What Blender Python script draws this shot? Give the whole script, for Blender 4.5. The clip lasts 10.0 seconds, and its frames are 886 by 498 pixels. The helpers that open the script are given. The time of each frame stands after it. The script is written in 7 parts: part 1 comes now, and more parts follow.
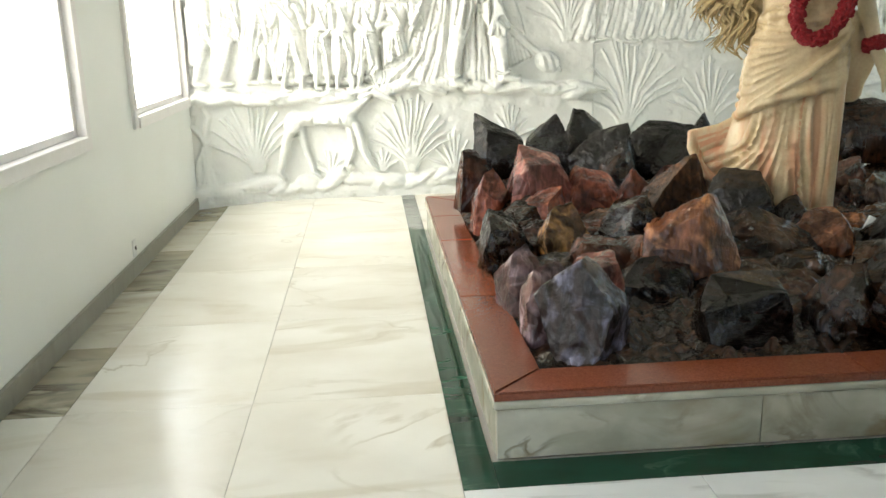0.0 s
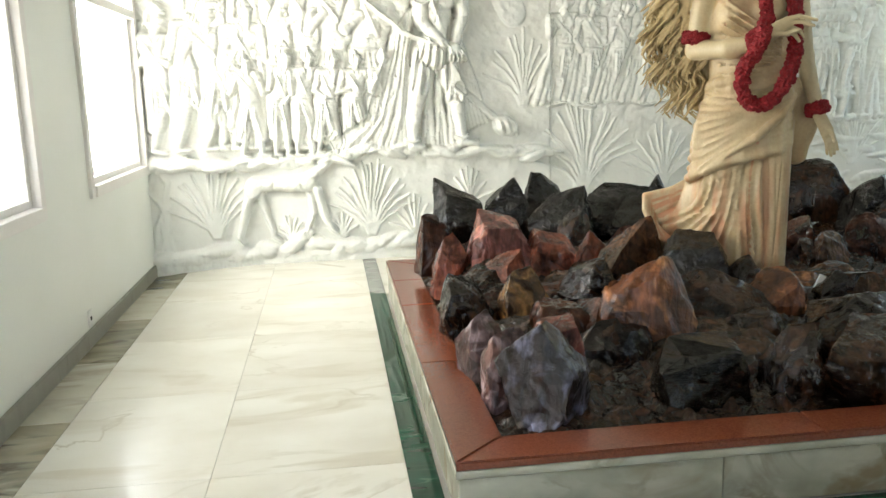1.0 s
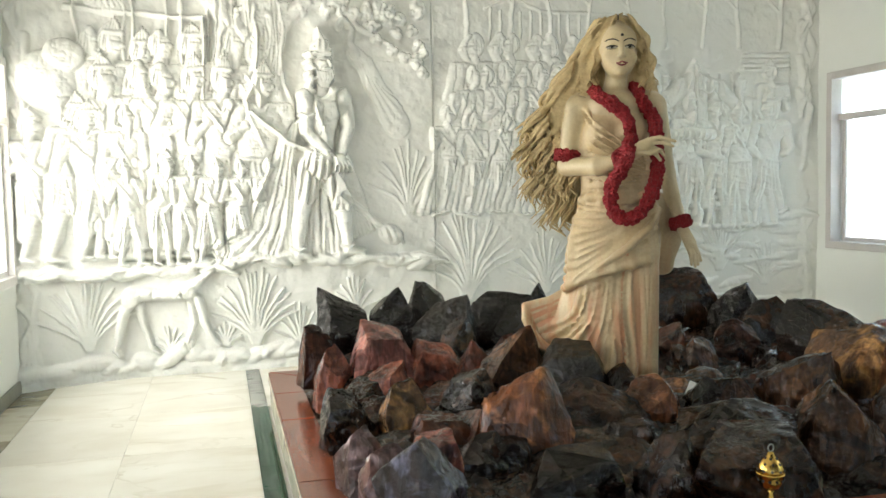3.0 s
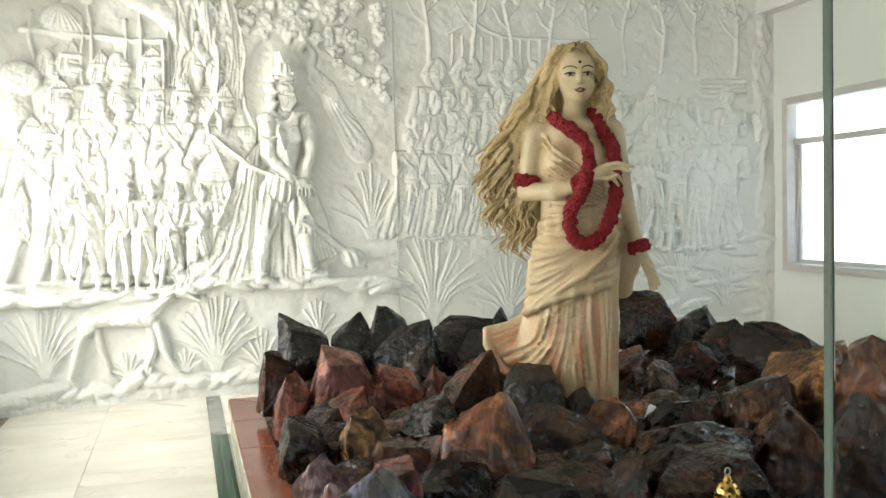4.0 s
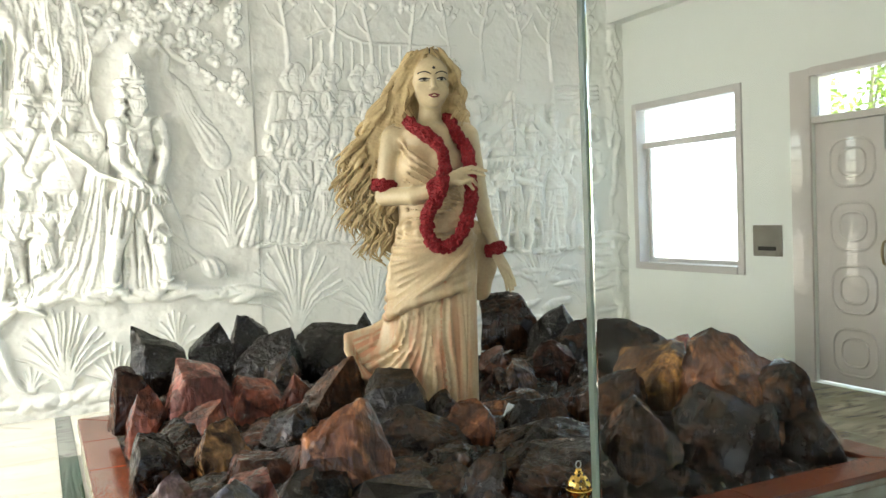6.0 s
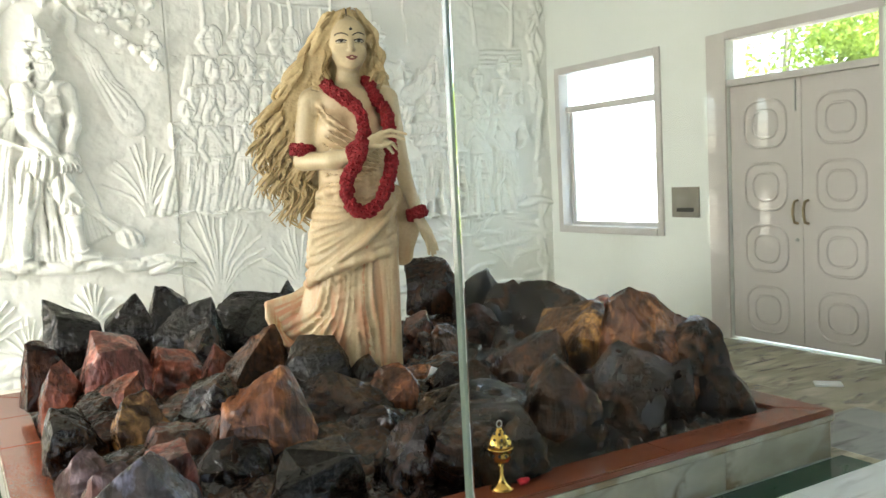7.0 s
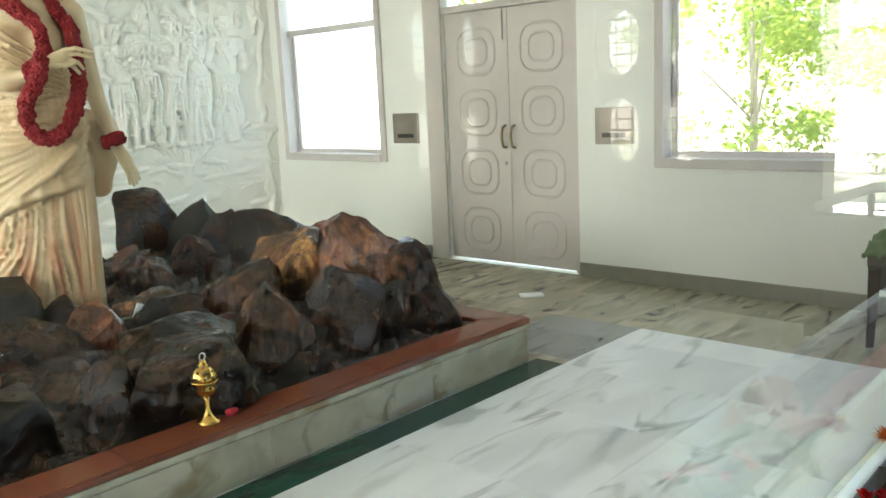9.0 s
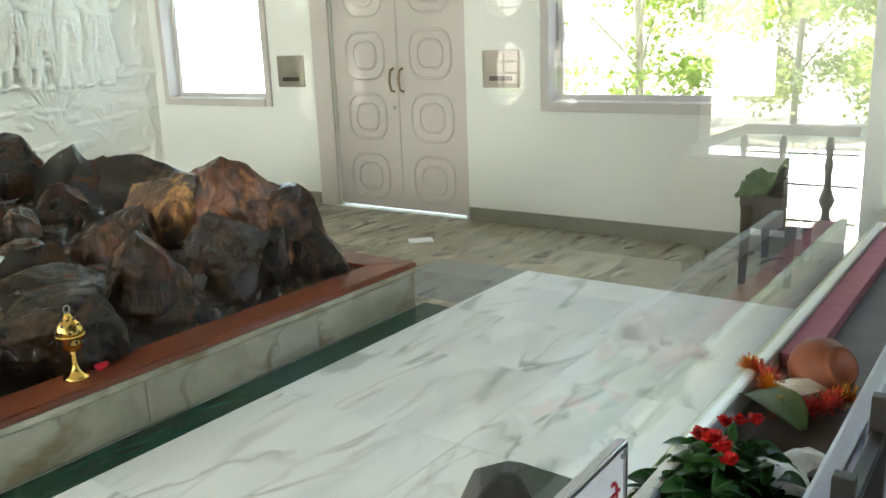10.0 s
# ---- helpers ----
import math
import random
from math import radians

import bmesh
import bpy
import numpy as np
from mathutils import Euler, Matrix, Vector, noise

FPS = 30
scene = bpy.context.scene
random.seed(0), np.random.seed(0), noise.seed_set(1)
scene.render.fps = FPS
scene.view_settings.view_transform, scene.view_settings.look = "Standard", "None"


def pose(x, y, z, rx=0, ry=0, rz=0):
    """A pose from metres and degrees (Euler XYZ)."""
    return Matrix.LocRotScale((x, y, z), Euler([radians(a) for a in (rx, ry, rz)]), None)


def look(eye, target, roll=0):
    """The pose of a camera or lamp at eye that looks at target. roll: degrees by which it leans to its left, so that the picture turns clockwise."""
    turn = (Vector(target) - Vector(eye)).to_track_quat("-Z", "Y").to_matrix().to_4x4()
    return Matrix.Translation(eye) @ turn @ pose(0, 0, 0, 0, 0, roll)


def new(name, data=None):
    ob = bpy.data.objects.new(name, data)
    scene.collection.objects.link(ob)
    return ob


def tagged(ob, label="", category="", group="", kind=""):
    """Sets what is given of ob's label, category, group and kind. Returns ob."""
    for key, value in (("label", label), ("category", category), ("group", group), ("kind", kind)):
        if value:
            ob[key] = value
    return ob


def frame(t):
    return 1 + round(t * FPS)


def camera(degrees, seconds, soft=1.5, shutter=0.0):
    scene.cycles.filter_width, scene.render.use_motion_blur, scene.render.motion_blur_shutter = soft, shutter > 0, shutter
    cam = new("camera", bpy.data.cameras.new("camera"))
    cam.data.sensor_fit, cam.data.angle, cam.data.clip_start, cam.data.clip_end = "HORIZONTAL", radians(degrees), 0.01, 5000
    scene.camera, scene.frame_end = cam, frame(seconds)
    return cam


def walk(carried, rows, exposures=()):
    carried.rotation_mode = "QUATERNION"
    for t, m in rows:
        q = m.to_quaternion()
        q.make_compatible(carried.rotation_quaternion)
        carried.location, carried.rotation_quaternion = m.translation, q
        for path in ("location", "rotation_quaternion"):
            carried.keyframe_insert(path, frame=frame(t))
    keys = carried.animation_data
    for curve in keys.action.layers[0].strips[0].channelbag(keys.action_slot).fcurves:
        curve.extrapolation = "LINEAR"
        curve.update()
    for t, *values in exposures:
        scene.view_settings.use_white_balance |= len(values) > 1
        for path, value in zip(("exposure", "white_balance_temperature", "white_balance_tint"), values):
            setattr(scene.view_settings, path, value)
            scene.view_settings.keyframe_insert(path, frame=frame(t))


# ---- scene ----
cam = camera(55.2, 10.0)
PATH = [
    (0, (-0.111, -0.26, 1.409), (0.046, 1.67, 0.906), -1.3),
    (0.5, (-0.104, -0.258, 1.425), (0.095, 1.684, 0.992), -1.5),
    (1, (-0.096, -0.267, 1.441), (0.154, 1.683, 1.072), -1.7),
    (1.5, (-0.082, -0.273, 1.452), (0.228, 1.679, 1.146), -1.6),
    (2, (-0.068, -0.272, 1.466), (0.322, 1.675, 1.224), -1.4),
    (2.5, (-0.048, -0.275, 1.474), (0.409, 1.663, 1.294), -1.3),
    (4, (0.003, -0.284, 1.497), (0.586, 1.628, 1.413), -1.3),
    (4.5, (0.015, -0.291, 1.5), (0.651, 1.604, 1.43), -1.6),
    (5, (0.034, -0.298, 1.498), (0.745, 1.57, 1.441), -1.8),
    (5.5, (0.051, -0.304, 1.5), (0.843, 1.531, 1.444), -2.0),
    (7, (0.124, -0.306, 1.472), (1.127, 1.416, 1.308), -2.9),
    (7.5, (0.153, -0.314, 1.469), (1.243, 1.35, 1.259), -3.3),
    (8, (0.192, -0.324, 1.459), (1.396, 1.253, 1.205), -3.2),
    (8.5, (0.235, -0.342, 1.449), (1.564, 1.122, 1.148), -3.0),
    (9, (0.275, -0.379, 1.44), (1.721, 0.957, 1.083), -2.7),
    (9.5, (0.318, -0.403, 1.435), (1.839, 0.825, 1.015), -2.4),
    (10, (0.357, -0.393, 1.403), (1.93, 0.743, 0.918), -2.2),
]
walk(cam, [(t, look(eye, target, roll)) for t, eye, target, roll in PATH], [(0, 2.38), (1.5, 2.26), (2.5, 2.24), (5.5, 2.36), (7.5, 2.66), (10, 2.72)])

# ---- world, sun, lights ----
scene.view_settings.exposure = 2.5
world = bpy.data.worlds.new("world")
scene.world = world
world.use_nodes = True
wn = world.node_tree
sky = wn.nodes.new("ShaderNodeTexSky")
sky.sky_type, sky.sun_disc = "NISHITA", False
sky.sun_elevation, sky.sun_rotation = radians(72), radians(140)
wn.links.new(sky.outputs[0], wn.nodes["Background"].inputs[0])
wn.nodes["Background"].inputs[1].default_value = 0.15


def lamp(name, kind, m, energy, color=(1, 1, 1), size=(1, 1), spread=180):
    data = bpy.data.lights.new(name, kind)
    data.energy, data.color = energy, color
    if kind == "AREA":
        data.shape, data.size, data.size_y = "RECTANGLE", size[0], size[1]
        data.spread = radians(spread)
    ob = new(name, data)
    ob.matrix_world = m
    return ob


sun = lamp("sun", "SUN", look((5, -6, 24), (0, 0, 0)), 5.0, (1, 0.95, 0.86))
sun.data.angle = radians(0.6)

XL, XR, YB, YG, ZC = -1.58, 5.79, 7.2, 0.2, 3.9
WT = 0.23
# daylight standing in the window openings, then an unseen fill lamp behind the visitor
lamp("window_light", "AREA", look((XL - 0.2, 6.0, 1.72), (2.5, 6.4, 1.5)), 16, (1, 0.98, 0.88), (1.3, 1.55))
lamp("window_light", "AREA", look((XL - 0.2, 3.66, 1.72), (2.5, 3.4, 0.8)), 6.0, (1, 0.98, 0.88), (0.9, 1.55))
# the third west window and its lamp are out of view, added as fill
lamp("window_light", "AREA", look((XL - 0.2, 1.6, 1.72), (2.5, 1.6, 0.6)), 5, (1, 0.98, 0.88), (1.3, 1.55))
lamp("window_light", "AREA", look((XR + 0.2, 6.13, 1.72), (2.5, 6.30, 1.60)), 5.5, (0.62, 0.86, 1), (1.6, 1.75))
# extra lamp high in window 5, added to put a bluish sheen on the floor
lamp("window_light", "AREA", look((XR + 0.16, 1.76, 2.46), (2.4, 0.6, 0.0)), 2.6, (0.66, 0.83, 1), (1.5, 0.5))
# added fill for the statue's front, set in an invented doorway
lamp("front_fill_light", "AREA", look((-0.15, -2.95, 1.25), (0.9, 2.0, 1.1)), 1.1, (1, 0.97, 0.86), (2.4, 2.2))

# ---- materials ----


def mat(name, color, rough=0.6, color2=None, scale=6.0, amount=0.5, bump=0.0, bump_scale=40.0, metallic=0.0,
        coat=0.0, random_tint=0.0, fine=0.12, fine_scale=60.0, spec=0.5, distortion=0.0):
    """A two-scale noise material in object space; random_tint varies it from piece to piece."""
    m = bpy.data.materials.new(name)
    m.use_nodes = True
    t = m.node_tree
    b = t.nodes["Principled BSDF"]
    b.inputs["Roughness"].default_value = rough
    b.inputs["Metallic"].default_value = metallic
    b.inputs["Coat Weight"].default_value = coat
    b.inputs["Coat Roughness"].default_value = 0.12
    b.inputs["Specular IOR Level"].default_value = spec
    geo = t.nodes.new("ShaderNodeNewGeometry")
    n1 = t.nodes.new("ShaderNodeTexNoise")
    n1.inputs["Scale"].default_value, n1.inputs["Detail"].default_value = scale, 5
    n1.inputs["Distortion"].default_value = distortion
    n2 = t.nodes.new("ShaderNodeTexNoise")
    n2.inputs["Scale"].default_value, n2.inputs["Detail"].default_value = fine_scale, 4
    for n in (n1, n2):
        t.links.new(geo.outputs["Position"], n.inputs["Vector"])
    ramp = t.nodes.new("ShaderNodeValToRGB")
    c2 = color2 or tuple(c * 0.8 for c in color)
    ramp.color_ramp.elements[0].position, ramp.color_ramp.elements[1].position = 0.5 - amount * 0.4, 0.5 + amount * 0.4
    ramp.color_ramp.elements[0].color, ramp.color_ramp.elements[1].color = (*c2, 1), (*color, 1)
    t.links.new(n1.outputs["Fac"], ramp.inputs[0])
    mul = t.nodes.new("ShaderNodeMix")
    mul.data_type, mul.blend_type = "RGBA", "OVERLAY"
    mul.inputs["Factor"].default_value = fine
    t.links.new(ramp.outputs[0], mul.inputs[6])
    t.links.new(n2.outputs["Fac"], mul.inputs[7])
    out = mul.outputs[2]
    if random_tint:
        info = t.nodes.new("ShaderNodeObjectInfo")
        hsv = t.nodes.new("ShaderNodeHueSaturation")
        mr = t.nodes.new("ShaderNodeMapRange")
        mr.inputs[3].default_value, mr.inputs[4].default_value = 1 - random_tint, 1 + random_tint
        t.links.new(info.outputs["Random"], mr.inputs[0])
        t.links.new(mr.outputs[0], hsv.inputs["Value"])
        t.links.new(out, hsv.inputs["Color"])
        out = hsv.outputs[0]
    t.links.new(out, b.inputs["Base Color"])
    if bump:
        bn = t.nodes.new("ShaderNodeBump")
        bn.inputs["Strength"].default_value = bump
        bn.inputs["Distance"].default_value = 0.01
        n3 = t.nodes.new("ShaderNodeTexNoise")
        n3.inputs["Scale"].default_value, n3.inputs["Detail"].default_value = bump_scale, 6
        t.links.new(geo.outputs["Position"], n3.inputs["Vector"])
        t.links.new(n3.outputs["Fac"], bn.inputs["Height"])
        t.links.new(bn.outputs[0], b.inputs["Normal"])
    return m


def marble(name, base, vein, scale=1.2, rough=0.12, vein_width=0.06, cloud=None, tint=0.04, stretch=(0.55, 1.5, 1), strength=0.75, streak=None):
    """Polished marble: soft clouds and thin warped veins, shifted from slab to slab."""
    m = bpy.data.materials.new(name)
    m.use_nodes = True
    t = m.node_tree
    b = t.nodes["Principled BSDF"]
    b.inputs["Roughness"].default_value = rough
    geo = t.nodes.new("ShaderNodeNewGeometry")
    info = t.nodes.new("ShaderNodeObjectInfo")
    shift = t.nodes.new("ShaderNodeVectorMath")
    shift.operation = "MULTIPLY_ADD"
    shift.inputs[1].default_value = (7.0, 13.0, 5.0)
    t.links.new(info.outputs["Random"], shift.inputs[0])
    t.links.new(geo.outputs["Position"], shift.inputs[2])
    mp = t.nodes.new("ShaderNodeMapping")
    mp.inputs["Scale"].default_value = stretch
    mp.inputs["Rotation"].default_value = (0, 0, 0.6)
    t.links.new(shift.outputs[0], mp.inputs["Vector"])
    n1 = t.nodes.new("ShaderNodeTexNoise")
    n1.inputs["Scale"].default_value, n1.inputs["Detail"].default_value, n1.inputs["Distortion"].default_value = scale, 9, 0.7
    n2 = t.nodes.new("ShaderNodeTexNoise")
    n2.inputs["Scale"].default_value, n2.inputs["Detail"].default_value = scale * 1.7, 6
    for n in (n1, n2):
        t.links.new(mp.outputs[0], n.inputs["Vector"])
    vr = t.nodes.new("ShaderNodeValToRGB")
    e = vr.color_ramp.elements
    e[0].position, e[0].color = 0.5 - vein_width, (0, 0, 0, 1)
    e[1].position, e[1].color = 0.5 + vein_width * 0.5, (0, 0, 0, 1)
    mid = e.new(0.5)
    mid.color = (1, 1, 1, 1)
    t.links.new(n1.outputs["Fac"], vr.inputs[0])
    cr = t.nodes.new("ShaderNodeValToRGB")
    cr.color_ramp.elements[0].position, cr.color_ramp.elements[1].position = 0.35, 0.68
    cr.color_ramp.elements[0].color = (*(cloud or tuple(c * 0.86 for c in base)), 1)
    cr.color_ramp.elements[1].color = (*base, 1)
    t.links.new(n2.outputs["Fac"], cr.inputs[0])
    cut = t.nodes.new("ShaderNodeMath")
    cut.operation = "MULTIPLY"
    fade = t.nodes.new("ShaderNodeMapRange")
    fade.inputs[1].default_value, fade.inputs[2].default_value, fade.inputs[4].default_value = 0.42, 0.72, strength
    t.links.new(n2.outputs["Fac"], fade.inputs[0])
    t.links.new(vr.outputs[0], cut.inputs[0])
    t.links.new(fade.outputs[0], cut.inputs[1])
    mx = t.nodes.new("ShaderNodeMix")
    mx.data_type = "RGBA"
    t.links.new(cut.outputs[0], mx.inputs["Factor"])
    t.links.new(cr.outputs[0], mx.inputs[6])
    mx.inputs[7].default_value = (*vein, 1)
    if streak:
        n4 = t.nodes.new("ShaderNodeTexNoise")
        n4.inputs["Scale"].default_value, n4.inputs["Detail"].default_value, n4.inputs["Distortion"].default_value = scale * 0.9, 8, 1.6
        mp2 = t.nodes.new("ShaderNodeMapping")
        mp2.inputs["Scale"].default_value = (0.7, 2.6, 1)
        mp2.inputs["Rotation"].default_value = (0, 0, -0.25)
        t.links.new(shift.outputs[0], mp2.inputs["Vector"])
        t.links.new(mp2.outputs[0], n4.inputs["Vector"])
        sr = t.nodes.new("ShaderNodeValToRGB")
        sr.color_ramp.elements[0].position, sr.color_ramp.elements[1].position = 0.56, 0.66
        sr.color_ramp.elements[0].color, sr.color_ramp.elements[1].color = (0, 0, 0, 1), (streak[3],) * 3 + (1,)
        t.links.new(n4.outputs["Fac"], sr.inputs[0])
        mx2 = t.nodes.new("ShaderNodeMix")
        mx2.data_type = "RGBA"
        t.links.new(sr.outputs[0], mx2.inputs["Factor"])
        t.links.new(mx.outputs[2], mx2.inputs[6])
        mx2.inputs[7].default_value = (*streak[:3], 1)
        mx = mx2
    hsv = t.nodes.new("ShaderNodeHueSaturation")
    mr = t.nodes.new("ShaderNodeMapRange")
    mr.inputs[3].default_value, mr.inputs[4].default_value = 1 - tint, 1 + tint
    t.links.new(info.outputs["Random"], mr.inputs[0])
    t.links.new(mr.outputs[0], hsv.inputs["Value"])
    t.links.new(mx.outputs[2], hsv.inputs["Color"])
    t.links.new(hsv.outputs[0], b.inputs["Base Color"])
    return m


def glass(name, color=(1, 1, 1), ior=1.5):
    m = bpy.data.materials.new(name)
    m.use_nodes = True
    b = m.node_tree.nodes["Principled BSDF"]
    b.inputs["Base Color"].default_value = (*color, 1)
    b.inputs["Transmission Weight"].default_value, b.inputs["Roughness"].default_value, b.inputs["IOR"].default_value = 1, 0, ior
    return m


M = {
    "wall": mat("wall_paint", (0.80, 0.81, 0.77), 0.45, (0.76, 0.77, 0.72), 1.5, 0.6, 0.06, 90, fine=0.05),
    # dimness put into the hall's colour, so the pane mirrors it weakly
    "hall": mat("hall_dimmed", (0.16, 0.143, 0.11), 0.8, (0.13, 0.117, 0.09), 1.5, 0.6, 0.06, 60),
    "ceiling": mat("ceiling_paint", (0.82, 0.82, 0.79), 0.7, (0.78, 0.78, 0.74), 1.2, 0.6, 0.05, 60),
    "plaster": mat("relief_plaster", (0.80, 0.80, 0.76), 0.55, (0.74, 0.74, 0.69), 2.5, 0.7, 0.12, 55, fine=0.08),
    # two frame tones: the darker for the east windows, the paler for the west
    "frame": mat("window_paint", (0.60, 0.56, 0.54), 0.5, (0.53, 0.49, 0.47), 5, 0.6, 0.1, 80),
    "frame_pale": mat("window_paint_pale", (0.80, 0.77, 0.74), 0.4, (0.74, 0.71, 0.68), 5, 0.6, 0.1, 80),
    "door": mat("door_paint", (0.60, 0.55, 0.52), 0.42, (0.54, 0.49, 0.46), 3, 0.7, 0.12, 30),
    "white": marble("white_marble", (0.78, 0.765, 0.69), (0.42, 0.37, 0.26), 1.1, 0.2, 0.022, (0.68, 0.65, 0.56), stretch=(0.9, 1.3, 1), streak=(0.55, 0.50, 0.38, 0.5)),
    "grey_white": marble("grey_white_marble", (0.82, 0.84, 0.83), (0.16, 0.17, 0.15), 1.5, 0.27, 0.035, (0.68, 0.70, 0.69), streak=(0.26, 0.27, 0.25, 0.55)),
    "brown": marble("brown_marble", (0.44, 0.41, 0.30), (0.07, 0.055, 0.03), 2.6, 0.14, 0.12, (0.25, 0.22, 0.14), 0.1, strength=1.0, streak=(0.075, 0.065, 0.04, 0.9)),
    "buff": marble("buff_marble", (0.62, 0.59, 0.48), (0.20, 0.17, 0.11), 1.4, 0.18, 0.06, (0.50, 0.47, 0.37), streak=(0.30, 0.27, 0.19, 0.6)),
    "grey": marble("grey_marble", (0.24, 0.25, 0.23), (0.07, 0.07, 0.06), 2.6, 0.14, 0.09, (0.22, 0.23, 0.21), streak=(0.06, 0.06, 0.05, 0.8)),
    "skirting": marble("skirting_stone", (0.26, 0.25, 0.20), (0.13, 0.12, 0.09), 3.0, 0.35, 0.1),
    "green": marble("green_marble", (0.011, 0.058, 0.034), (0.07, 0.15, 0.10), 3.5, 0.07, 0.03, (0.010, 0.040, 0.022)),
    "granite": mat("red_granite", (0.25, 0.070, 0.033), 0.16, (0.14, 0.036, 0.018), 120, 0.8, fine=0.35, fine_scale=260, random_tint=0.1),
    "grout": mat("grout", (0.45, 0.43, 0.38), 0.8),
    "plinth": marble("plinth_marble", (0.60, 0.57, 0.46), (0.18, 0.14, 0.08), 2.2, 0.22, 0.06, (0.38, 0.36, 0.27), 0.05, stretch=(1, 1, 1.6), strength=0.9, streak=(0.28, 0.20, 0.10, 0.75)),
    "brass": mat("brass", (0.80, 0.52, 0.14), 0.18, (0.62, 0.36, 0.08), 25, 0.7, 0.05, 80, metallic=1.0),
    # near-black colour standing in for the shade inside holes and slots
    "dark": mat("hole_shade", (0.02, 0.015, 0.01), 0.7),
    "steel": mat("steel", (0.45, 0.45, 0.43), 0.3, metallic=1.0, scale=20),
    "red_petal": mat("red_petal", (0.30, 0.003, 0.008), 0.7, (0.17, 0.002, 0.005), 60, 0.8, 0.3, 200),
    "paper": mat("paper", (0.8, 0.8, 0.78), 0.8, scale=8),
    "glass": glass("window_glass"),
    "pane": glass("pane_glass", (0.97, 1.0, 0.98), 1.35),
    "leaf": mat("leaf", (0.30, 0.40, 0.09), 0.5, (0.12, 0.22, 0.035), 1.5, 0.9, random_tint=0.2),
    "bark": mat("bark", (0.40, 0.36, 0.27), 0.85, (0.28, 0.24, 0.17), 12, 0.8, 0.6, 30),
    "ground": mat("ground", (0.36, 0.32, 0.26), 0.9, (0.26, 0.24, 0.17), 0.6, 0.8, 0.3, 12),
}

M["green"].node_tree.nodes["Principled BSDF"].inputs["Specular IOR Level"].default_value = 0.2
M["worn_brass"] = mat("worn_brass", (0.42, 0.33, 0.20), 0.4, (0.28, 0.21, 0.12), 20, 0.8, metallic=0.7)
# light also passes through the leaves
lt = M["leaf"].node_tree
tr, ms = lt.nodes.new("ShaderNodeBsdfTranslucent"), lt.nodes.new("ShaderNodeMixShader")
tr.inputs[0].default_value = (0.60, 0.72, 0.16, 1)
ms.inputs[0].default_value = 0.45
lt.links.new(lt.nodes["Principled BSDF"].outputs[0], ms.inputs[1])
lt.links.new(tr.outputs[0], ms.inputs[2])
lt.links.new(ms.outputs[0], lt.nodes["Material Output"].inputs[0])

# ---- building helpers ----


def to_mesh(name, bm, material):
    me = bpy.data.meshes.new(name)
    bm.normal_update()
    bm.to_mesh(me)
    bm.free()
    for m in (material if isinstance(material, (list, tuple)) else [material]):
        me.materials.append(m)
    return me


def part(name, bm, material, parent=None, label="", smooth=False, at=None):
    """Links one bmesh as one mesh object, under a thing or a part where a parent is given."""
    me = bm if isinstance(bm, bpy.types.Mesh) else to_mesh(name, bm, material)
    if smooth:
        me.polygons.foreach_set("use_smooth", [True] * len(me.polygons))
    ob = new(name, me)
    if at is not None:
        ob.matrix_basis = at if isinstance(at, Matrix) else Matrix.Translation(at)
    if parent is not None:
        ob.parent = parent
    if label:
        tagged(ob, label)
    return ob


def thing(name, at, label, category, group="", kind=""):
    ob = new(name)
    ob.empty_display_size = 0.1
    ob.matrix_basis = at if isinstance(at, Matrix) else Matrix.Translation(at)
    return tagged(ob, label, category, group, kind)


def box(bm, lo, hi, bevel=0.0):
    lo, hi = Vector(lo), Vector(hi)
    g = bmesh.ops.create_cube(bm, size=1, matrix=Matrix.Translation((lo + hi) / 2) @ Matrix.Diagonal((*(hi - lo), 1)))
    if bevel:
        edges = list({e for v in g["verts"] for e in v.link_edges})
        bmesh.ops.bevel(bm, geom=edges, offset=bevel, segments=2, affect="EDGES", profile=0.6)
    return bm


def boxes(*items, bevel=0.0):
    bm = bmesh.new()
    for lo, hi in items:
        box(bm, lo, hi, bevel)
    return bm


def lathe(profile, steps=24, bm=None, m=None):
    """A turned solid about z from (radius, height) pairs."""
    bm = bm or bmesh.new()
    m = m or Matrix()
    rings = []
    for r, z in profile:
        if r < 1e-5:
            rings.append([bm.verts.new(m @ Vector((0, 0, z)))])
        else:
            rings.append([bm.verts.new(m @ Vector((r * math.cos(2 * math.pi * i / steps), r * math.sin(2 * math.pi * i / steps), z))) for i in range(steps)])
    for a, b in zip(rings, rings[1:]):
        for i in range(steps):
            j = (i + 1) % steps
            if len(a) == 1 and len(b) > 1:
                bm.faces.new((a[0], b[j], b[i]))
            elif len(b) == 1 and len(a) > 1:
                bm.faces.new((a[i], a[j], b[0]))
            elif len(a) > 1:
                bm.faces.new((a[i], a[j], b[j], b[i]))
    return bm


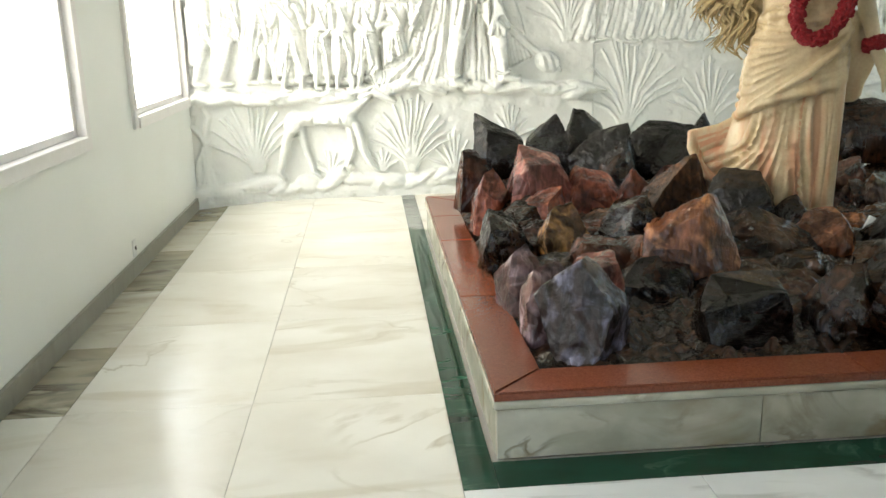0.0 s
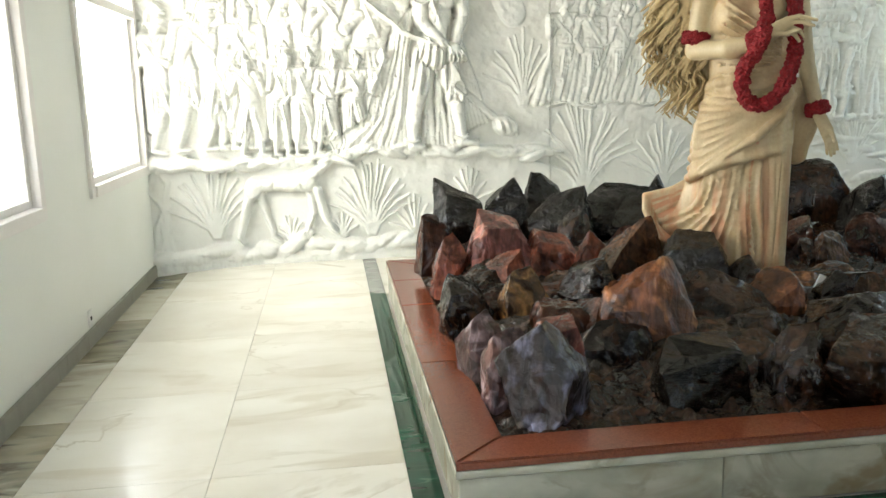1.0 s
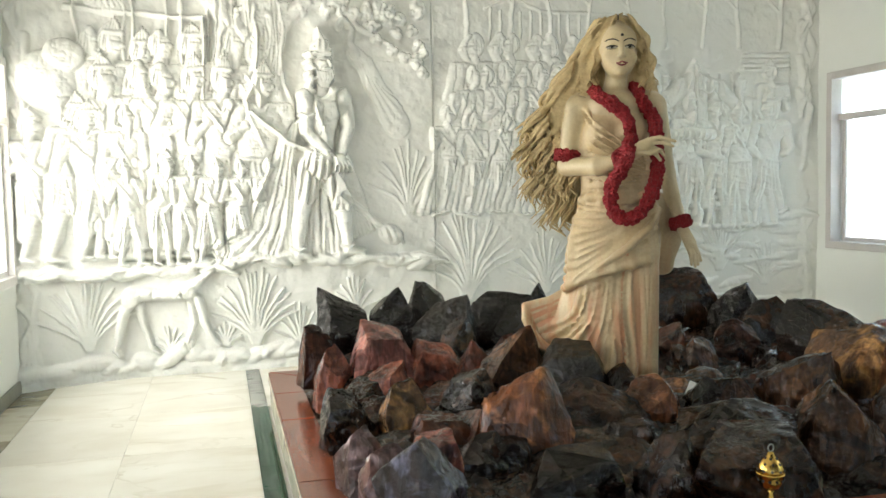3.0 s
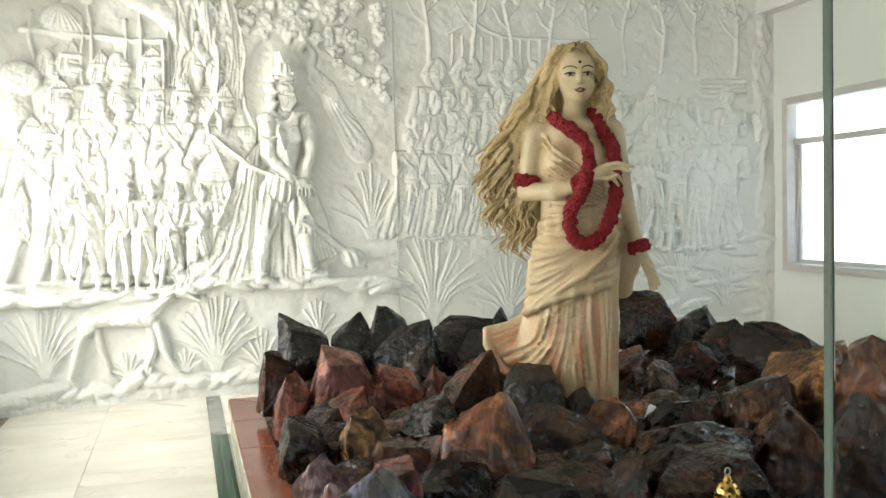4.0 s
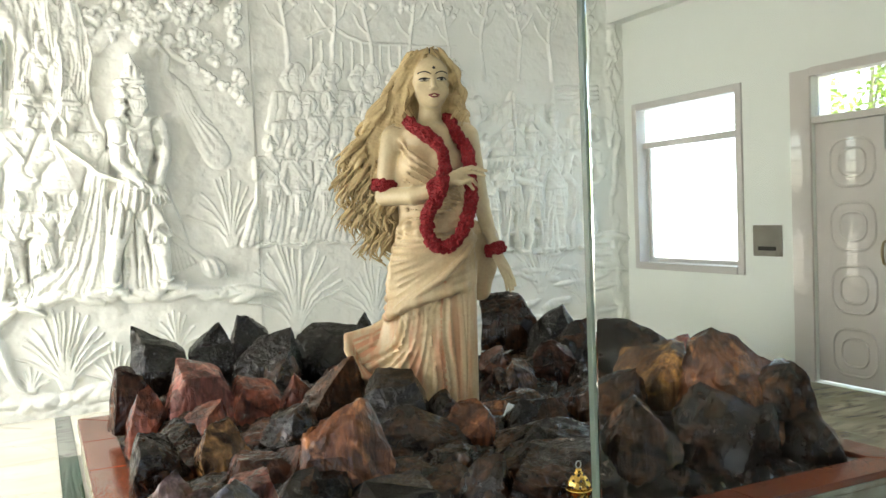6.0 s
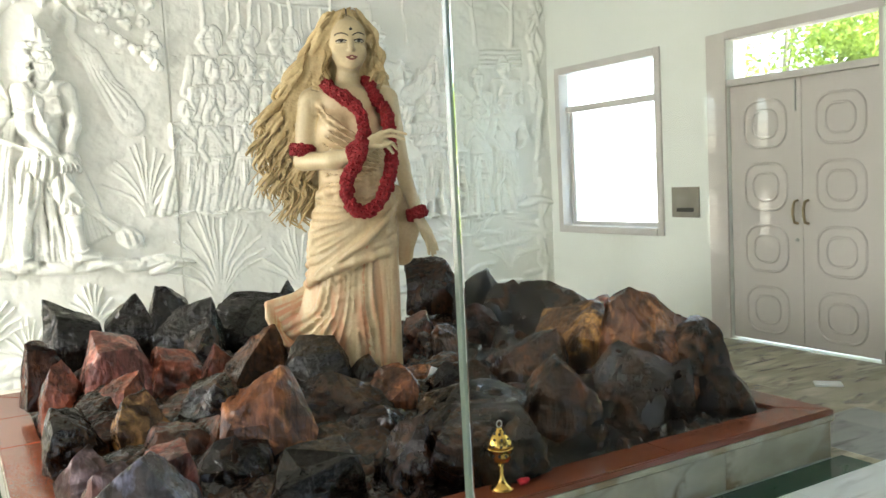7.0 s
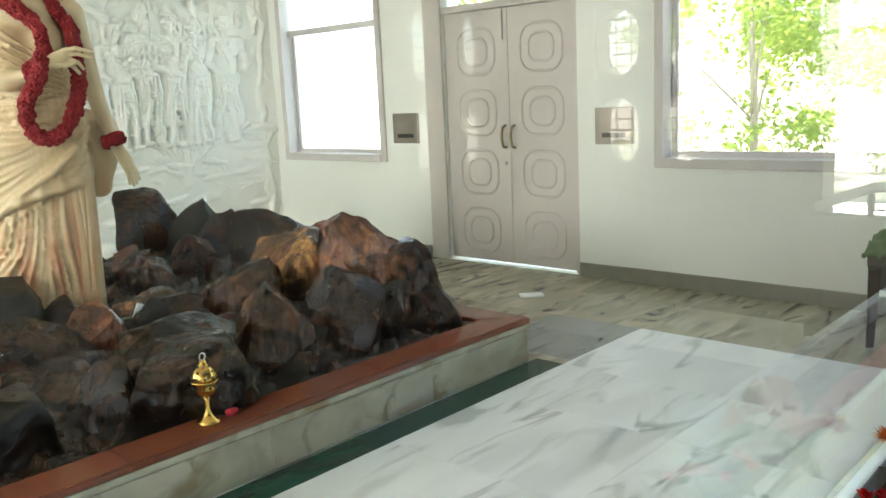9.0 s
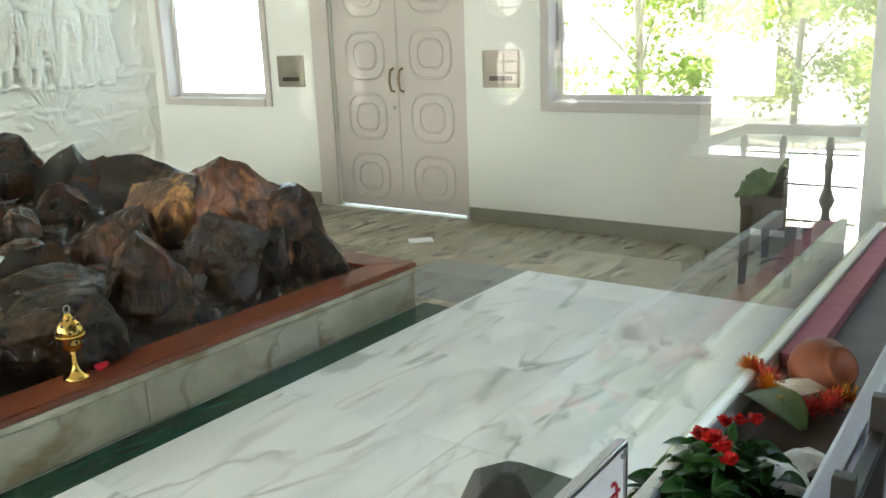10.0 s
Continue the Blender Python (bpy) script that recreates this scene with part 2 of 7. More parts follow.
def tube(bm, pts, radii, steps=8):
    """A tapered tube through points."""
    pts = [Vector(p) for p in pts]
    rings = []
    side = Vector((0.3, 0.9, 0.2))
    for i, p in enumerate(pts):
        d = (pts[min(i + 1, len(pts) - 1)] - pts[max(i - 1, 0)]).normalized()
        u = d.cross(side).normalized()
        w = d.cross(u)
        r = radii[i] if isinstance(radii, (list, tuple)) else radii
        rings.append([bm.verts.new(p + r * (math.cos(2 * math.pi * k / steps) * u + math.sin(2 * math.pi * k / steps) * w)) for k in range(steps)])
    for a, b in zip(rings, rings[1:]):
        for k in range(steps):
            bm.faces.new((a[k], a[(k + 1) % steps], b[(k + 1) % steps], b[k]))
    bm.faces.new(rings[0][::-1])
    bm.faces.new(rings[-1])
    bmesh.ops.recalc_face_normals(bm, faces=bm.faces)
    return bm


def cut_wall(name, axis, p0, p1, u0, u1, z0, z1, holes, label, material=None):
    """A thick wall across axis ('x' or 'y') from p0 to p1, with openings (u0, u1, z0, z1) right through it."""
    us = sorted({u0, u1, *[h[0] for h in holes], *[h[1] for h in holes]})
    zs = sorted({z0, z1, *[h[2] for h in holes], *[h[3] for h in holes]})
    solid = {}
    for i in range(len(us) - 1):
        for k in range(len(zs) - 1):
            cu, cz = (us[i] + us[i + 1]) / 2, (zs[k] + zs[k + 1]) / 2
            solid[i, k] = not any(h[0] < cu < h[1] and h[2] < cz < h[3] for h in holes)
    bm = bmesh.new()
    vs = {}

    def v(p, u, z):
        key = (p, u, z)
        if key not in vs:
            vs[key] = bm.verts.new((p, u, z) if axis == "x" else (u, p, z))
        return vs[key]

    for (i, k), s in solid.items():
        if not s:
            continue
        a, b, c, d = us[i], us[i + 1], zs[k], zs[k + 1]
        bm.faces.new((v(p0, a, c), v(p0, b, c), v(p0, b, d), v(p0, a, d)))
        bm.faces.new((v(p1, a, c), v(p1, a, d), v(p1, b, d), v(p1, b, c)))
        for di, dk, q in ((-1, 0, ((a, c), (a, d))), (1, 0, ((b, c), (b, d))), (0, -1, ((a, c), (b, c))), (0, 1, ((a, d), (b, d)))):
            if not solid.get((i + di, k + dk), False):
                (ua, za), (ub, zb) = q
                bm.faces.new((v(p0, ua, za), v(p1, ua, za), v(p1, ub, zb), v(p0, ub, zb)))
    bmesh.ops.recalc_face_normals(bm, faces=bm.faces)
    return tagged(part(name, bm, material or M["wall"]), label, "wall", kind="structure")


# ---- structure ----
WIN_L = [(5.22, 6.79, 0.91, 2.5), (3.10, 4.23, 0.91, 2.5), (1.0, 2.2, 0.91, 2.5)]
WIN_R = [(5.43, 6.82, 0.915, 2.5), (0.98, 2.545, 0.925, 2.75)]
DOOR = (3.26, 4.62, 0.0, 2.52)
cut_wall("wall_west", "x", XL - WT, XL, -2.8, YB + 0.2, -0.05, ZC, WIN_L, "white painted plaster wall with tall windows")
cut_wall("wall_east", "x", XR, XR + WT, YG + 0.1, YB + 0.2, -0.05, ZC, WIN_R + [DOOR], "white painted plaster wall with windows and a door")
cut_wall("wall_north", "y", YB + 0.005, YB + 0.2, XL, XR, -0.05, ZC, [], "white plaster wall behind the carved relief")
tagged(part("ceiling", boxes(((XL - WT, YG, ZC), (6.8, YB + 0.2, ZC + 0.15))), M["ceiling"]), "white painted flat ceiling", "ceiling", kind="structure")
tagged(part("ceiling_hall", boxes(((XL - WT, -3.0, ZC), (6.8, YG - 0.002, ZC + 0.15))), M["hall"]), "ceiling over the visitors' hall, coloured dark to look dim", "ceiling", kind="structure")
tagged(part("trim", boxes(((XR - 0.16, YG + 0.3, 3.44), (XR, YB - 0.06, ZC)), bevel=0.006), M["ceiling"]), "white painted concrete beam along the wall top", "beam", kind="structure")
# skirting stones
for nm, lo, hi in (("baseboard", (XL, 0.3, 0), (XL + 0.022, 6.95, 0.1)), ("baseboard", (XR - 0.022, 0.32, 0), (XR, 3.25, 0.105)),
                   ("baseboard", (XR - 0.022, 4.84, 0), (XR, 7.05, 0.105))):
    ob = tagged(part(nm, boxes((lo, hi), bevel=0.004), M["skirting"]), "grey stone skirting along the wall foot", "baseboard", kind="structure")


def window(name, x, inward, y0, y1, z0, z1, transom, label):
    """A painted frame with a projecting architrave, a transom bar, stiles and two panes."""
    w = thing(name, (x, (y0 + y1) / 2, z0), label, "window", kind="structure")
    w.matrix_basis = Matrix.Translation((x, 0, 0))
    s = inward
    a = 0.065

    def X(lo, hi):
        return (min(lo * s, hi * s), max(lo * s, hi * s))
    def bar(nm, xa, xb, ya, yb, za, zb, bev=0.006):
        l, h = X(xa, xb)
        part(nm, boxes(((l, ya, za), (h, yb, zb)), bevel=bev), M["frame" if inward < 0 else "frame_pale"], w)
    near = 0.085 if inward > 0 else 0.0
    bar("window_frame", -0.10, 0.022, y0 - a, y0 + 0.006, z0 - a, z1 + a)
    bar("window_frame", -0.10, 0.022, y1 - 0.006, y1 + a, z0 - a, z1 + a)
    bar("window_frame", -0.10, 0.022, y0 + 0.006, y1 - 0.006, z1 - 0.006, z1 + a)
    bar("window_sill", -0.12, 0.035, y0 + 0.006, y1 - 0.006, z0 - a, z0 + 0.006)
    bar("glazing_bar", -0.14 + near, -0.06 + near, y0 + 0.006, y1 - 0.006, transom - 0.03, transom + 0.03)
    for ya, yb in ((y0 + 0.006, y0 + 0.05), (y1 - 0.05, y1 - 0.006)):
        bar("stile", -0.15 + near, -0.11 + near, ya, yb, z0 + 0.006, transom - 0.03, 0.004)
    bar("stile", -0.15 + near, -0.11 + near, y0 + 0.05, y1 - 0.05, z0 + 0.006, z0 + 0.045, 0.004)
    l, h = X(-0.134 + near, -0.128 + near)
    for za, zb in ((z0 + 0.045, transom - 0.03), (transom + 0.03, z1 - 0.006)):
        p = part("pane", boxes(((l, y0 + 0.045, za), (h, y1 - 0.045, zb))), M["glass"], w)
        p.visible_shadow = False
    return w


for i, h in enumerate(WIN_L):
    window("window_%d" % (i + 1), XL, 1, h[0], h[1], h[2], h[3], 2.08, "tall window with a pale painted wooden frame")
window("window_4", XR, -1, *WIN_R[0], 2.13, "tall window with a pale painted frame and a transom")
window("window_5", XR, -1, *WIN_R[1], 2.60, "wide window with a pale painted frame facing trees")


def rounded_rect(w, h, r, n=6):
    pts = []
    for cx, cy, a0 in ((w / 2 - r, h / 2 - r, 0), (-w / 2 + r, h / 2 - r, 90), (-w / 2 + r, -h / 2 + r, 180), (w / 2 - r, -h / 2 + r, 270)):
        for i in range(n + 1):
            a = radians(a0 + 90 * i / n)
            pts.append((cx + r * math.cos(a), cy + r * math.sin(a)))
    return pts


def ring_bead(bm, x, y, z, w, h, r, rad, s):
    """A raised half-round bead in a rounded square on a door leaf."""
    pts = rounded_rect(w, h, r)
    n = len(pts)
    rows = []
    for i, (py, pz) in enumerate(pts):
        ay, az = pts[i - 1]
        by, bz = pts[(i + 1) % n]
        d = Vector((by - ay, bz - az)).normalized()
        nx, nz = d.y, -d.x
        rows.append([bm.verts.new((x + s * rad * 1.1 * math.sin(a), y + py + nx * rad * math.cos(a), z + pz + nz * rad * math.cos(a))) for a in (0, math.pi / 4, math.pi / 2, 3 * math.pi / 4, math.pi)])
    for i in range(n):
        for k in range(4):
            bm.faces.new((rows[i][k], rows[(i + 1) % n][k], rows[(i + 1) % n][k + 1], rows[i][k + 1]))


door = thing("door_1", (XR, 0, 0), "closed double door with moulded rounded panels, pale mauve paint", "door", kind="structure")
y0, y1 = DOOR[0], DOOR[1]
DB, DT = 0.02, 2.11
for nm, lo, hi in (("door_frame", (-0.02, y1 + 0.002, 0), (0.14, y1 + 0.2, 2.56)), ("door_frame", (0.0, y0 - 0.0, 0), (0.14, y0 + 0.03, 2.50)),
                   ("door_frame", (-0.02, y0 - 0.02, 2.50), (0.14, y1 + 0.002, 2.57)), ("transom_bar", (0.0, y0 + 0.03, DT + 0.004), (0.14, y1 + 0.002, DT + 0.06))):
    part(nm, boxes((lo, hi), bevel=0.005), M["door"], door)
p = part("pane", boxes(((0.08, y0 + 0.03, DT + 0.06), (0.086, y1, 2.50))), M["glass"], door)
p.visible_shadow = False
mid = (y0 + y1) / 2
for ya, yb in ((y0 + 0.032, mid - 0.002), (mid + 0.002, y1)):
    leaf = part("door_leaf", boxes(((0.035, ya, DB), (0.08, yb, DT)), bevel=0.004), M["door"], door)
    cy = (ya + yb) / 2
    for i in range(4):
        bm = bmesh.new()
        cz = 0.28 + 0.5 * i
        ring_bead(bm, 0.035, cy, cz, 0.40, 0.37, 0.13, 0.012, -1)
        ring_bead(bm, 0.035, cy, cz, 0.24, 0.22, 0.085, 0.011, -1)
        bmesh.ops.recalc_face_normals(bm, faces=bm.faces)
        part("moulding", bm, M["door"], leaf, smooth=True)
    side = 1 if ya < mid - 0.1 else -1
    hy = (yb - 0.045) if side == 1 else (ya + 0.045)
    bm = bmesh.new()
    tube(bm, [(0.035, hy, 0.99), (-0.005, hy, 1.0), (-0.022, hy, 1.06), (-0.022, hy, 1.1), (-0.005, hy, 1.16), (0.035, hy, 1.17)], [0.012, 0.01, 0.012, 0.012, 0.01, 0.012])
    part("door_handle", bm, M["worn_brass"], leaf, "worn brass pull handle", True)
bm = bmesh.new()
tube(bm, [(0.03, mid + 0.05, 1.86), (0.03, mid + 0.05, 2.1)], 0.008)
part("bolt", bm, M["steel"], door)
bm = bmesh.new()
lathe([(0, 0), (0.016, 0), (0.013, 0.012), (0, 0.014)], 12, bm, pose(0.036, mid + 0.05, 0.86, 0, -90, 0))
part("keyhole_plate", bm, M["steel"], door)

# floor: a bed with marble slabs on it, joints showing between them
floor = tagged(part("floor", boxes(((XL - WT, -3.0, -0.12), (8.2, YB + 0.2, -0.006))), M["grout"]), "polished white marble floor in large slabs", "floor", kind="structure")
SLABS = []
G = 0.0012


def slab(x0, y0, x1, y1, key):
    SLABS.append((x0 + G, y0 + G, x1 - G, y1 - G, key))


ys = [0.3, 0.9, 1.88, 2.864, 3.85, 4.84, 5.80, 7.2]
for a, b in zip(ys, ys[1:]):
    for c, d, key in ((-1.335, -0.62, "white"), (-0.62, 0.13, "white")):
        slab(c, a, d, b, key)
cuts = [0.3, 1.25, 2.1, 2.847, 3.585, 4.48, 5.4, 6.3, 7.2]
for i, (a, b) in enumerate(zip(cuts, cuts[1:])):
    slab(XL, a, -1.335, b, ("brown", "white", "white", "brown", "buff", "brown", "buff", "brown")[i])
for i, (a, b) in enumerate(((2.12, 4.39), (4.39, 5.75))):
    slab(0.13, a, 0.245, b, "green")
slab(0.13, 5.75, 0.245, 7.2, "grey")
for a, b in ((0.245, 1.5), (1.5, 2.7), (2.7, 3.88)):
    slab(a, 2.12, b, 2.29, "green")
xs = [0.13, 0.9, 1.75, 2.6, 3.3, 3.88, 4.7]
for a, b in zip(xs, xs[1:]):
    for c, d in ((0.3, 1.2), (1.2, 2.12)):
        slab(a, c, b, d, "grey_white")
slab(3.82, 2.29, 3.95, 7.2, "brown")
for c, d, e in ((2.12, 2.75, "grey"), (2.75, 3.9, "brown"), (3.9, 5.2, "brown"), (5.2, 7.2, "brown")):
    slab(3.95, c, 4.7, d, e)
for c, d in ((0.3, 1.2), (1.2, 2.12), (2.12, 3.2), (3.2, 4.4), (4.4, 5.7), (5.7, 7.2)):
    slab(4.7, c, XR, d, "brown")
for c, d in zip((0.245, 1.4, 2.6), (1.4, 2.6, 3.82)):
    slab(c, 5.75, d, 7.2, "white")
for a in (-1.59, -0.4, 0.8, 2.0, 3.2, 4.4, 5.6, 6.8):
    for c in (-2.8, -1.8, -0.8):
        slab(a, c, a + 1.2, c + 1.0, "white" if a > 4 else "grey")
slab(XL, 0.2, 6.6, 0.3, "grey_white")
slab(3.88, 2.12, 3.95, 2.29, "brown")

# the low wall under the glass, on which the offerings lie
tagged(part("wall_low", boxes(((0.40, 0.15, 0.0), (5.29, 0.25, 0.46)), bevel=0.006), M["plinth"]), "low marble wall that carries the glass pane", "wall", kind="structure")

# ---- carved relief on the far wall ----


class Relief:
    """A height field of soft capsules and ovals, carved figure by figure."""

    def __init__(self, x0, x1, z0, z1, step):
        self.x0, self.z0, self.step = x0, z0, step
        self.nx, self.nz = int(round((x1 - x0) / step)) + 1, int(round((z1 - z0) / step)) + 1
        self.x = np.linspace(x0, x1, self.nx)
        self.z = np.linspace(z0, z1, self.nz)
        self.X, self.Z = np.meshgrid(self.x, self.z)
        self.H = np.zeros_like(self.X)

    def cap(self, x0, z0, r0, x1, z1, r1, h, base=0.0):
        r = max(r0, r1)
        i0, i1 = np.searchsorted(self.x, (min(x0, x1) - r, max(x0, x1) + r))
        k0, k1 = np.searchsorted(self.z, (min(z0, z1) - r, max(z0, z1) + r))
        if i1 <= i0 or k1 <= k0:
            return
        X, Z = self.X[k0:k1, i0:i1], self.Z[k0:k1, i0:i1]
        dx, dz = x1 - x0, z1 - z0
        q = np.clip(((X - x0) * dx + (Z - z0) * dz) / (dx * dx + dz * dz + 1e-9), 0, 1)
        d = np.hypot(X - x0 - q * dx, Z - z0 - q * dz) / (r0 + (r1 - r0) * q)
        p = np.where(d < 1, base + h * np.sqrt(np.clip(1 - d * d, 0, 1)), 0)
        self.H[k0:k1, i0:i1] = np.maximum(self.H[k0:k1, i0:i1], p)

    def chain(self, pts, r, h, base=0.0):
        n = len(pts) - 1
        for i in range(n):
            ra = r[0] + (r[1] - r[0]) * i / n
            rb = r[0] + (r[1] - r[0]) * (i + 1) / n
            self.cap(*pts[i], ra, *pts[i + 1], rb, h, base)

    def oval(self, x, z, rx, rz, h, base=0.0, turn=0.0):
        r = max(rx, rz)
        i0, i1 = np.searchsorted(self.x, (x - r, x + r))
        k0, k1 = np.searchsorted(self.z, (z - r, z + r))
        if i1 <= i0 or k1 <= k0:
            return
        X, Z = self.X[k0:k1, i0:i1] - x, self.Z[k0:k1, i0:i1] - z
        c, s = math.cos(turn), math.sin(turn)
        d = np.hypot((X * c + Z * s) / rx, (-X * s + Z * c) / rz)
        p = np.where(d < 1, base + h * np.sqrt(np.clip(1 - d * d, 0, 1)), 0)
        self.H[k0:k1, i0:i1] = np.maximum(self.H[k0:k1, i0:i1], p)

    def crease(self, x0, z0, x1, z1, r, h):
        """Adds a soft ridge or groove on top of what is there."""
        i0, i1 = np.searchsorted(self.x, (min(x0, x1) - r, max(x0, x1) + r))
        k0, k1 = np.searchsorted(self.z, (min(z0, z1) - r, max(z0, z1) + r))
        if i1 <= i0 or k1 <= k0:
            return
        X, Z = self.X[k0:k1, i0:i1], self.Z[k0:k1, i0:i1]
        dx, dz = x1 - x0, z1 - z0
        q = np.clip(((X - x0) * dx + (Z - z0) * dz) / (dx * dx + dz * dz + 1e-9), 0, 1)
        d = np.hypot(X - x0 - q * dx, Z - z0 - q * dz) / r
        self.H[k0:k1, i0:i1] += np.where(d < 1, h * (1 - d * d) ** 2 * np.sin(math.pi * np.clip(q, 0.12, 0.88)), 0)

    def begin(self):
        self.under, self.H = self.H, np.zeros_like(self.X)

    def end(self, base):
        """Lays the form just carved in front of the rest, with a cut round its outline."""
        m = (self.H > 0.003).astype(float)
        s = m
        for _ in range(3):
            P = np.pad(s, 1, mode="edge")
            s = (2 * s + P[:-2, 1:-1] + P[2:, 1:-1] + P[1:-1, :-2] + P[1:-1, 2:]) / 6
        back = self.under * (1 - 0.45 * s) - 0.012 * s
        self.H = np.where(m > 0, np.maximum(base + self.H, self.under * 0.6), back)

    def blur(self, n=1):
        for _ in range(n):
            P = np.pad(self.H, 1, mode="edge")
            self.H = (4 * self.H + P[:-2, 1:-1] + P[2:, 1:-1] + P[1:-1, :-2] + P[1:-1, 2:]) / 8

    def warp(self):
        """Bends every outline a little, as a modeller's hand would."""
        du = 0.040 * self.grain(4, 11) + 0.009 * self.grain(14, 12)
        dv = 0.040 * self.grain(4, 13) + 0.009 * self.grain(14, 14)
        u = np.clip((self.X + du - self.x0) / self.step, 0, self.nx - 1.001)
        v = np.clip((self.Z + dv - self.z0) / self.step, 0, self.nz - 1.001)
        i, k = u.astype(int), v.astype(int)
        fu, fv, H = u - i, v - k, self.H
        self.H = (H[k, i] * (1 - fu) + H[k, i + 1] * fu) * (1 - fv) + (H[k + 1, i] * (1 - fu) + H[k + 1, i + 1] * fu) * fv

    def grain(self, scale, seed):
        g = np.random.RandomState(seed).rand(60, 90)
        u, v = (self.X - self.x0) * scale % 88, (self.Z - self.z0) * scale % 58
        i, k = u.astype(int), v.astype(int)
        fu, fv = u - i, v - k
        fu, fv = fu * fu * (3 - 2 * fu), fv * fv * (3 - 2 * fv)
        return (g[k, i] * (1 - fu) + g[k, i + 1] * fu) * (1 - fv) + (g[k + 1, i] * (1 - fu) + g[k + 1, i + 1] * fu) * fv - 0.5


def relief_figure(R, rng, x, zf, ht, depth, face=1, staff=False, shield=False, robe=False, arms=None, base=0.02, kneel=False, crown=None):
    """A carved figure laid over what is behind it: crown, head, torso, bent arms, draped legs, sash and folds."""
    R.begin()
    w = ht * (0.78 + 0.12 * rng.rand())
    d = depth
    lean = (rng.rand() - 0.5) * 0.13 * ht
    hip = (x - face * 0.015 * w, zf + 0.50 * ht)
    ch = (x + lean, zf + 0.70 * ht)
    hx, hz = x + lean + face * 0.018 * ht, zf + 0.895 * ht
    if robe:
        for i in range(8):
            u = (i - 3.5) / 3.5
            top = (x + lean + u * 0.10 * w, zf + 0.76 * ht)
            low = (x + u * 0.26 * w - face * 0.10 * w, zf + 0.03 * ht * rng.rand())
            R.chain([top, ((top[0] + low[0]) / 2 + (rng.rand() - 0.5) * 0.04, (top[1] + low[1]) / 2), low], (0.020 * w, 0.040 * w), d * 0.45)
    feet = []
    for side in (-1, 1):
        fx = x + side * (0.06 + 0.05 * rng.rand()) * w
        kx = (hip[0] + fx) / 2 + side * 0.02 * w + face * 0.025 * w * rng.rand()
        feet.append(fx)
        R.cap(hip[0] + side * 0.045 * w, hip[1], 0.075 * w, kx, zf + 0.28 * ht, 0.055 * w, d * 0.8)
        R.cap(kx, zf + 0.28 * ht, 0.046 * w, fx, zf + 0.05 * ht, 0.028 * w, d * 0.7)
        R.cap(fx - face * 0.01 * w, zf + 0.022 * ht, 0.026 * w, fx + face * 0.065 * w, zf + 0.014 * ht, 0.018 * w, d * 0.6)
        R.cap(hip[0] + side * 0.05 * w, hip[1], 0.07 * w, fx + side * 0.02 * w, zf + 0.17 * ht, 0.05 * w, d * 0.62)
    R.cap(hip[0], hip[1], 0.098 * w, ch[0], ch[1], 0.112 * w, d * 0.9)
    R.oval(ch[0] + 0.045 * w, ch[1] + 0.01 * ht, 0.062 * w, 0.055 * ht, d * 0.28, d * 0.72)
    R.oval(ch[0] - 0.045 * w, ch[1] + 0.01 * ht, 0.062 * w, 0.055 * ht, d * 0.28, d * 0.72)
    R.cap(ch[0] - 0.105 * w, zf + 0.765 * ht, 0.05 * w, ch[0] + 0.105 * w, zf + 0.765 * ht, 0.05 * w, d * 0.8)
    # folds of the lower cloth, belt and sash
    for i in range(9):
        u = (i + rng.rand() * 0.7) / 9 * 2 - 1
        s = 0 if u < 0 else 1
        R.crease(hip[0] + u * 0.07 * w, hip[1] - 0.01 * ht, feet[s] + (u - (-0.5, 0.5)[s]) * 0.07 * w, zf + (0.15 + 0.12 * rng.rand()) * ht, 0.014 * w + 0.005, d * (0.26 if i % 2 else -0.30))
    for i in range(4):
        z = zf + (0.30 + 0.05 * i) * ht
        R.crease(hip[0] - 0.09 * w, z + 0.03 * ht * rng.rand(), hip[0] + 0.09 * w, z - 0.02 * ht, 0.010 * w + 0.004, d * 0.16)
    R.crease(hip[0] - 0.11 * w, hip[1] + 0.01 * ht, hip[0] + 0.11 * w, hip[1] + 0.005 * ht, 0.018 * w, d * 0.3)
    R.crease(ch[0] - 0.12 * w, zf + 0.80 * ht, hip[0] + 0.10 * w, zf + 0.53 * ht, 0.017 * w, d * 0.28)
    R.crease(ch[0] - 0.05 * w, zf + 0.80 * ht, ch[0], zf + 0.73 * ht, 0.010 * w, d * 0.25)
    R.crease(ch[0] + 0.05 * w, zf + 0.80 * ht, ch[0], zf + 0.73 * ht, 0.010 * w, d * 0.25)
    for k, side in enumerate((-1, 1)):
        sx, sz = ch[0] + side * 0.135 * w, zf + 0.762 * ht
        if arms:
            (ex, ez), (wx, wz) = arms[k]
            ex, ez, wx, wz = x + ex * ht, zf + ez * ht, x + wx * ht, zf + wz * ht
        else:
            ex, ez = sx + side * (0.015 + 0.05 * rng.rand()) * w, zf + (0.57 + 0.05 * rng.rand()) * ht
            wx, wz = ex - side * (0.22 * rng.rand() - 0.02) * w, zf + (0.46 + 0.36 * rng.rand()) * ht
        R.cap(sx, sz, 0.046 * w, ex, ez, 0.036 * w, d * 0.55, d * 0.35)
        R.cap(ex, ez, 0.036 * w, wx, wz, 0.024 * w, d * 0.5, d * 0.55)
        R.oval(wx, wz, 0.030 * w, 0.034 * w, d * 0.45, d * 0.65)
        R.crease(sx - 0.03 * w, sz - 0.06 * ht, sx + 0.05 * w, sz - 0.06 * ht, 0.012 * w, d * 0.2)
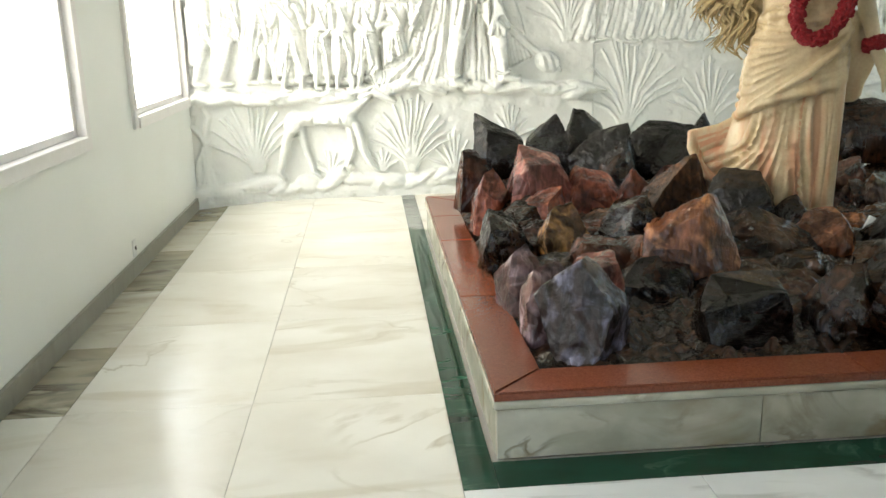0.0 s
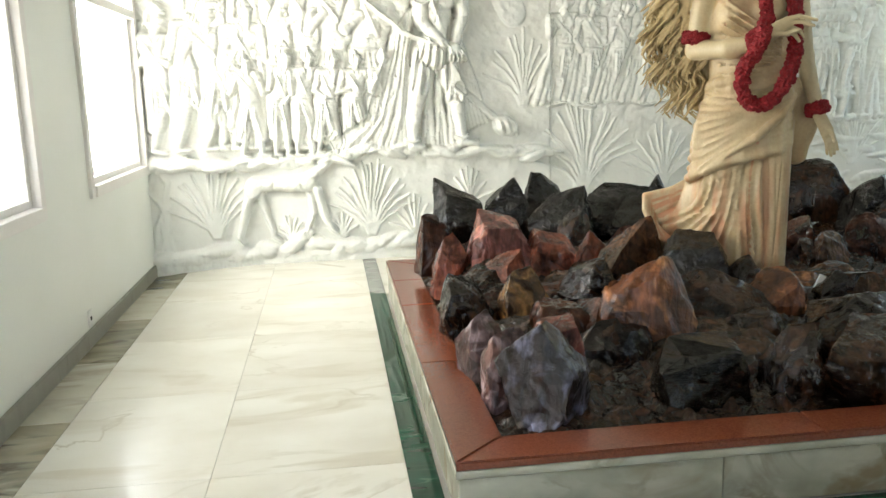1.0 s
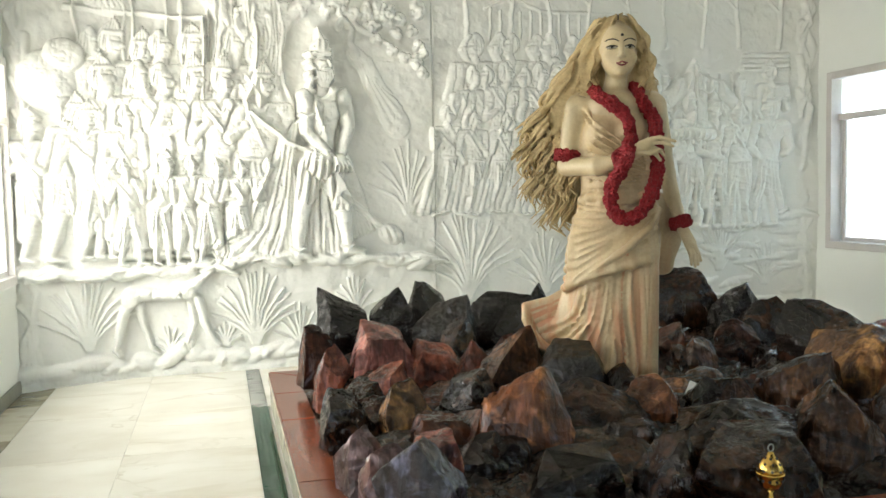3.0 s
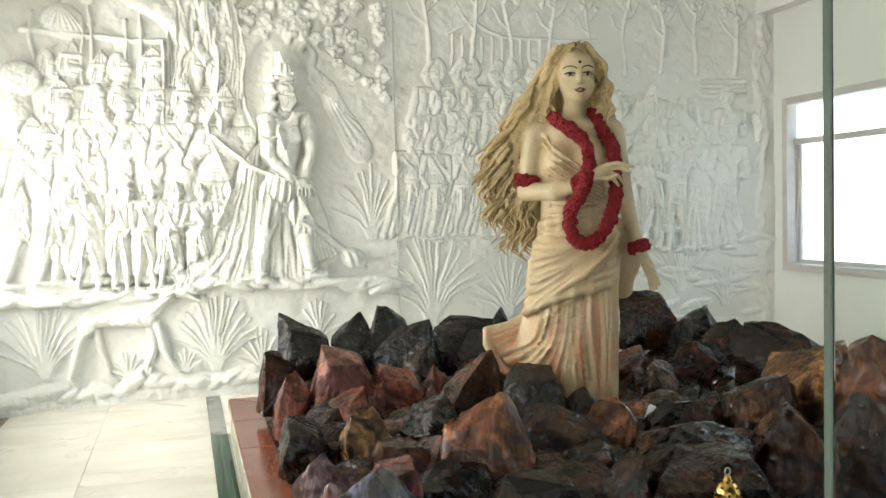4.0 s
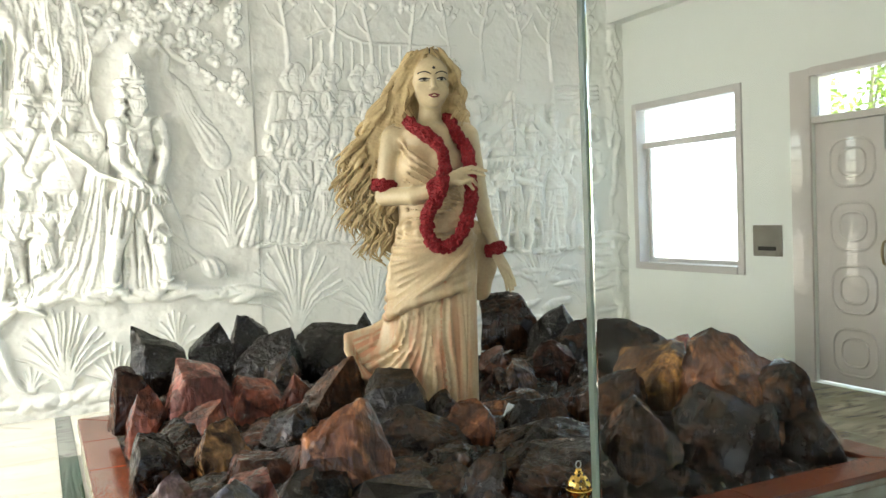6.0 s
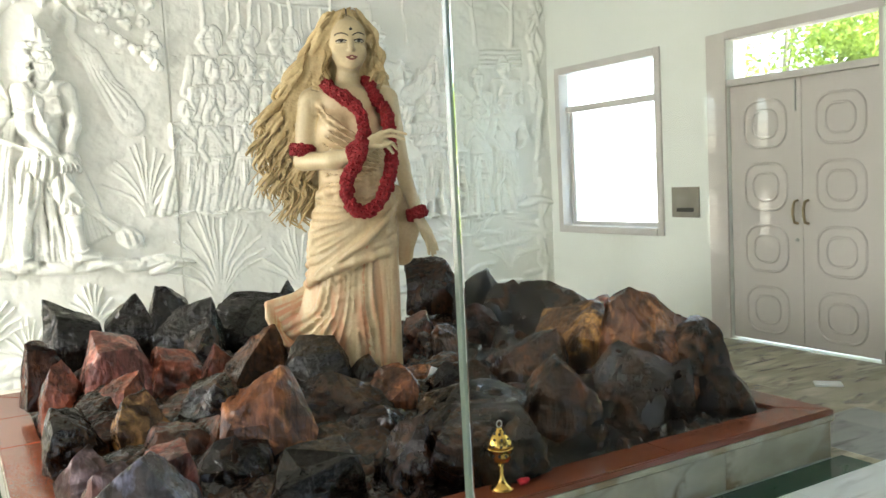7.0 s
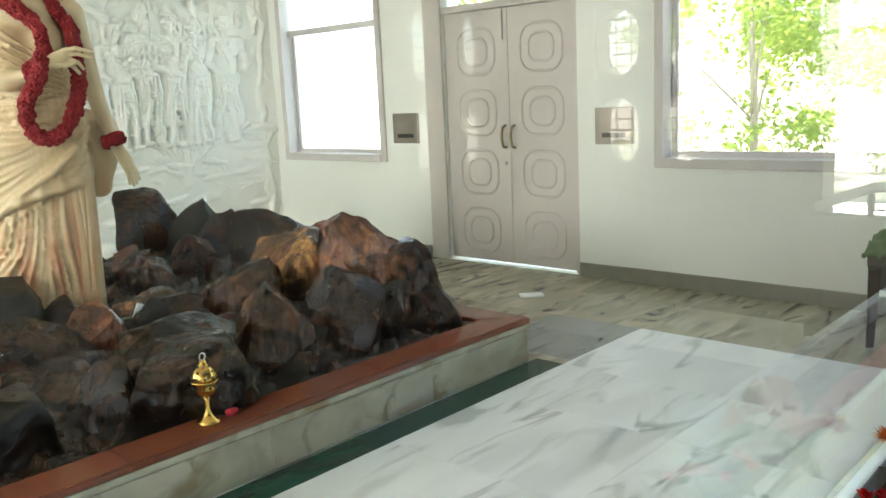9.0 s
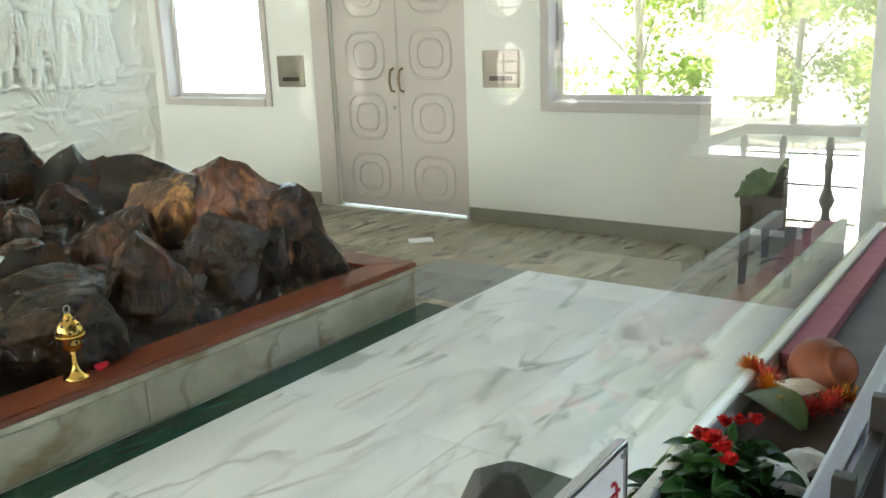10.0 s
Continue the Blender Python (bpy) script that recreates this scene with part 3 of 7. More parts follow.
    R.cap(ch[0], zf + 0.78 * ht, 0.036 * w, hx, hz - 0.05 * ht, 0.034 * w, d * 0.75)
    # head: skull, hair, cheek, brow, nose, ear, crown
    R.oval(hx - face * 0.022 * w, hz + 0.012 * ht, 0.058 * w, 0.066 * ht, d * 0.95, d * 0.1)
    R.oval(hx + face * 0.012 * w, hz - 0.008 * ht, 0.044 * w, 0.060 * ht, d * 1.0, d * 0.15)
    R.oval(hx + face * 0.052 * w, hz - 0.008 * ht, 0.014 * w, 0.014 * ht, d * 0.4, d * 0.6)
    R.crease(hx - face * 0.005 * w, hz + 0.016 * ht, hx + face * 0.05 * w, hz + 0.014 * ht, 0.008 * w + 0.003, -d * 0.35)
    R.crease(hx + face * 0.01 * w, hz - 0.032 * ht, hx + face * 0.045 * w, hz - 0.032 * ht, 0.007 * w + 0.003, -d * 0.3)
    R.crease(hx - face * 0.02 * w, hz + 0.05 * ht, hx - face * 0.03 * w, hz - 0.06 * ht, 0.010 * w + 0.002, -d * 0.3)
    for i in range(5):
        R.crease(hx - face * (0.03 + 0.01 * i) * w, hz + 0.05 * ht, hx - face * (0.05 + 0.012 * i) * w, hz - 0.05 * ht, 0.006 * w + 0.003, d * (0.2 if i % 2 else -0.2))
    if crown or (crown is None and rng.rand() < 0.6):
        R.cap(hx - 0.045 * w, hz + 0.05 * ht, 0.014 * w, hx + 0.05 * w, hz + 0.05 * ht, 0.014 * w, d * 0.5, d * 0.6)
        for i in range(5):
            R.cap(hx + (i - 2) * 0.020 * w, hz + 0.055 * ht, 0.014 * w, hx + (i - 2) * 0.013 * w, hz + (0.125 - 0.014 * abs(i - 2)) * ht, 0.006 * w, d * 0.6, d * 0.2)
    else:
        R.oval(hx - face * 0.015 * w, hz + 0.062 * ht, 0.03 * w, 0.026 * ht, d * 0.6, d * 0.3)
    if rng.rand() < 0.35 and crown is None:
        R.cap(hx + face * 0.02 * w, hz - 0.045 * ht, 0.032 * w, hx + face * 0.015 * w, hz - 0.15 * ht, 0.010 * w, d * 0.5, d * 0.6)
    if shield:
        sx, sz = x - face * 0.10 * w, zf + 0.56 * ht
        R.oval(sx, sz, 0.10 * w, 0.10 * w, d * 0.4, d * 0.75)
        for a in range(6):
            R.crease(sx, sz, sx + 0.08 * w * math.cos(a * 1.05), sz + 0.08 * w * math.sin(a * 1.05), 0.008 * w, d * 0.25)
    if staff:
        sx = x + face * 0.2 * w
        R.cap(sx, zf + 0.1 * ht, 0.011, sx + 0.02, zf + 1.12 * ht, 0.011, d * 0.7, d * 0.3)
        R.cap(sx + 0.02, zf + 1.12 * ht, 0.026, sx + 0.02, zf + 1.22 * ht, 0.004, d * 0.6, d * 0.2)
    R.end(base)


def relief_grass(R, rng, x, z, ht, n=13, spread=0.62, h=0.028):
    for i in range(n):
        u = (i / (n - 1) - 0.5) * 2 + (rng.rand() - 0.5) * 0.12
        l = ht * (1.02 - 0.45 * u * u + 0.12 * (rng.rand() - 0.5))
        pts = [(x + u * 0.03 + u * spread * ht * 0.9 * q ** 1.7, z + l * (q - 0.28 * abs(u) * q * q)) for q in (0, 0.25, 0.5, 0.75, 1)]
        R.chain(pts, (0.013, 0.005), h, 0.004)


def relief_tree(R, rng, x, z, ht, r, h, bend=0.1):
    pts = [(x + bend * ht * math.sin(q * 3.2 + x * 7) * q, z + ht * q) for q in np.linspace(0, 1, 8)]
    R.chain(pts, (r, r * 0.45), h)
    for i in range(5):
        k = 3 + i % 4
        px, pz = pts[k]
        s = 1 if i % 2 else -1
        l = ht * (0.16 + 0.12 * rng.rand())
        R.chain([(px, pz), (px + s * l * 0.5, pz + l * 0.45), (px + s * l * 0.8, pz + l * 1.05)], (r * 0.45, r * 0.15), h * 0.8)


def bound_man(R, rng):
    """The large crowned prisoner: striding legs, bare chest, beard, wrists tied together."""
    R.begin()
    for i in range(9):
        u = i / 8
        R.chain([(0.74 + 0.16 * u, 1.75), (0.70 + 0.24 * u + 0.03 * math.sin(i * 2), 1.35), (0.66 + 0.36 * u, 0.98 + 0.02 * rng.rand())], (0.016, 0.020 + 0.014 * rng.rand()), 0.020 + 0.022 * rng.rand())
    R.end(0.03)
    R.begin()
    for hipx, kn, ft, toe in ((0.76, (0.665, 1.374), (0.60, 1.0), (0.68, 0.945)), (0.90, (1.0, 1.398), (1.05, 1.03), (1.16, 0.965))):
        R.cap(hipx, 1.72, 0.115, *kn, 0.075, 0.085)
        R.cap(*kn, 0.072, (kn[0] * 0.45 + ft[0] * 0.55), 1.2, 0.062, 0.075)
        R.cap((kn[0] * 0.45 + ft[0] * 0.55), 1.2, 0.06, *ft, 0.036, 0.07)
        R.cap(ft[0], ft[1] - 0.04, 0.042, *toe, 0.028, 0.065)
        for k in range(4):
            R.cap(toe[0] - 0.01, toe[1], 0.018, toe[0] + 0.035, toe[1] - 0.03 + 0.016 * k, 0.010, 0.05)
        R.chain([(ft[0] - 0.05, ft[1] + 0.01), (ft[0], ft[1] - 0.01), (ft[0] + 0.05, ft[1] + 0.01)], (0.014, 0.014), 0.085)
    R.end(0.045)
    R.begin()
    R.cap(0.83, 1.74, 0.125, 0.835, 1.90, 0.12, 0.085)
    R.cap(0.835, 1.90, 0.115, 0.865, 2.20, 0.155, 0.095)
    R.cap(0.72, 2.335, 0.075, 1.03, 2.335, 0.075, 0.085)
    R.oval(0.79, 2.21, 0.085, 0.075, 0.025, 0.09)
    R.oval(0.95, 2.21, 0.080, 0.075, 0.025, 0.09)
    for i in range(10):
        u = i / 9
        R.crease(0.72 + 0.22 * u, 1.86 - 0.02 * u, 0.60 + 0.34 * u, 1.42 + 0.12 * rng.rand(), 0.017, 0.028 if i % 2 else -0.03)
    for i in range(5):
        R.crease(0.72, 1.92 - 0.03 * i, 0.95, 1.86 - 0.025 * i, 0.012, 0.02)
    R.crease(0.74, 2.34, 0.90, 1.95, 0.022, 0.03)
    R.crease(0.865, 2.28, 0.85, 1.98, 0.014, -0.02)
    R.end(0.06)
    # sash knotted at the hip
    R.begin()
    for i in range(6):
        R.chain([(0.95, 1.72), (0.97 + 0.012 * i, 1.55), (0.93 + 0.03 * i, 1.36 + 0.05 * (i % 2))], (0.012, 0.022), 0.03)
    R.end(0.09)
    # arms to the tied wrists
    R.begin()
    R.cap(1.045, 2.32, 0.070, 1.085, 2.05, 0.055, 0.06)
    R.cap(1.085, 2.05, 0.053, 1.0, 1.80, 0.036, 0.06)
    R.end(0.07)
    R.begin()
    R.cap(0.70, 2.32, 0.078, 0.715, 2.02, 0.060, 0.07)
    R.cap(0.715, 2.02, 0.058, 0.94, 1.80, 0.040, 0.065)
    R.chain([(0.645, 2.17), (0.71, 2.14), (0.775, 2.17)], (0.016, 0.016), 0.085)
    R.end(0.10)
    R.begin()
    R.oval(0.985, 1.785, 0.062, 0.05, 0.05)
    for k in range(5):
        R.cap(0.95 + 0.025 * k, 1.77, 0.016, 0.945 + 0.036 * k, 1.69, 0.011, 0.045)
    R.chain([(0.915, 1.845), (0.95, 1.80), (0.965, 1.75)], (0.013, 0.013), 0.06)
    R.end(0.115)
    # neck, head in three-quarter view, beard, curls and crown
    R.begin()
    R.cap(0.85, 2.38, 0.062, 0.85, 2.50, 0.058, 0.05)
    R.oval(0.855, 2.60, 0.088, 0.118, 0.075)
    R.end(0.07)
    R.begin()
    R.cap(0.895, 2.62, 0.012, 0.915, 2.575, 0.017, 0.028)
    R.oval(0.885, 2.545, 0.045, 0.014, 0.02)
    R.end(0.13)
    for dx in (-0.015, 0.055):
        R.crease(0.85 + dx, 2.632, 0.89 + dx, 2.630, 0.012, -0.024)
        R.crease(0.845 + dx, 2.655, 0.895 + dx, 2.652, 0.010, 0.016)
    R.begin()
    for i in range(12):
        u = i / 11
        R.chain([(0.80 + 0.13 * u, 2.535 - 0.02 * math.sin(3.1 * u)), (0.81 + 0.12 * u + 0.012 * math.sin(i * 3), 2.47), (0.845 + 0.07 * u, 2.41 + 0.02 * (i % 2))], (0.014, 0.008), 0.028)
    for i in range(11):
        R.oval(0.755 + 0.018 * math.sin(i * 2), 2.69 - 0.032 * i, 0.036, 0.024, 0.04)
    R.end(0.105)
    R.begin()
    R.cap(0.795, 2.685, 0.022, 0.91, 2.69, 0.022, 0.05)
    R.oval(0.848, 2.745, 0.070, 0.085, 0.06)
    for i in range(7):
        R.oval(0.785 + 0.022 * i, 2.735 + 0.012 * (i % 2), 0.014, 0.020, 0.05)
    R.cap(0.84, 2.82, 0.032, 0.825, 2.90, 0.010, 0.05)
    for i in range(6):
        R.crease(0.785 + 0.024 * i, 2.72, 0.80 + 0.018 * i, 2.82, 0.009, 0.02 if i % 2 else -0.02)
    R.end(0.115)


def build_relief():
    rng = np.random.RandomState(5)
    R = Relief(XL, XR, 0.0, 3.9, 0.0062)
    # banyan behind the bound man: roots, trunks, boughs and round leaves
    for x, bd in ((0.10, 0.10), (0.33, -0.07), (0.50, 0.05), (-0.04, -0.12)):
        pts = [(x + bd * math.sin(q * 5) + 0.3 * bd * math.sin(q * 17), 1.0 + 2.3 * q) for q in np.linspace(0, 1, 12)]
        R.chain(pts, (0.075, 0.05), 0.06)
        R.chain([(px + 0.06 + 0.02 * math.sin(9 * pz), pz) for px, pz in pts], (0.02, 0.014), 0.04, 0.02)
        R.chain([(px - 0.06 + 0.02 * math.sin(7 * pz), pz) for px, pz in pts], (0.016, 0.012), 0.04, 0.015)
    R.chain([(0.3, 2.7), (-0.1, 3.2), (-0.6, 3.5), (-1.3, 3.75)], (0.10, 0.05), 0.07)
    R.chain([(0.35, 2.8), (0.2, 3.3), (0.0, 3.9)], (0.10, 0.06), 0.07)
    R.chain([(0.4, 2.8), (0.7, 3.1), (1.2, 3.25), (1.6, 3.6)], (0.07, 0.03), 0.05)
    R.chain([(1.0, 3.2), (1.2, 2.95), (1.45, 2.8)], (0.04, 0.015), 0.035)
    for i in range(70):
        z = 1.1 + 2.2 * rng.rand()
        x = -0.05 + 0.6 * rng.rand()
        R.crease(x, z, x + 0.06 * (rng.rand() - 0.5), z + 0.25, 0.016, 0.02 if i % 2 else -0.022)
    for i in range(240):
        u, v = rng.rand(), rng.rand()
        x, z = 0.10 + 1.68 * u, 3.0 + 0.9 * v - 1.2 * max(0, u - 0.6) * (1 - v)
        lobes = rng.rand() * 6
        for k in range(3):
            R.oval(x + 0.024 * math.cos(lobes + 2.1 * k), z + 0.024 * math.sin(lobes + 2.1 * k), 0.032, 0.028, 0.022, 0.018 + 0.03 * rng.rand(), rng.rand() * 3)
    for i in range(60):
        R.oval(-1.45 + 1.4 * rng.rand(), 3.3 + 0.55 * rng.rand(), 0.045, 0.03, 0.025, 0.01 + 0.02 * rng.rand(), rng.rand() * 3)
    # canopy, poles and the elephant's head at the edge
    R.cap(-1.15, 3.0, 0.02, -0.1, 2.98, 0.02, 0.045)
    for x in (-1.1, -0.75, -0.42, -0.1):
        R.cap(x, 2.0, 0.013, x + 0.02, 3.15, 0.013, 0.05)
    R.oval(-0.86, 3.10, 0.16, 0.14, 0.05, 0.01)
    for i in range(7):
        R.crease(-0.86, 3.24, -1.0 + 0.047 * i, 3.02, 0.012, 0.022)
    R.cap(-0.86, 3.24, 0.02, -0.86, 3.42, 0.006, 0.04)
    # crowd of soldiers: back, middle and front ranks, then the small kneeling ones
    for i in range(7):
        relief_figure(R, rng, -1.0 + 0.2 * i + 0.04 * rng.rand(), 1.28, 1.56 + 0.08 * rng.rand(), 0.045, 1, base=0.012, staff=i % 2 == 0)
    for i in range(6):
        relief_figure(R, rng, -0.88 + 0.225 * i + 0.03 * rng.rand(), 0.98, 1.62 + 0.05 * rng.rand(), 0.065, 1, base=0.03, staff=i in (2, 4), shield=i == 1)
    R.begin()
    R.oval(-1.30, 2.42, 0.20, 0.24, 0.07)
    R.oval(-1.18, 2.62, 0.15, 0.13, 0.05, 0.03)
    R.chain([(-1.24, 2.4), (-1.12, 2.05), (-1.1, 1.65), (-1.2, 1.4)], (0.11, 0.05), 0.08)
    for i in range(12):
        R.crease(-1.22 + 0.02 * math.sin(i), 2.3 - 0.075 * i, -1.04, 2.32 - 0.075 * i, 0.014, -0.02)
    R.end(0.03)
    for i in range(4):
        relief_figure(R, rng, -1.42 + 0.22 * i, 0.98, 1.15 + 0.2 * rng.rand(), 0.06, 1, base=0.04, shield=i == 3)
    for i in range(6):
        relief_figure(R, rng, -0.74 + 0.21 * i + 0.03 * rng.rand(), 0.93, 0.88 + 0.06 * rng.rand(), 0.075, 1, base=0.055)
    # the bound man: trailing robe, rope, mace and a peacock
    R.begin()
    for i in range(11):
        u = i / 10
        R.chain([(0.46 + 0.2 * u, 1.9 + 0.25 * u), (0.36 + 0.20 * u + 0.02 * math.sin(i * 3.1), 1.55), (0.24 + 0.30 * u + 0.025 * math.sin(i * 1.7), 1.22), (-0.06 + 0.56 * u, 0.97 + 0.02 * rng.rand())], (0.014 + 0.010 * rng.rand(), 0.022 + 0.020 * rng.rand()), 0.022 + 0.028 * rng.rand())
    R.end(0.035)
    R.begin()
    for i in range(9):
        u = i / 8
        R.chain([(0.90 + 0.05 * u, 2.2), (1.0 + 0.12 * u, 1.65), (1.02 + 0.26 * u, 1.05 + 0.12 * u)], (0.014, 0.022), 0.03)
    R.end(0.008)
    bound_man(R, rng)
    R.chain([(0.25, 2.2), (0.55, 1.93), (0.9, 1.8)], (0.013, 0.013), 0.04, 0.11)
    R.chain([(0.28, 2.42), (0.2, 2.30), (0.24, 2.14), (0.33, 2.18), (0.34, 2.34), (0.28, 2.42)], (0.022, 0.022), 0.05, 0.05)
    R.begin()
    R.cap(1.02, 1.48, 0.024, 1.36, 1.20, 0.034, 0.035)
    R.oval(1.44, 1.12, 0.11, 0.10, 0.07, 0.0, -0.6)
    for i in range(6):
        R.crease(1.34 + 0.035 * i, 1.22 - 0.01 * i, 1.37 + 0.035 * i, 1.03, 0.012, 0.022 if i % 2 else -0.02)
    R.end(0.01)
    R.begin()
    R.chain([(1.02, 2.92), (1.08, 3.0), (1.14, 2.92), (1.10, 2.8), (1.16, 2.7)], (0.022, 0.045), 0.035)
    R.chain([(1.14, 2.72), (1.25, 2.60), (1.38, 2.36), (1.52, 2.08)], (0.065, 0.12), 0.022)
    for i in range(9):
        R.crease(1.18 + 0.02 * i, 2.64 - 0.02 * i, 1.42 + 0.028 * i, 2.05 + 0.02 * i, 0.012, 0.008 if i % 2 else -0.008)
    R.end(0.008)
    # ground lines, hummocks and rocky foot
    for i in range(60):
        x = XL + 7.38 * i / 59
        R.oval(x + 0.05 * rng.rand(), 0.09 + 0.07 * rng.rand(), 0.08 + 0.12 * rng.rand(), 0.035 + 0.04 * rng.rand(), 0.06, 0.02 + 0.02 * rng.rand(), 0.2 + (rng.rand() - 0.4) * 0.7)
        R.oval(x, 0.02, 0.2, 0.09, 0.06, 0.02)
    for i in range(52):
        x = XL + 3.4 * i / 51
        z = 0.90 + 0.035 * math.sin(2.4 * x + 0.5) + 0.05 * rng.rand() - 0.02
        R.oval(x, z, 0.07 + 0.1 * rng.rand(), 0.022 + 0.028 * rng.rand(), 0.05, 0.02 + 0.03 * rng.rand(), (rng.rand() - 0.5) * 0.8)
    for i in range(56):
        x = 1.95 + 3.7 * i / 55
        z = 1.32 + 0.05 * math.sin(2.1 * x) + 0.06 * rng.rand() - 0.10 * max(0, x - 4.2)
        R.oval(x, z, 0.07 + 0.1 * rng.rand(), 0.022 + 0.025 * rng.rand(), 0.035, 0.01 + 0.02 * rng.rand(), (rng.rand() - 0.5) * 0.8)
    for i in range(40):
        R.oval(3.9 + 1.8 * rng.rand(), 0.2 + 0.9 * rng.rand(), 0.08 + 0.12 * rng.rand(), 0.02 + 0.02 * rng.rand(), 0.03, 0.0, (rng.rand() - 0.5) * 0.5)
    # the deer
    R.begin()
    for pts in (((-0.70, 0.60), (-0.66, 0.40), (-0.62, 0.24), (-0.57, 0.2)), ((-0.30, 0.60), (-0.28, 0.42), (-0.34, 0.24), (-0.32, 0.19))):
        R.chain(list(pts), (0.034, 0.013), 0.05)
    R.end(0.01)
    R.begin()
    R.cap(-0.74, 0.70, 0.068, -0.50, 0.675, 0.056, 0.07)
    R.cap(-0.50, 0.675, 0.056, -0.30, 0.685, 0.078, 0.075)
    R.oval(-0.77, 0.665, 0.07, 0.10, 0.010, 0.062)
    R.cap(-0.28, 0.72, 0.055, -0.09, 0.87, 0.030, 0.07)
    R.cap(-0.06, 0.885, 0.040, 0.09, 0.825, 0.020, 0.08)
    R.oval(-0.13, 0.87, 0.07, 0.02, 0.04, 0.05, 0.3)
    R.chain([(-0.05, 0.90), (-0.10, 1.02), (-0.06, 1.10)], (0.014, 0.007), 0.05)
    R.chain([(-0.01, 0.91), (0.03, 1.0), (0.02, 1.10)], (0.014, 0.007), 0.05)
    for pts in (((-0.78, 0.62), (-0.84, 0.42), (-0.90, 0.22), (-0.86, 0.17)), ((-0.24, 0.62), (-0.20, 0.42), (-0.13, 0.26), (-0.08, 0.21))):
        R.chain(list(pts), (0.043, 0.015), 0.065)
    R.crease(-0.60, 0.76, -0.62, 0.56, 0.02, -0.02)
    R.crease(-0.36, 0.74, -0.34, 0.55, 0.02, -0.02)
    R.end(0.018)
    for x, z, h, n in ((-1.10, 0.24, 0.66, 13), (0.24, 0.20, 0.66, 15), (0.62, 0.16, 0.36, 9), (-0.03, 0.2, 0.2, 7), (-0.48, 0.2, 0.2, 7), (2.17, 0.5, 0.86, 17), (1.62, 1.3, 0.62, 11),
                       (2.9, 0.5, 0.6, 11), (4.78, 0.66, 0.72, 13), (3.6, 0.4, 0.5, 9), (5.3, 0.5, 0.4, 9), (1.1, 0.4, 0.35, 9)):
        relief_grass(R, rng, x, z, h, n, h=0.016 if x > 1.5 else 0.03)
    # second panel: trees and fence behind, elders in rows, a king, a rider and bearers
    for i in range(9):
        x = 2.2 + 0.4 * i
        relief_tree(R, rng, x, 2.85, 0.8, 0.022, 0.025)
        for k in range(12):
            R.oval(x + 0.18 * (rng.rand() - 0.5), 3.42 + 0.3 * rng.rand(), 0.03, 0.022, 0.018, 0.005 + 0.01 * rng.rand(), rng.rand() * 3)
    for i in range(14):
        R.cap(2.4 + 0.1 * i, 2.86, 0.01, 2.4 + 0.1 * i, 3.12, 0.01, 0.018)
    R.chain([(2.35, 3.12), (2.62, 3.27), (2.9, 3.12), (3.9, 3.14)], (0.014, 0.014), 0.02)
    for i in range(7):
        relief_figure(R, rng, 2.16 + 0.165 * i, 1.5, 1.40 + 0.06 * rng.rand(), 0.035, -1, base=0.008, crown=False)
    for i in range(6):
        relief_figure(R, rng, 2.14 + 0.2 * i, 1.38, 1.24 + 0.06 * rng.rand(), 0.05, -1 if i % 2 else 1, base=0.02, robe=i % 2 == 0, crown=False)
    for i in range(5):
        relief_figure(R, rng, 2.02 + 0.25 * i, 1.3, 0.9 + 0.08 * rng.rand(), 0.05, 1, base=0.02, robe=True, crown=False)
    relief_figure(R, rng, 4.05, 1.2, 1.5, 0.06, 1, base=0.015)
    relief_figure(R, rng, 3.75, 1.25, 1.72, 0.075, 1, base=0.03, robe=True, crown=True)
    for i in range(5):
        relief_figure(R, rng, 4.35 + 0.23 * i, 1.5, 1.0 + 0.25 * rng.rand(), 0.045, -1, base=0.01)
    R.begin()
    R.chain([(4.15, 2.30), (4.5, 2.52), (4.75, 2.45), (5.0, 2.2)], (0.10, 0.06), 0.05)
    for i in range(12):
        R.crease(4.25 + 0.06 * i, 2.58, 4.22 + 0.065 * i, 2.36, 0.014, 0.018 if i % 2 else -0.018)
    R.end(0.02)
    for i in range(5):
        relief_figure(R, rng, 4.2 + 0.26 * i, 1.05 + 0.05 * rng.rand(), 1.15 + 0.2 * rng.rand(), 0.065, 1 if i < 2 else -1, base=0.03, staff=i == 2, shield=i == 1, robe=i == 3)
    R.begin()
    R.cap(4.15, 1.98, 0.06, 4.65, 2.0, 0.06, 0.05)
    for i in range(9):
        R.crease(4.15 + 0.06 * i, 2.04, 4.14 + 0.06 * i, 1.9, 0.014, 0.022)
    R.end(0.05)
    for i in range(4):
        R.cap(5.05, 2.62 + 0.05 * i, 0.02, 5.5, 2.64 + 0.05 * i, 0.02, 0.025)
    # rough plaster hangings along both edges
    for i in range(40):
        z = 0.2 + 3.5 * rng.rand()
        for xa in (XL + 0.08, XR - 0.12):
            R.chain([(xa + 0.12 * (rng.rand() - 0.5), z), (xa + 0.14 * (rng.rand() - 0.5), z - 0.18), (xa + 0.1 * (rng.rand() - 0.5), z - 0.4)], (0.03, 0.02), 0.03 * rng.rand() + 0.01)
    R.warp()
    R.blur(2)
    R.H *= np.where(R.X > 1.86, 1.0, 1.15)
    # cloth-like folds over all raised forms
    up = np.clip(R.H / 0.06, 0, 1)
    R.H += up * (0.016 * np.abs(R.grain(11, 7)) + 0.013 * np.abs(R.grain(31, 8)) - 0.008)
    fine = R.grain(9, 1) * 0.016 + R.grain(22, 2) * 0.008 + R.grain(48, 3) * 0.003
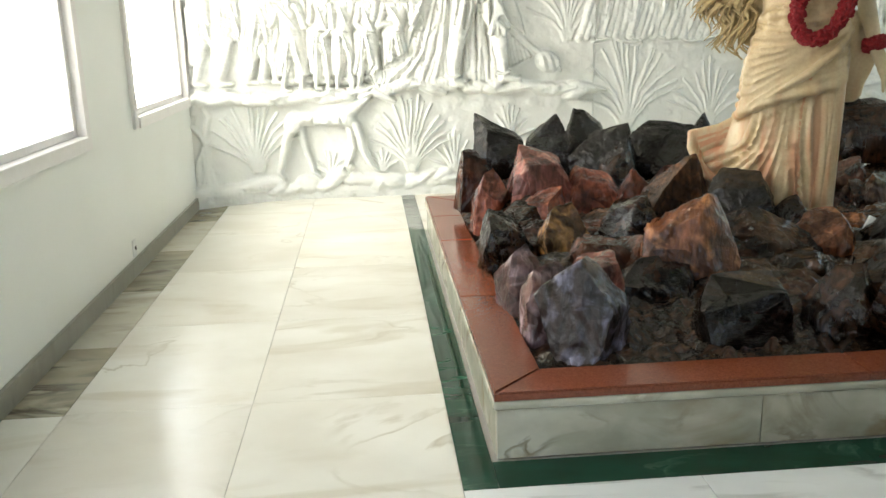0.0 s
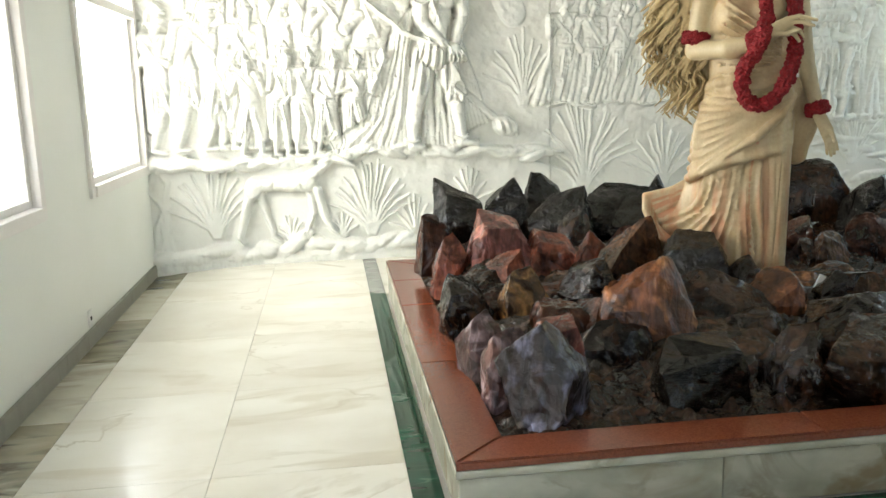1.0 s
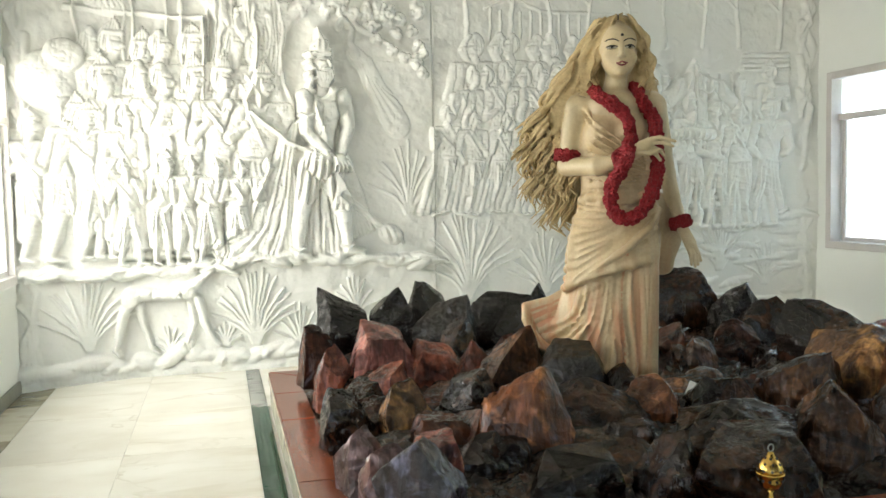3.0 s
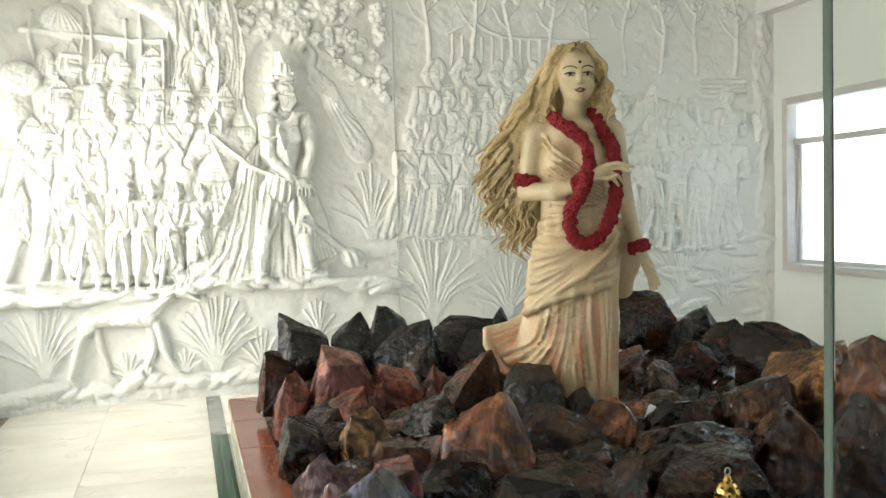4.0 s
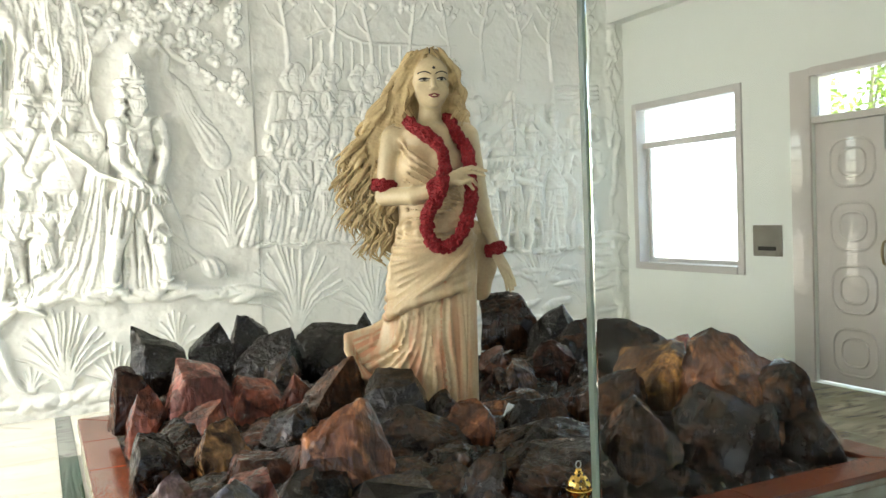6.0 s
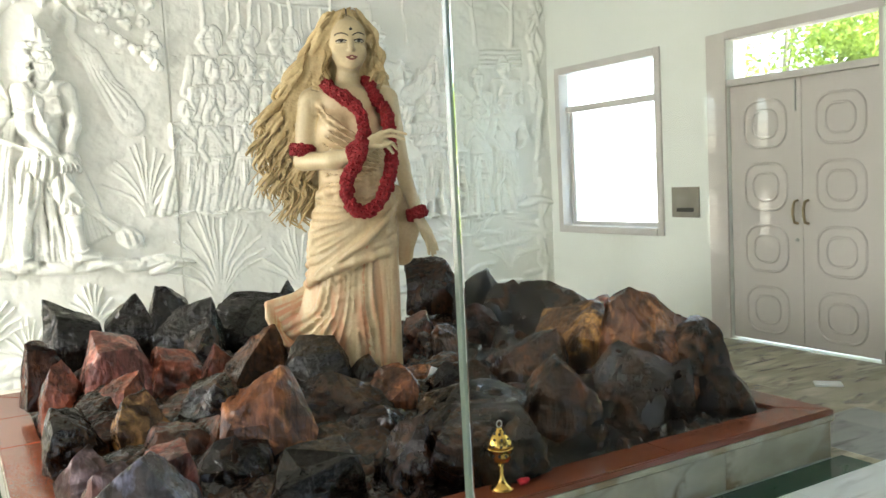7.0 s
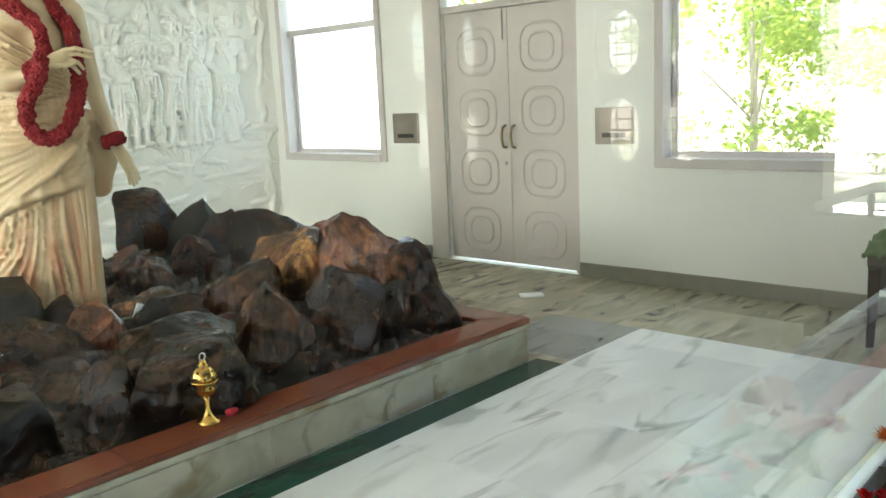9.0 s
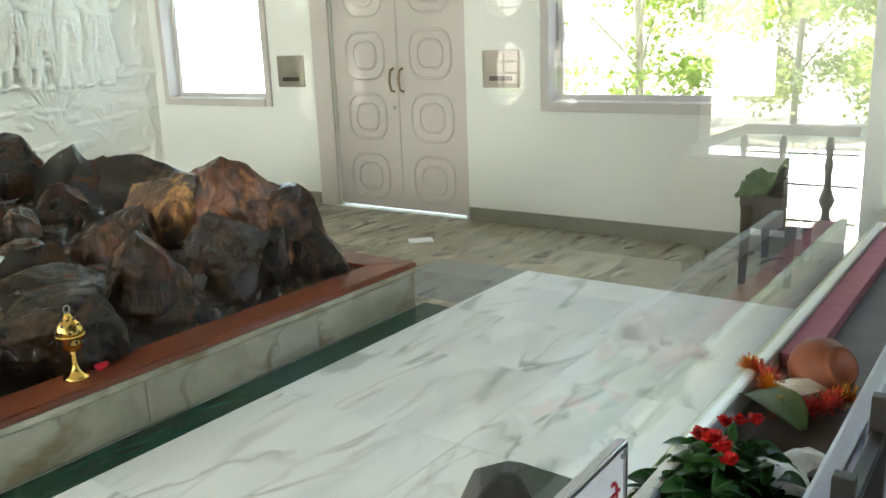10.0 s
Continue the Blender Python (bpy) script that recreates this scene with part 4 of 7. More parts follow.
    R.H += fine + 0.02 + 0.03 * R.grain(1.6, 4)
    # the joint between the two cast panels
    R.H += np.where(R.X > 1.86, -0.012, 0.006)
    R.H -= 0.012 * np.exp(-((R.X - 1.86) / 0.008) ** 2)
    R.H = np.clip(R.H, 0.004, 0.28)
    # the panel curves forward into both corners
    R.H += 0.30 * np.clip(1 - (R.X - XL) / 0.95, 0, 1) ** 1.5 + 0.16 * np.clip(1 - (XR - R.X) / 0.6, 0, 1) ** 1.6
    n, m = R.nz, R.nx
    co = np.stack([R.X, YB - R.H, R.Z], -1).reshape(-1, 3)
    a = (np.arange(n - 1)[:, None] * m + np.arange(m - 1)[None, :]).ravel()
    quads = np.stack([a, a + 1, a + m + 1, a + m], -1)
    me = bpy.data.meshes.new("relief")
    me.vertices.add(len(co))
    me.vertices.foreach_set("co", co.ravel())
    me.loops.add(quads.size)
    me.loops.foreach_set("vertex_index", quads.ravel().astype(np.int32))
    me.polygons.add(len(quads))
    me.polygons.foreach_set("loop_start", np.arange(0, quads.size, 4, dtype=np.int32))
    me.polygons.foreach_set("use_smooth", np.ones(len(quads), bool))
    me.update(calc_edges=True)
    me.materials.append(M["plaster"])
    return tagged(new("wall_relief", me), "white cast plaster relief of a crowd, deer, trees and tufts", "relief", kind="structure")


build_relief()

# ---- plinth ----
PX0, PX1, PY0, PY1, PZ = 0.265, 3.815, 2.305, 5.725, 0.245
plinth = thing("plinth", (0, 0, 0), "low marble plinth with a polished red granite rim", "plinth")


part("core", boxes(((PX0 + 0.04, PY0 + 0.04, 0), (PX1 - 0.04, PY1 - 0.04, PZ - 0.05))), M["grout"], plinth)
part("marble_panel", boxes(((PX0, PY0, 0), (PX0 + 0.915, PY0 + 0.03, PZ - 0.032)), bevel=0.003), M["plinth"], plinth)
for a, b in ((0.917, 1.86), (1.862, 2.8), (2.802, PX1 - PX0)):
    part("marble_panel", boxes(((PX0 + a, PY0, 0), (PX0 + b, PY0 + 0.03, PZ - 0.032)), bevel=0.003), M["plinth"], plinth)
for a, b in ((0.032, 1.1), (1.102, 2.2), (2.202, PY1 - PY0)):
    part("marble_panel", boxes(((PX0, PY0 + a, 0), (PX0 + 0.03, PY0 + b, PZ - 0.032)), bevel=0.003), M["plinth"], plinth)
    part("marble_panel", boxes(((PX1 - 0.03, PY0 + a, 0), (PX1, PY0 + b, PZ - 0.032)), bevel=0.003), M["plinth"], plinth)
part("marble_panel", boxes(((PX0 + 0.032, PY1 - 0.03, 0), (PX1 - 0.032, PY1, PZ - 0.032)), bevel=0.003), M["plinth"], plinth)


def coping(quad):
    """A granite rim stone with mitred ends and softened top edges."""
    bm = bmesh.new()
    lo = [bm.verts.new((x, y, PZ - 0.03)) for x, y in quad]
    hi = [bm.verts.new((x, y, PZ)) for x, y in quad]
    bm.faces.new(lo[::-1])
    bm.faces.new(hi)
    for i in range(4):
        j = (i + 1) % 4
        bm.faces.new((lo[i], lo[j], hi[j], hi[i]))
    bmesh.ops.bevel(bm, geom=[e for e in bm.edges if all(v.co.z > PZ - 0.01 for v in e.verts)], offset=0.006, segments=2, affect="EDGES")
    bmesh.ops.recalc_face_normals(bm, faces=bm.faces)
    part("rim_stone", bm, M["granite"], plinth)


part("cap_moulding", boxes(((PX0 - 0.014, PY0 - 0.014, PZ - 0.062), (PX1 + 0.014, PY0 - 0.0005, PZ - 0.031)), bevel=0.011), M["plinth"], plinth, "rounded marble moulding")
part("cap_moulding", boxes(((PX0 - 0.014, PY0 + 0.0005, PZ - 0.062), (PX0 - 0.0005, PY1, PZ - 0.031)), bevel=0.006), M["plinth"], plinth, "rounded marble moulding")
part("cap_moulding", boxes(((PX1 + 0.0005, PY0 + 0.0005, PZ - 0.062), (PX1 + 0.014, PY1, PZ - 0.031)), bevel=0.006), M["plinth"], plinth, "rounded marble moulding")
C, O = 0.19, 0.010
x0, x1, y0, y1 = PX0 - O, PX1 + O, PY0 - O, PY1 + O
st = [x0, 1.55, 2.75, x1]
for i in range(3):
    a, b = st[i] + 0.001, st[i + 1] - 0.001
    coping([(a, y0), (b, y0), (b - (C if i == 2 else 0), y0 + C), (a + (C if i == 0 else 0), y0 + C)])
    coping([(b, y1), (a, y1), (a + (C if i == 0 else 0), y1 - C), (b - (C if i == 2 else 0), y1 - C)])
st = [y0, 3.35, 4.4, 5.05, y1]
for i in range(4):
    a, b = st[i] + 0.001, st[i + 1] - 0.001
    coping([(x0, b), (x0, a), (x0 + C, a + (C if i == 0 else 0)), (x0 + C, b - (C if i == 3 else 0))])
    coping([(x1, a), (x1, b), (x1 - C, b - (C if i == 3 else 0)), (x1 - C, a + (C if i == 0 else 0))])

# ---- painted rocks ----


def rock_paint(name, dark, main, accent, rough=0.27):
    """Varnished paint in dabs of three colours over wrinkled plaster."""
    m = bpy.data.materials.new(name)
    m.use_nodes = True
    t = m.node_tree
    b = t.nodes["Principled BSDF"]
    b.inputs["Coat Weight"].default_value = 0.85
    b.inputs["Specular IOR Level"].default_value = 0.08
    b.inputs["Coat Tint"].default_value = (1.0, 0.86, 0.74, 1)
    b.inputs["Specular Tint"].default_value = (1.0, 0.78, 0.62, 1)
    b.inputs["Coat Roughness"].default_value = 0.085
    tc = t.nodes.new("ShaderNodeNewGeometry")

    def ns(scale, detail, dist=0.0):
        n = t.nodes.new("ShaderNodeTexNoise")
        n.inputs["Scale"].default_value, n.inputs["Detail"].default_value, n.inputs["Distortion"].default_value = scale, detail, dist
        t.links.new(tc.outputs["Position"], n.inputs["Vector"])
        return n

    def ramp(src, p0, p1, c0, c1):
        r = t.nodes.new("ShaderNodeValToRGB")
        r.color_ramp.elements[0].position, r.color_ramp.elements[1].position = p0, p1
        r.color_ramp.elements[0].color, r.color_ramp.elements[1].color = (*c0, 1), (*c1, 1)
        t.links.new(src, r.inputs[0])
        return r

    n1, n2, n3 = ns(4.6, 6, 0.7), ns(7, 8, 1.2), ns(46, 6, 0.5)
    soft = tuple(0.15 * p + 0.85 * q for p, q in zip(main, dark))
    a = ramp(n1.outputs["Fac"], 0.40, 0.66, soft, main)
    k = ramp(n2.outputs["Fac"], 0.50, 0.78, (0, 0, 0), (1, 1, 1))
    mx = t.nodes.new("ShaderNodeMix")
    mx.data_type = "RGBA"
    t.links.new(k.outputs[0], mx.inputs["Factor"])
    t.links.new(a.outputs[0], mx.inputs[6])
    mx.inputs[7].default_value = (*accent, 1)
    # broad brushed patches and dry-brush streaks
    vo = t.nodes.new("ShaderNodeTexVoronoi")
    vo.inputs["Scale"].default_value = 6.5
    t.links.new(tc.outputs["Position"], vo.inputs["Vector"])
    bw = t.nodes.new("ShaderNodeRGBToBW")
    t.links.new(vo.outputs["Color"], bw.inputs[0])
    mp = t.nodes.new("ShaderNodeMapping")
    mp.inputs["Scale"].default_value, mp.inputs["Rotation"].default_value = (36, 36, 7), (0.5, 0.35, 0)
    t.links.new(tc.outputs["Position"], mp.inputs["Vector"])
    st = t.nodes.new("ShaderNodeTexNoise")
    st.inputs["Scale"].default_value, st.inputs["Detail"].default_value, st.inputs["Distortion"].default_value = 1.0, 5, 0.8
    t.links.new(mp.outputs[0], st.inputs["Vector"])
    v1, v2, vm, hs = t.nodes.new("ShaderNodeMapRange"), t.nodes.new("ShaderNodeMapRange"), t.nodes.new("ShaderNodeMath"), t.nodes.new("ShaderNodeHueSaturation")
    v1.inputs[1].default_value, v1.inputs[2].default_value, v1.inputs[3].default_value, v1.inputs[4].default_value = 0.2, 0.8, 0.6, 1.4
    v2.inputs[1].default_value, v2.inputs[2].default_value, v2.inputs[3].default_value, v2.inputs[4].default_value = 0.35, 0.68, 0.6, 1.4
    t.links.new(bw.outputs[0], v1.inputs[0])
    t.links.new(st.outputs["Fac"], v2.inputs[0])
    vm.operation = "MULTIPLY"
    t.links.new(v1.outputs[0], vm.inputs[0])
    t.links.new(v2.outputs[0], vm.inputs[1])
    t.links.new(vm.outputs[0], hs.inputs["Value"])
    t.links.new(mx.outputs[2], hs.inputs["Color"])
    t.links.new(hs.outputs[0], b.inputs["Base Color"])
    rr = ramp(n3.outputs["Fac"], 0.3, 0.7, (rough + 0.05,) * 3, (rough + 0.25,) * 3)
    t.links.new(rr.outputs[0], b.inputs["Roughness"])
    w = t.nodes.new("ShaderNodeTexNoise")
    w.noise_type = "RIDGED_MULTIFRACTAL"
    w.inputs["Scale"].default_value, w.inputs["Detail"].default_value, w.inputs["Distortion"].default_value = 11, 5, 0.8
    t.links.new(tc.outputs["Position"], w.inputs["Vector"])
    last = None
    for src, dist in ((w.outputs["Fac"], 0.020), (st.outputs["Fac"], 0.009), (n3.outputs["Fac"], 0.005)):
        bp = t.nodes.new("ShaderNodeBump")
        bp.inputs["Strength"].default_value, bp.inputs["Distance"].default_value = 1.0, dist
        t.links.new(src, bp.inputs["Height"])
        if last:
            t.links.new(last.outputs[0], bp.inputs["Normal"])
        last = bp
    t.links.new(last.outputs[0], b.inputs["Normal"])
    t.links.new(last.outputs[0], b.inputs["Coat Normal"])
    return m


ROCK = {
    "black": rock_paint("rock_black", (0.0021, 0.0018, 0.0014), (0.0045, 0.0038, 0.0028), (0.0097, 0.0069, 0.0049)),
    "dark": rock_paint("rock_dark", (0.0030, 0.0020, 0.0013), (0.0170, 0.0085, 0.0042), (0.0560, 0.0220, 0.0085)),
    "brown": rock_paint("rock_brown", (0.0086, 0.0045, 0.0027), (0.0537, 0.0236, 0.0103), (0.1505, 0.0624, 0.0236)),
    "red": rock_paint("rock_red", (0.0270, 0.0081, 0.0061), (0.2025, 0.0540, 0.0311), (0.3105, 0.1013, 0.0567)),
    "pink": rock_paint("rock_rose", (0.0468, 0.0149, 0.0131), (0.2470, 0.0780, 0.0624), (0.4680, 0.2080, 0.1690)),
    "maroon": rock_paint("rock_maroon", (0.0090, 0.0044, 0.0038), (0.0655, 0.0225, 0.0140), (0.1310, 0.0421, 0.0205)),
    "orange": rock_paint("rock_orange", (0.0280, 0.0126, 0.0070), (0.1820, 0.0672, 0.0266), (0.4760, 0.2100, 0.0840)),
    "ochre": rock_paint("rock_ochre", (0.0234, 0.0126, 0.0063), (0.1375, 0.0650, 0.0250), (0.5000, 0.2750, 0.0938)),
    "blue": rock_paint("rock_blue", (0.0100, 0.0093, 0.0100), (0.0500, 0.0413, 0.0450), (0.2250, 0.2500, 0.4000)),
    "violet": rock_paint("rock_violet", (0.0156, 0.0104, 0.0104), (0.1040, 0.0559, 0.0559), (0.4160, 0.3250, 0.3900)),
}
LABEL = {"black": "angular black painted plaster boulder in a heap", "dark": "dark brown varnished artificial boulder in the heap", "brown": "brown varnished artificial boulder with a faceted face",
         "red": "rust red painted artificial boulder, varnished", "pink": "rose red painted blocky boulder, varnished", "maroon": "dark maroon painted boulder in the heap",
         "orange": "orange brown painted boulder with sharp ridges", "ochre": "ochre and brown painted boulder, glossy", "blue": "slate blue painted boulder, glossy and streaked",
         "violet": "greyish violet painted boulder, glossy"}
rock_rng = random.Random(11)


def rock_form(style, a):
    """Corner points of a boulder in a unit block; a says where along its width it is highest."""
    foot = [(x, y, -1) for x in (-0.95, 0.95) for y in (-0.9, 0.9)]
    if style == "block":
        top = [(x, y, 1 - 0.34 * abs(x - a) - 0.3 * (y < 0)) for x in (-0.72, 0.62) for y in (-0.55, 0.6)]
        return foot + top + [(-1, -0.75, 0.0), (1, -0.7, -0.15), (0.9, 0.85, 0.2), (0.1, -1, -0.2)]
    if style == "peak":
        return foot + [(a, 0, 1), (a * 0.7 + 0.15, 0.35, 0.9), (-1, -0.6, -0.05), (1, -0.6, 0.1), (0.85, 0.8, 0.2), (-0.85, 0.8, 0.1), (a * 0.5, -0.95, -0.3)]
    if style == "wedge":
        return foot + [(a - 0.55, 0.05, 0.8), (a + 0.35, 0.15, 1), (-1, -0.7, -0.05), (1, -0.7, -0.1), (0.95, 0.8, 0.1), (-0.95, 0.8, 0.1)]
    if style == "facet":
        return [(-1, -0.5, 0.15), (a, -0.2, 1), (1, -0.45, -0.25), (0.5, -0.95, -1), (-0.6, -0.95, -0.9), (-0.7, 0.8, 0.35), (0.75, 0.9, 0.2), (0.9, 0.9, -1), (-0.9, 0.9, -1), (a + 0.2, 0.3, 0.9)]
    if style == "crest":
        return foot + [(a, 0, 1), (a + 0.2, -0.55, 0.8), (a + 0.45, 0.2, 0.85), (1, -0.3, -0.35), (0.7, 0.5, 0.1), (-0.98, -0.7, -0.1), (0.2, -0.95, -0.2)]
    if style == "slab":
        return [(x * 0.7, y * 0.8, -1) for x in (-1, 1) for y in (-1, 1)] + [(-0.95, -0.6, -0.2 - 0.5 * a), (0.95, -0.9, -0.1 + 0.5 * a), (0.9, 0.7, 0.8), (-0.85, 0.8, 0.6), (0.2, 0.3, 1)]
    ring = [(math.cos(i * 1.047 + 0.3), 0.95 * math.sin(i * 1.047 + 0.3), 0.15 + 0.15 * (i % 2)) for i in range(6)]
    return foot + ring + [(a + 0.5 * math.cos(i * 1.57 + 0.5), 0.5 * math.sin(i * 1.57 + 0.5), 1 - 0.12 * (i % 3)) for i in range(4)]


def rock(x, y, z0, z1, w, d, kind, style, apex, yaw):
    """One angular boulder: the hull of a jittered form with chipped corners, edges worn and faces wrinkled."""
    r = rock_rng
    bm = bmesh.new()
    for p in rock_form(style, apex):
        bm.verts.new(Vector(p) + Vector([r.uniform(-0.2, 0.2), r.uniform(-0.2, 0.2), r.uniform(-0.14, 0.1)]))

    def hull():
        bmesh.ops.convex_hull(bm, input=bm.verts)
        bmesh.ops.delete(bm, geom=[v for v in bm.verts if not v.link_faces], context="VERTS")

    hull()
    for i in range(5):
        n = Vector((r.gauss(0, 1), r.gauss(-0.3, 1), r.gauss(0.35, 0.6))).normalized()
        far = sorted((v.co.dot(n) for v in bm.verts), reverse=True)
        cut = far[0] - min(0.26, 0.75 * (far[0] - far[3]) + 0.03)
        bmesh.ops.bisect_plane(bm, geom=list(bm.verts) + list(bm.edges) + list(bm.faces), plane_co=n * cut, plane_no=n, clear_outer=True)
        hull()
    bmesh.ops.dissolve_limit(bm, angle_limit=radians(9), verts=bm.verts, edges=bm.edges)
    lo = [min(v.co[i] for v in bm.verts) for i in range(3)]
    hi = [max(v.co[i] for v in bm.verts) for i in range(3)]
    ext = (w * 1.12, d * 1.1, z1 - z0)
    for v in bm.verts:
        v.co = Vector([((v.co[i] - lo[i]) / (hi[i] - lo[i]) - 0.5) * ext[i] for i in range(3)])
    bm.transform(Matrix.Rotation(radians(yaw), 4, "Z"))
    bmesh.ops.triangulate(bm, faces=bm.faces)
    for _ in range(4):
        long = [e for e in bm.edges if e.calc_length() > 0.024]
        if long and len(bm.faces) < 4200:
            bmesh.ops.subdivide_edges(bm, edges=long, cuts=1)
            bmesh.ops.triangulate(bm, faces=bm.faces)
    bmesh.ops.smooth_vert(bm, verts=bm.verts, factor=0.22, use_axis_x=True, use_axis_y=True, use_axis_z=True)
    bm.normal_update()
    off = Vector((x * 3, y * 3, z1 * 3))
    for v in bm.verts:
        p = v.co * 7 + off
        v.co += v.normal.copy() * ((noise.ridged_multi_fractal(p * 0.8, 0.9, 2.1, 4, 1.0, 2.0) - 1.0) * 0.009 + noise.noise(p * 0.6) * 0.014 + abs(noise.noise(p * 1.7)) * 0.016 + abs(noise.noise(p * 4.1)) * 0.009 - 0.008)
    ob = part("rock", bm, ROCK[kind], at=(x, y, (z0 + z1) / 2))
    ob.data.polygons.foreach_set("use_smooth", [True] * len(ob.data.polygons))
    ob.data.set_sharp_from_angle(angle=radians(24))
    return tagged(ob, LABEL[kind], "rock", "rocks round the statue")


def build_bed():
    """The lumpy painted plaster bed on which the boulders stand."""
    n = 260
    xs, ys = np.linspace(PX0 + C - 0.02, PX1 - C + 0.02, n), np.linspace(PY0 + C - 0.02, PY1 - C + 0.02, n)
    bm = bmesh.new()
    grid = []
    for y in ys:
        row = []
        for x in xs:
            e = min(x - xs[0], xs[-1] - x, y - ys[0], ys[-1] - y)
            p = Vector((x, y, 0))
            k = min(1, e / (0.75 if y < 3.4 else 0.45))
            z = PZ - 0.03 + (0.13 + 0.07 * min(1, max(0, (y - 4.3) / 0.6))) * k * k * (3 - 2 * k)
            z += (0.02 + 0.05 * k) * noise.noise(p * 4.5) + min(1, e / 0.06 + 0.2) * (0.045 * abs(noise.noise(p * 9)) + 0.03 * abs(noise.noise(p * 19))) + 0.010 * noise.noise(p * 38)
            row.append(bm.verts.new((x, y, z)))
        grid.append(row)
    for i in range(n - 1):
        for j in range(n - 1):
            bm.faces.new((grid[i][j], grid[i][j + 1], grid[i + 1][j + 1], grid[i + 1][j]))
    ob = part("rock_bed", bm, ROCK["dark"], smooth=True)
    tagged(ob, "lumpy dark varnished plaster bed under the boulders", "ground", kind="stuff")


build_bed()

rock(0.77, 5.42, 0.35, 0.85, 0.37, 0.30, "black", "block", -0.5, 1)
rock(1.08, 5.40, 0.42, 0.84, 0.27, 0.22, "black", "peak", 0.6, -12)
rock(1.39, 5.58, 0.47, 0.86, 0.28, 0.22, "black", "peak", -0.3, 6)
rock(1.41, 5.22, 0.29, 0.80, 0.39, 0.31, "black", "wedge", 0.35, -26)
rock(1.42, 4.95, 0.32, 0.69, 0.21, 0.20, "dark", "peak", 0.5, 14)
rock(1.86, 5.35, 0.32, 0.77, 0.41, 0.33, "black", "block", -0.3, -34)
rock(2.19, 5.50, 0.45, 0.81, 0.21, 0.20, "black", "peak", 0.0, -22)
rock(0.51, 4.95, 0.28, 0.68, 0.24, 0.20, "maroon", "block", -0.2, 18)
rock(0.56, 4.58, 0.24, 0.63, 0.21, 0.20, "red", "wedge", 0.2, 12)
rock(0.85, 4.62, 0.30, 0.74, 0.36, 0.29, "pink", "block", -0.25, 3)
rock(0.81, 4.22, 0.24, 0.57, 0.25, 0.20, "red", "block", 0.3, -37)
rock(1.17, 4.55, 0.24, 0.61, 0.30, 0.24, "red", "block", -0.5, -5)
rock(1.37, 4.38, 0.24, 0.63, 0.21, 0.20, "red", "peak", 0.0, -3)
rock(1.53, 4.15, 0.24, 0.74, 0.35, 0.28, "brown", "peak", 0.25, 10)
rock(1.73, 3.80, 0.30, 0.69, 0.33, 0.24, "black", "block", -0.2, -38)
rock(0.52, 3.78, 0.20, 0.54, 0.24, 0.20, "dark", "block", -0.1, 9)
rock(0.84, 3.72, 0.24, 0.59, 0.31, 0.25, "ochre", "wedge", -0.2, 10)
rock(1.12, 3.78, 0.24, 0.59, 0.26, 0.21, "dark", "block", 0.2, -47)
rock(0.91, 3.42, 0.24, 0.48, 0.28, 0.22, "maroon", "block", 0.0, -6)
rock(1.27, 3.22, 0.25, 0.69, 0.39, 0.31, "orange", "facet", 0.15, -14)
rock(1.70, 3.42, 0.20, 0.57, 0.45, 0.36, "dark", "wedge", -0.6, -48)
rock(1.94, 3.70, 0.28, 0.57, 0.20, 0.20, "dark", "peak", -0.2, -28)
rock(1.98, 3.42, 0.21, 0.57, 0.28, 0.23, "orange", "dome", -0.1, -20)
rock(0.62, 2.66, 0.20, 0.59, 0.30, 0.24, "blue", "facet", -0.05, -32)
rock(0.78, 2.95, 0.24, 0.53, 0.20, 0.20, "pink", "block", 0.0, -1)
rock(0.55, 2.88, 0.21, 0.52, 0.21, 0.20, "violet", "wedge", 0.1, 13)
rock(0.51, 3.18, 0.20, 0.52, 0.19, 0.20, "violet", "wedge", 0.2, 20)
rock(1.27, 2.72, 0.20, 0.49, 0.33, 0.26, "black", "block", 0.1, -3)
rock(1.01, 3.12, 0.24, 0.46, 0.22, 0.20, "dark", "wedge", 0.3, -8)
rock(1.75, 2.74, 0.20, 0.42, 0.20, 0.20, "brown", "dome", 0.1, -32)
rock(3.24, 5.25, 0.44, 0.89, 0.43, 0.34, "dark", "block", 0.5, -15)
rock(3.46, 4.97, 0.34, 0.80, 0.36, 0.29, "black", "dome", 0.1, -33)
rock(3.47, 4.60, 0.34, 0.76, 0.35, 0.28, "dark", "wedge", 0.2, -25)
rock(3.41, 3.93, 0.42, 0.80, 0.46, 0.37, "dark", "wedge", -0.4, -53)
rock(3.50, 3.86, 0.36, 0.74, 0.27, 0.21, "blue", "peak", -0.3, -30)
rock(3.54, 3.67, 0.42, 0.72, 0.16, 0.20, "red", "block", 0.3, -41)
rock(3.07, 3.38, 0.38, 0.76, 0.38, 0.30, "ochre", "slab", 0.5, -49)
rock(3.33, 3.02, 0.29, 0.85, 0.52, 0.42, "orange", "crest", -0.8, -56)
rock(3.45, 2.82, 0.38, 0.70, 0.32, 0.30, "brown", "dome", 0.1, -28)
rock(3.46, 2.68, 0.20, 0.47, 0.30, 0.24, "dark", "dome", -0.1, -40)
rock(2.96, 2.80, 0.24, 0.64, 0.42, 0.34, "dark", "peak", -0.55, -63)
rock(2.71, 3.30, 0.26, 0.68, 0.37, 0.30, "brown", "facet", 0.5, -36)
rock(2.54, 2.82, 0.22, 0.63, 0.36, 0.30, "brown", "facet", -0.3, -40)
rock(2.33, 3.38, 0.24, 0.55, 0.35, 0.28, "dark", "wedge", -0.1, -17)
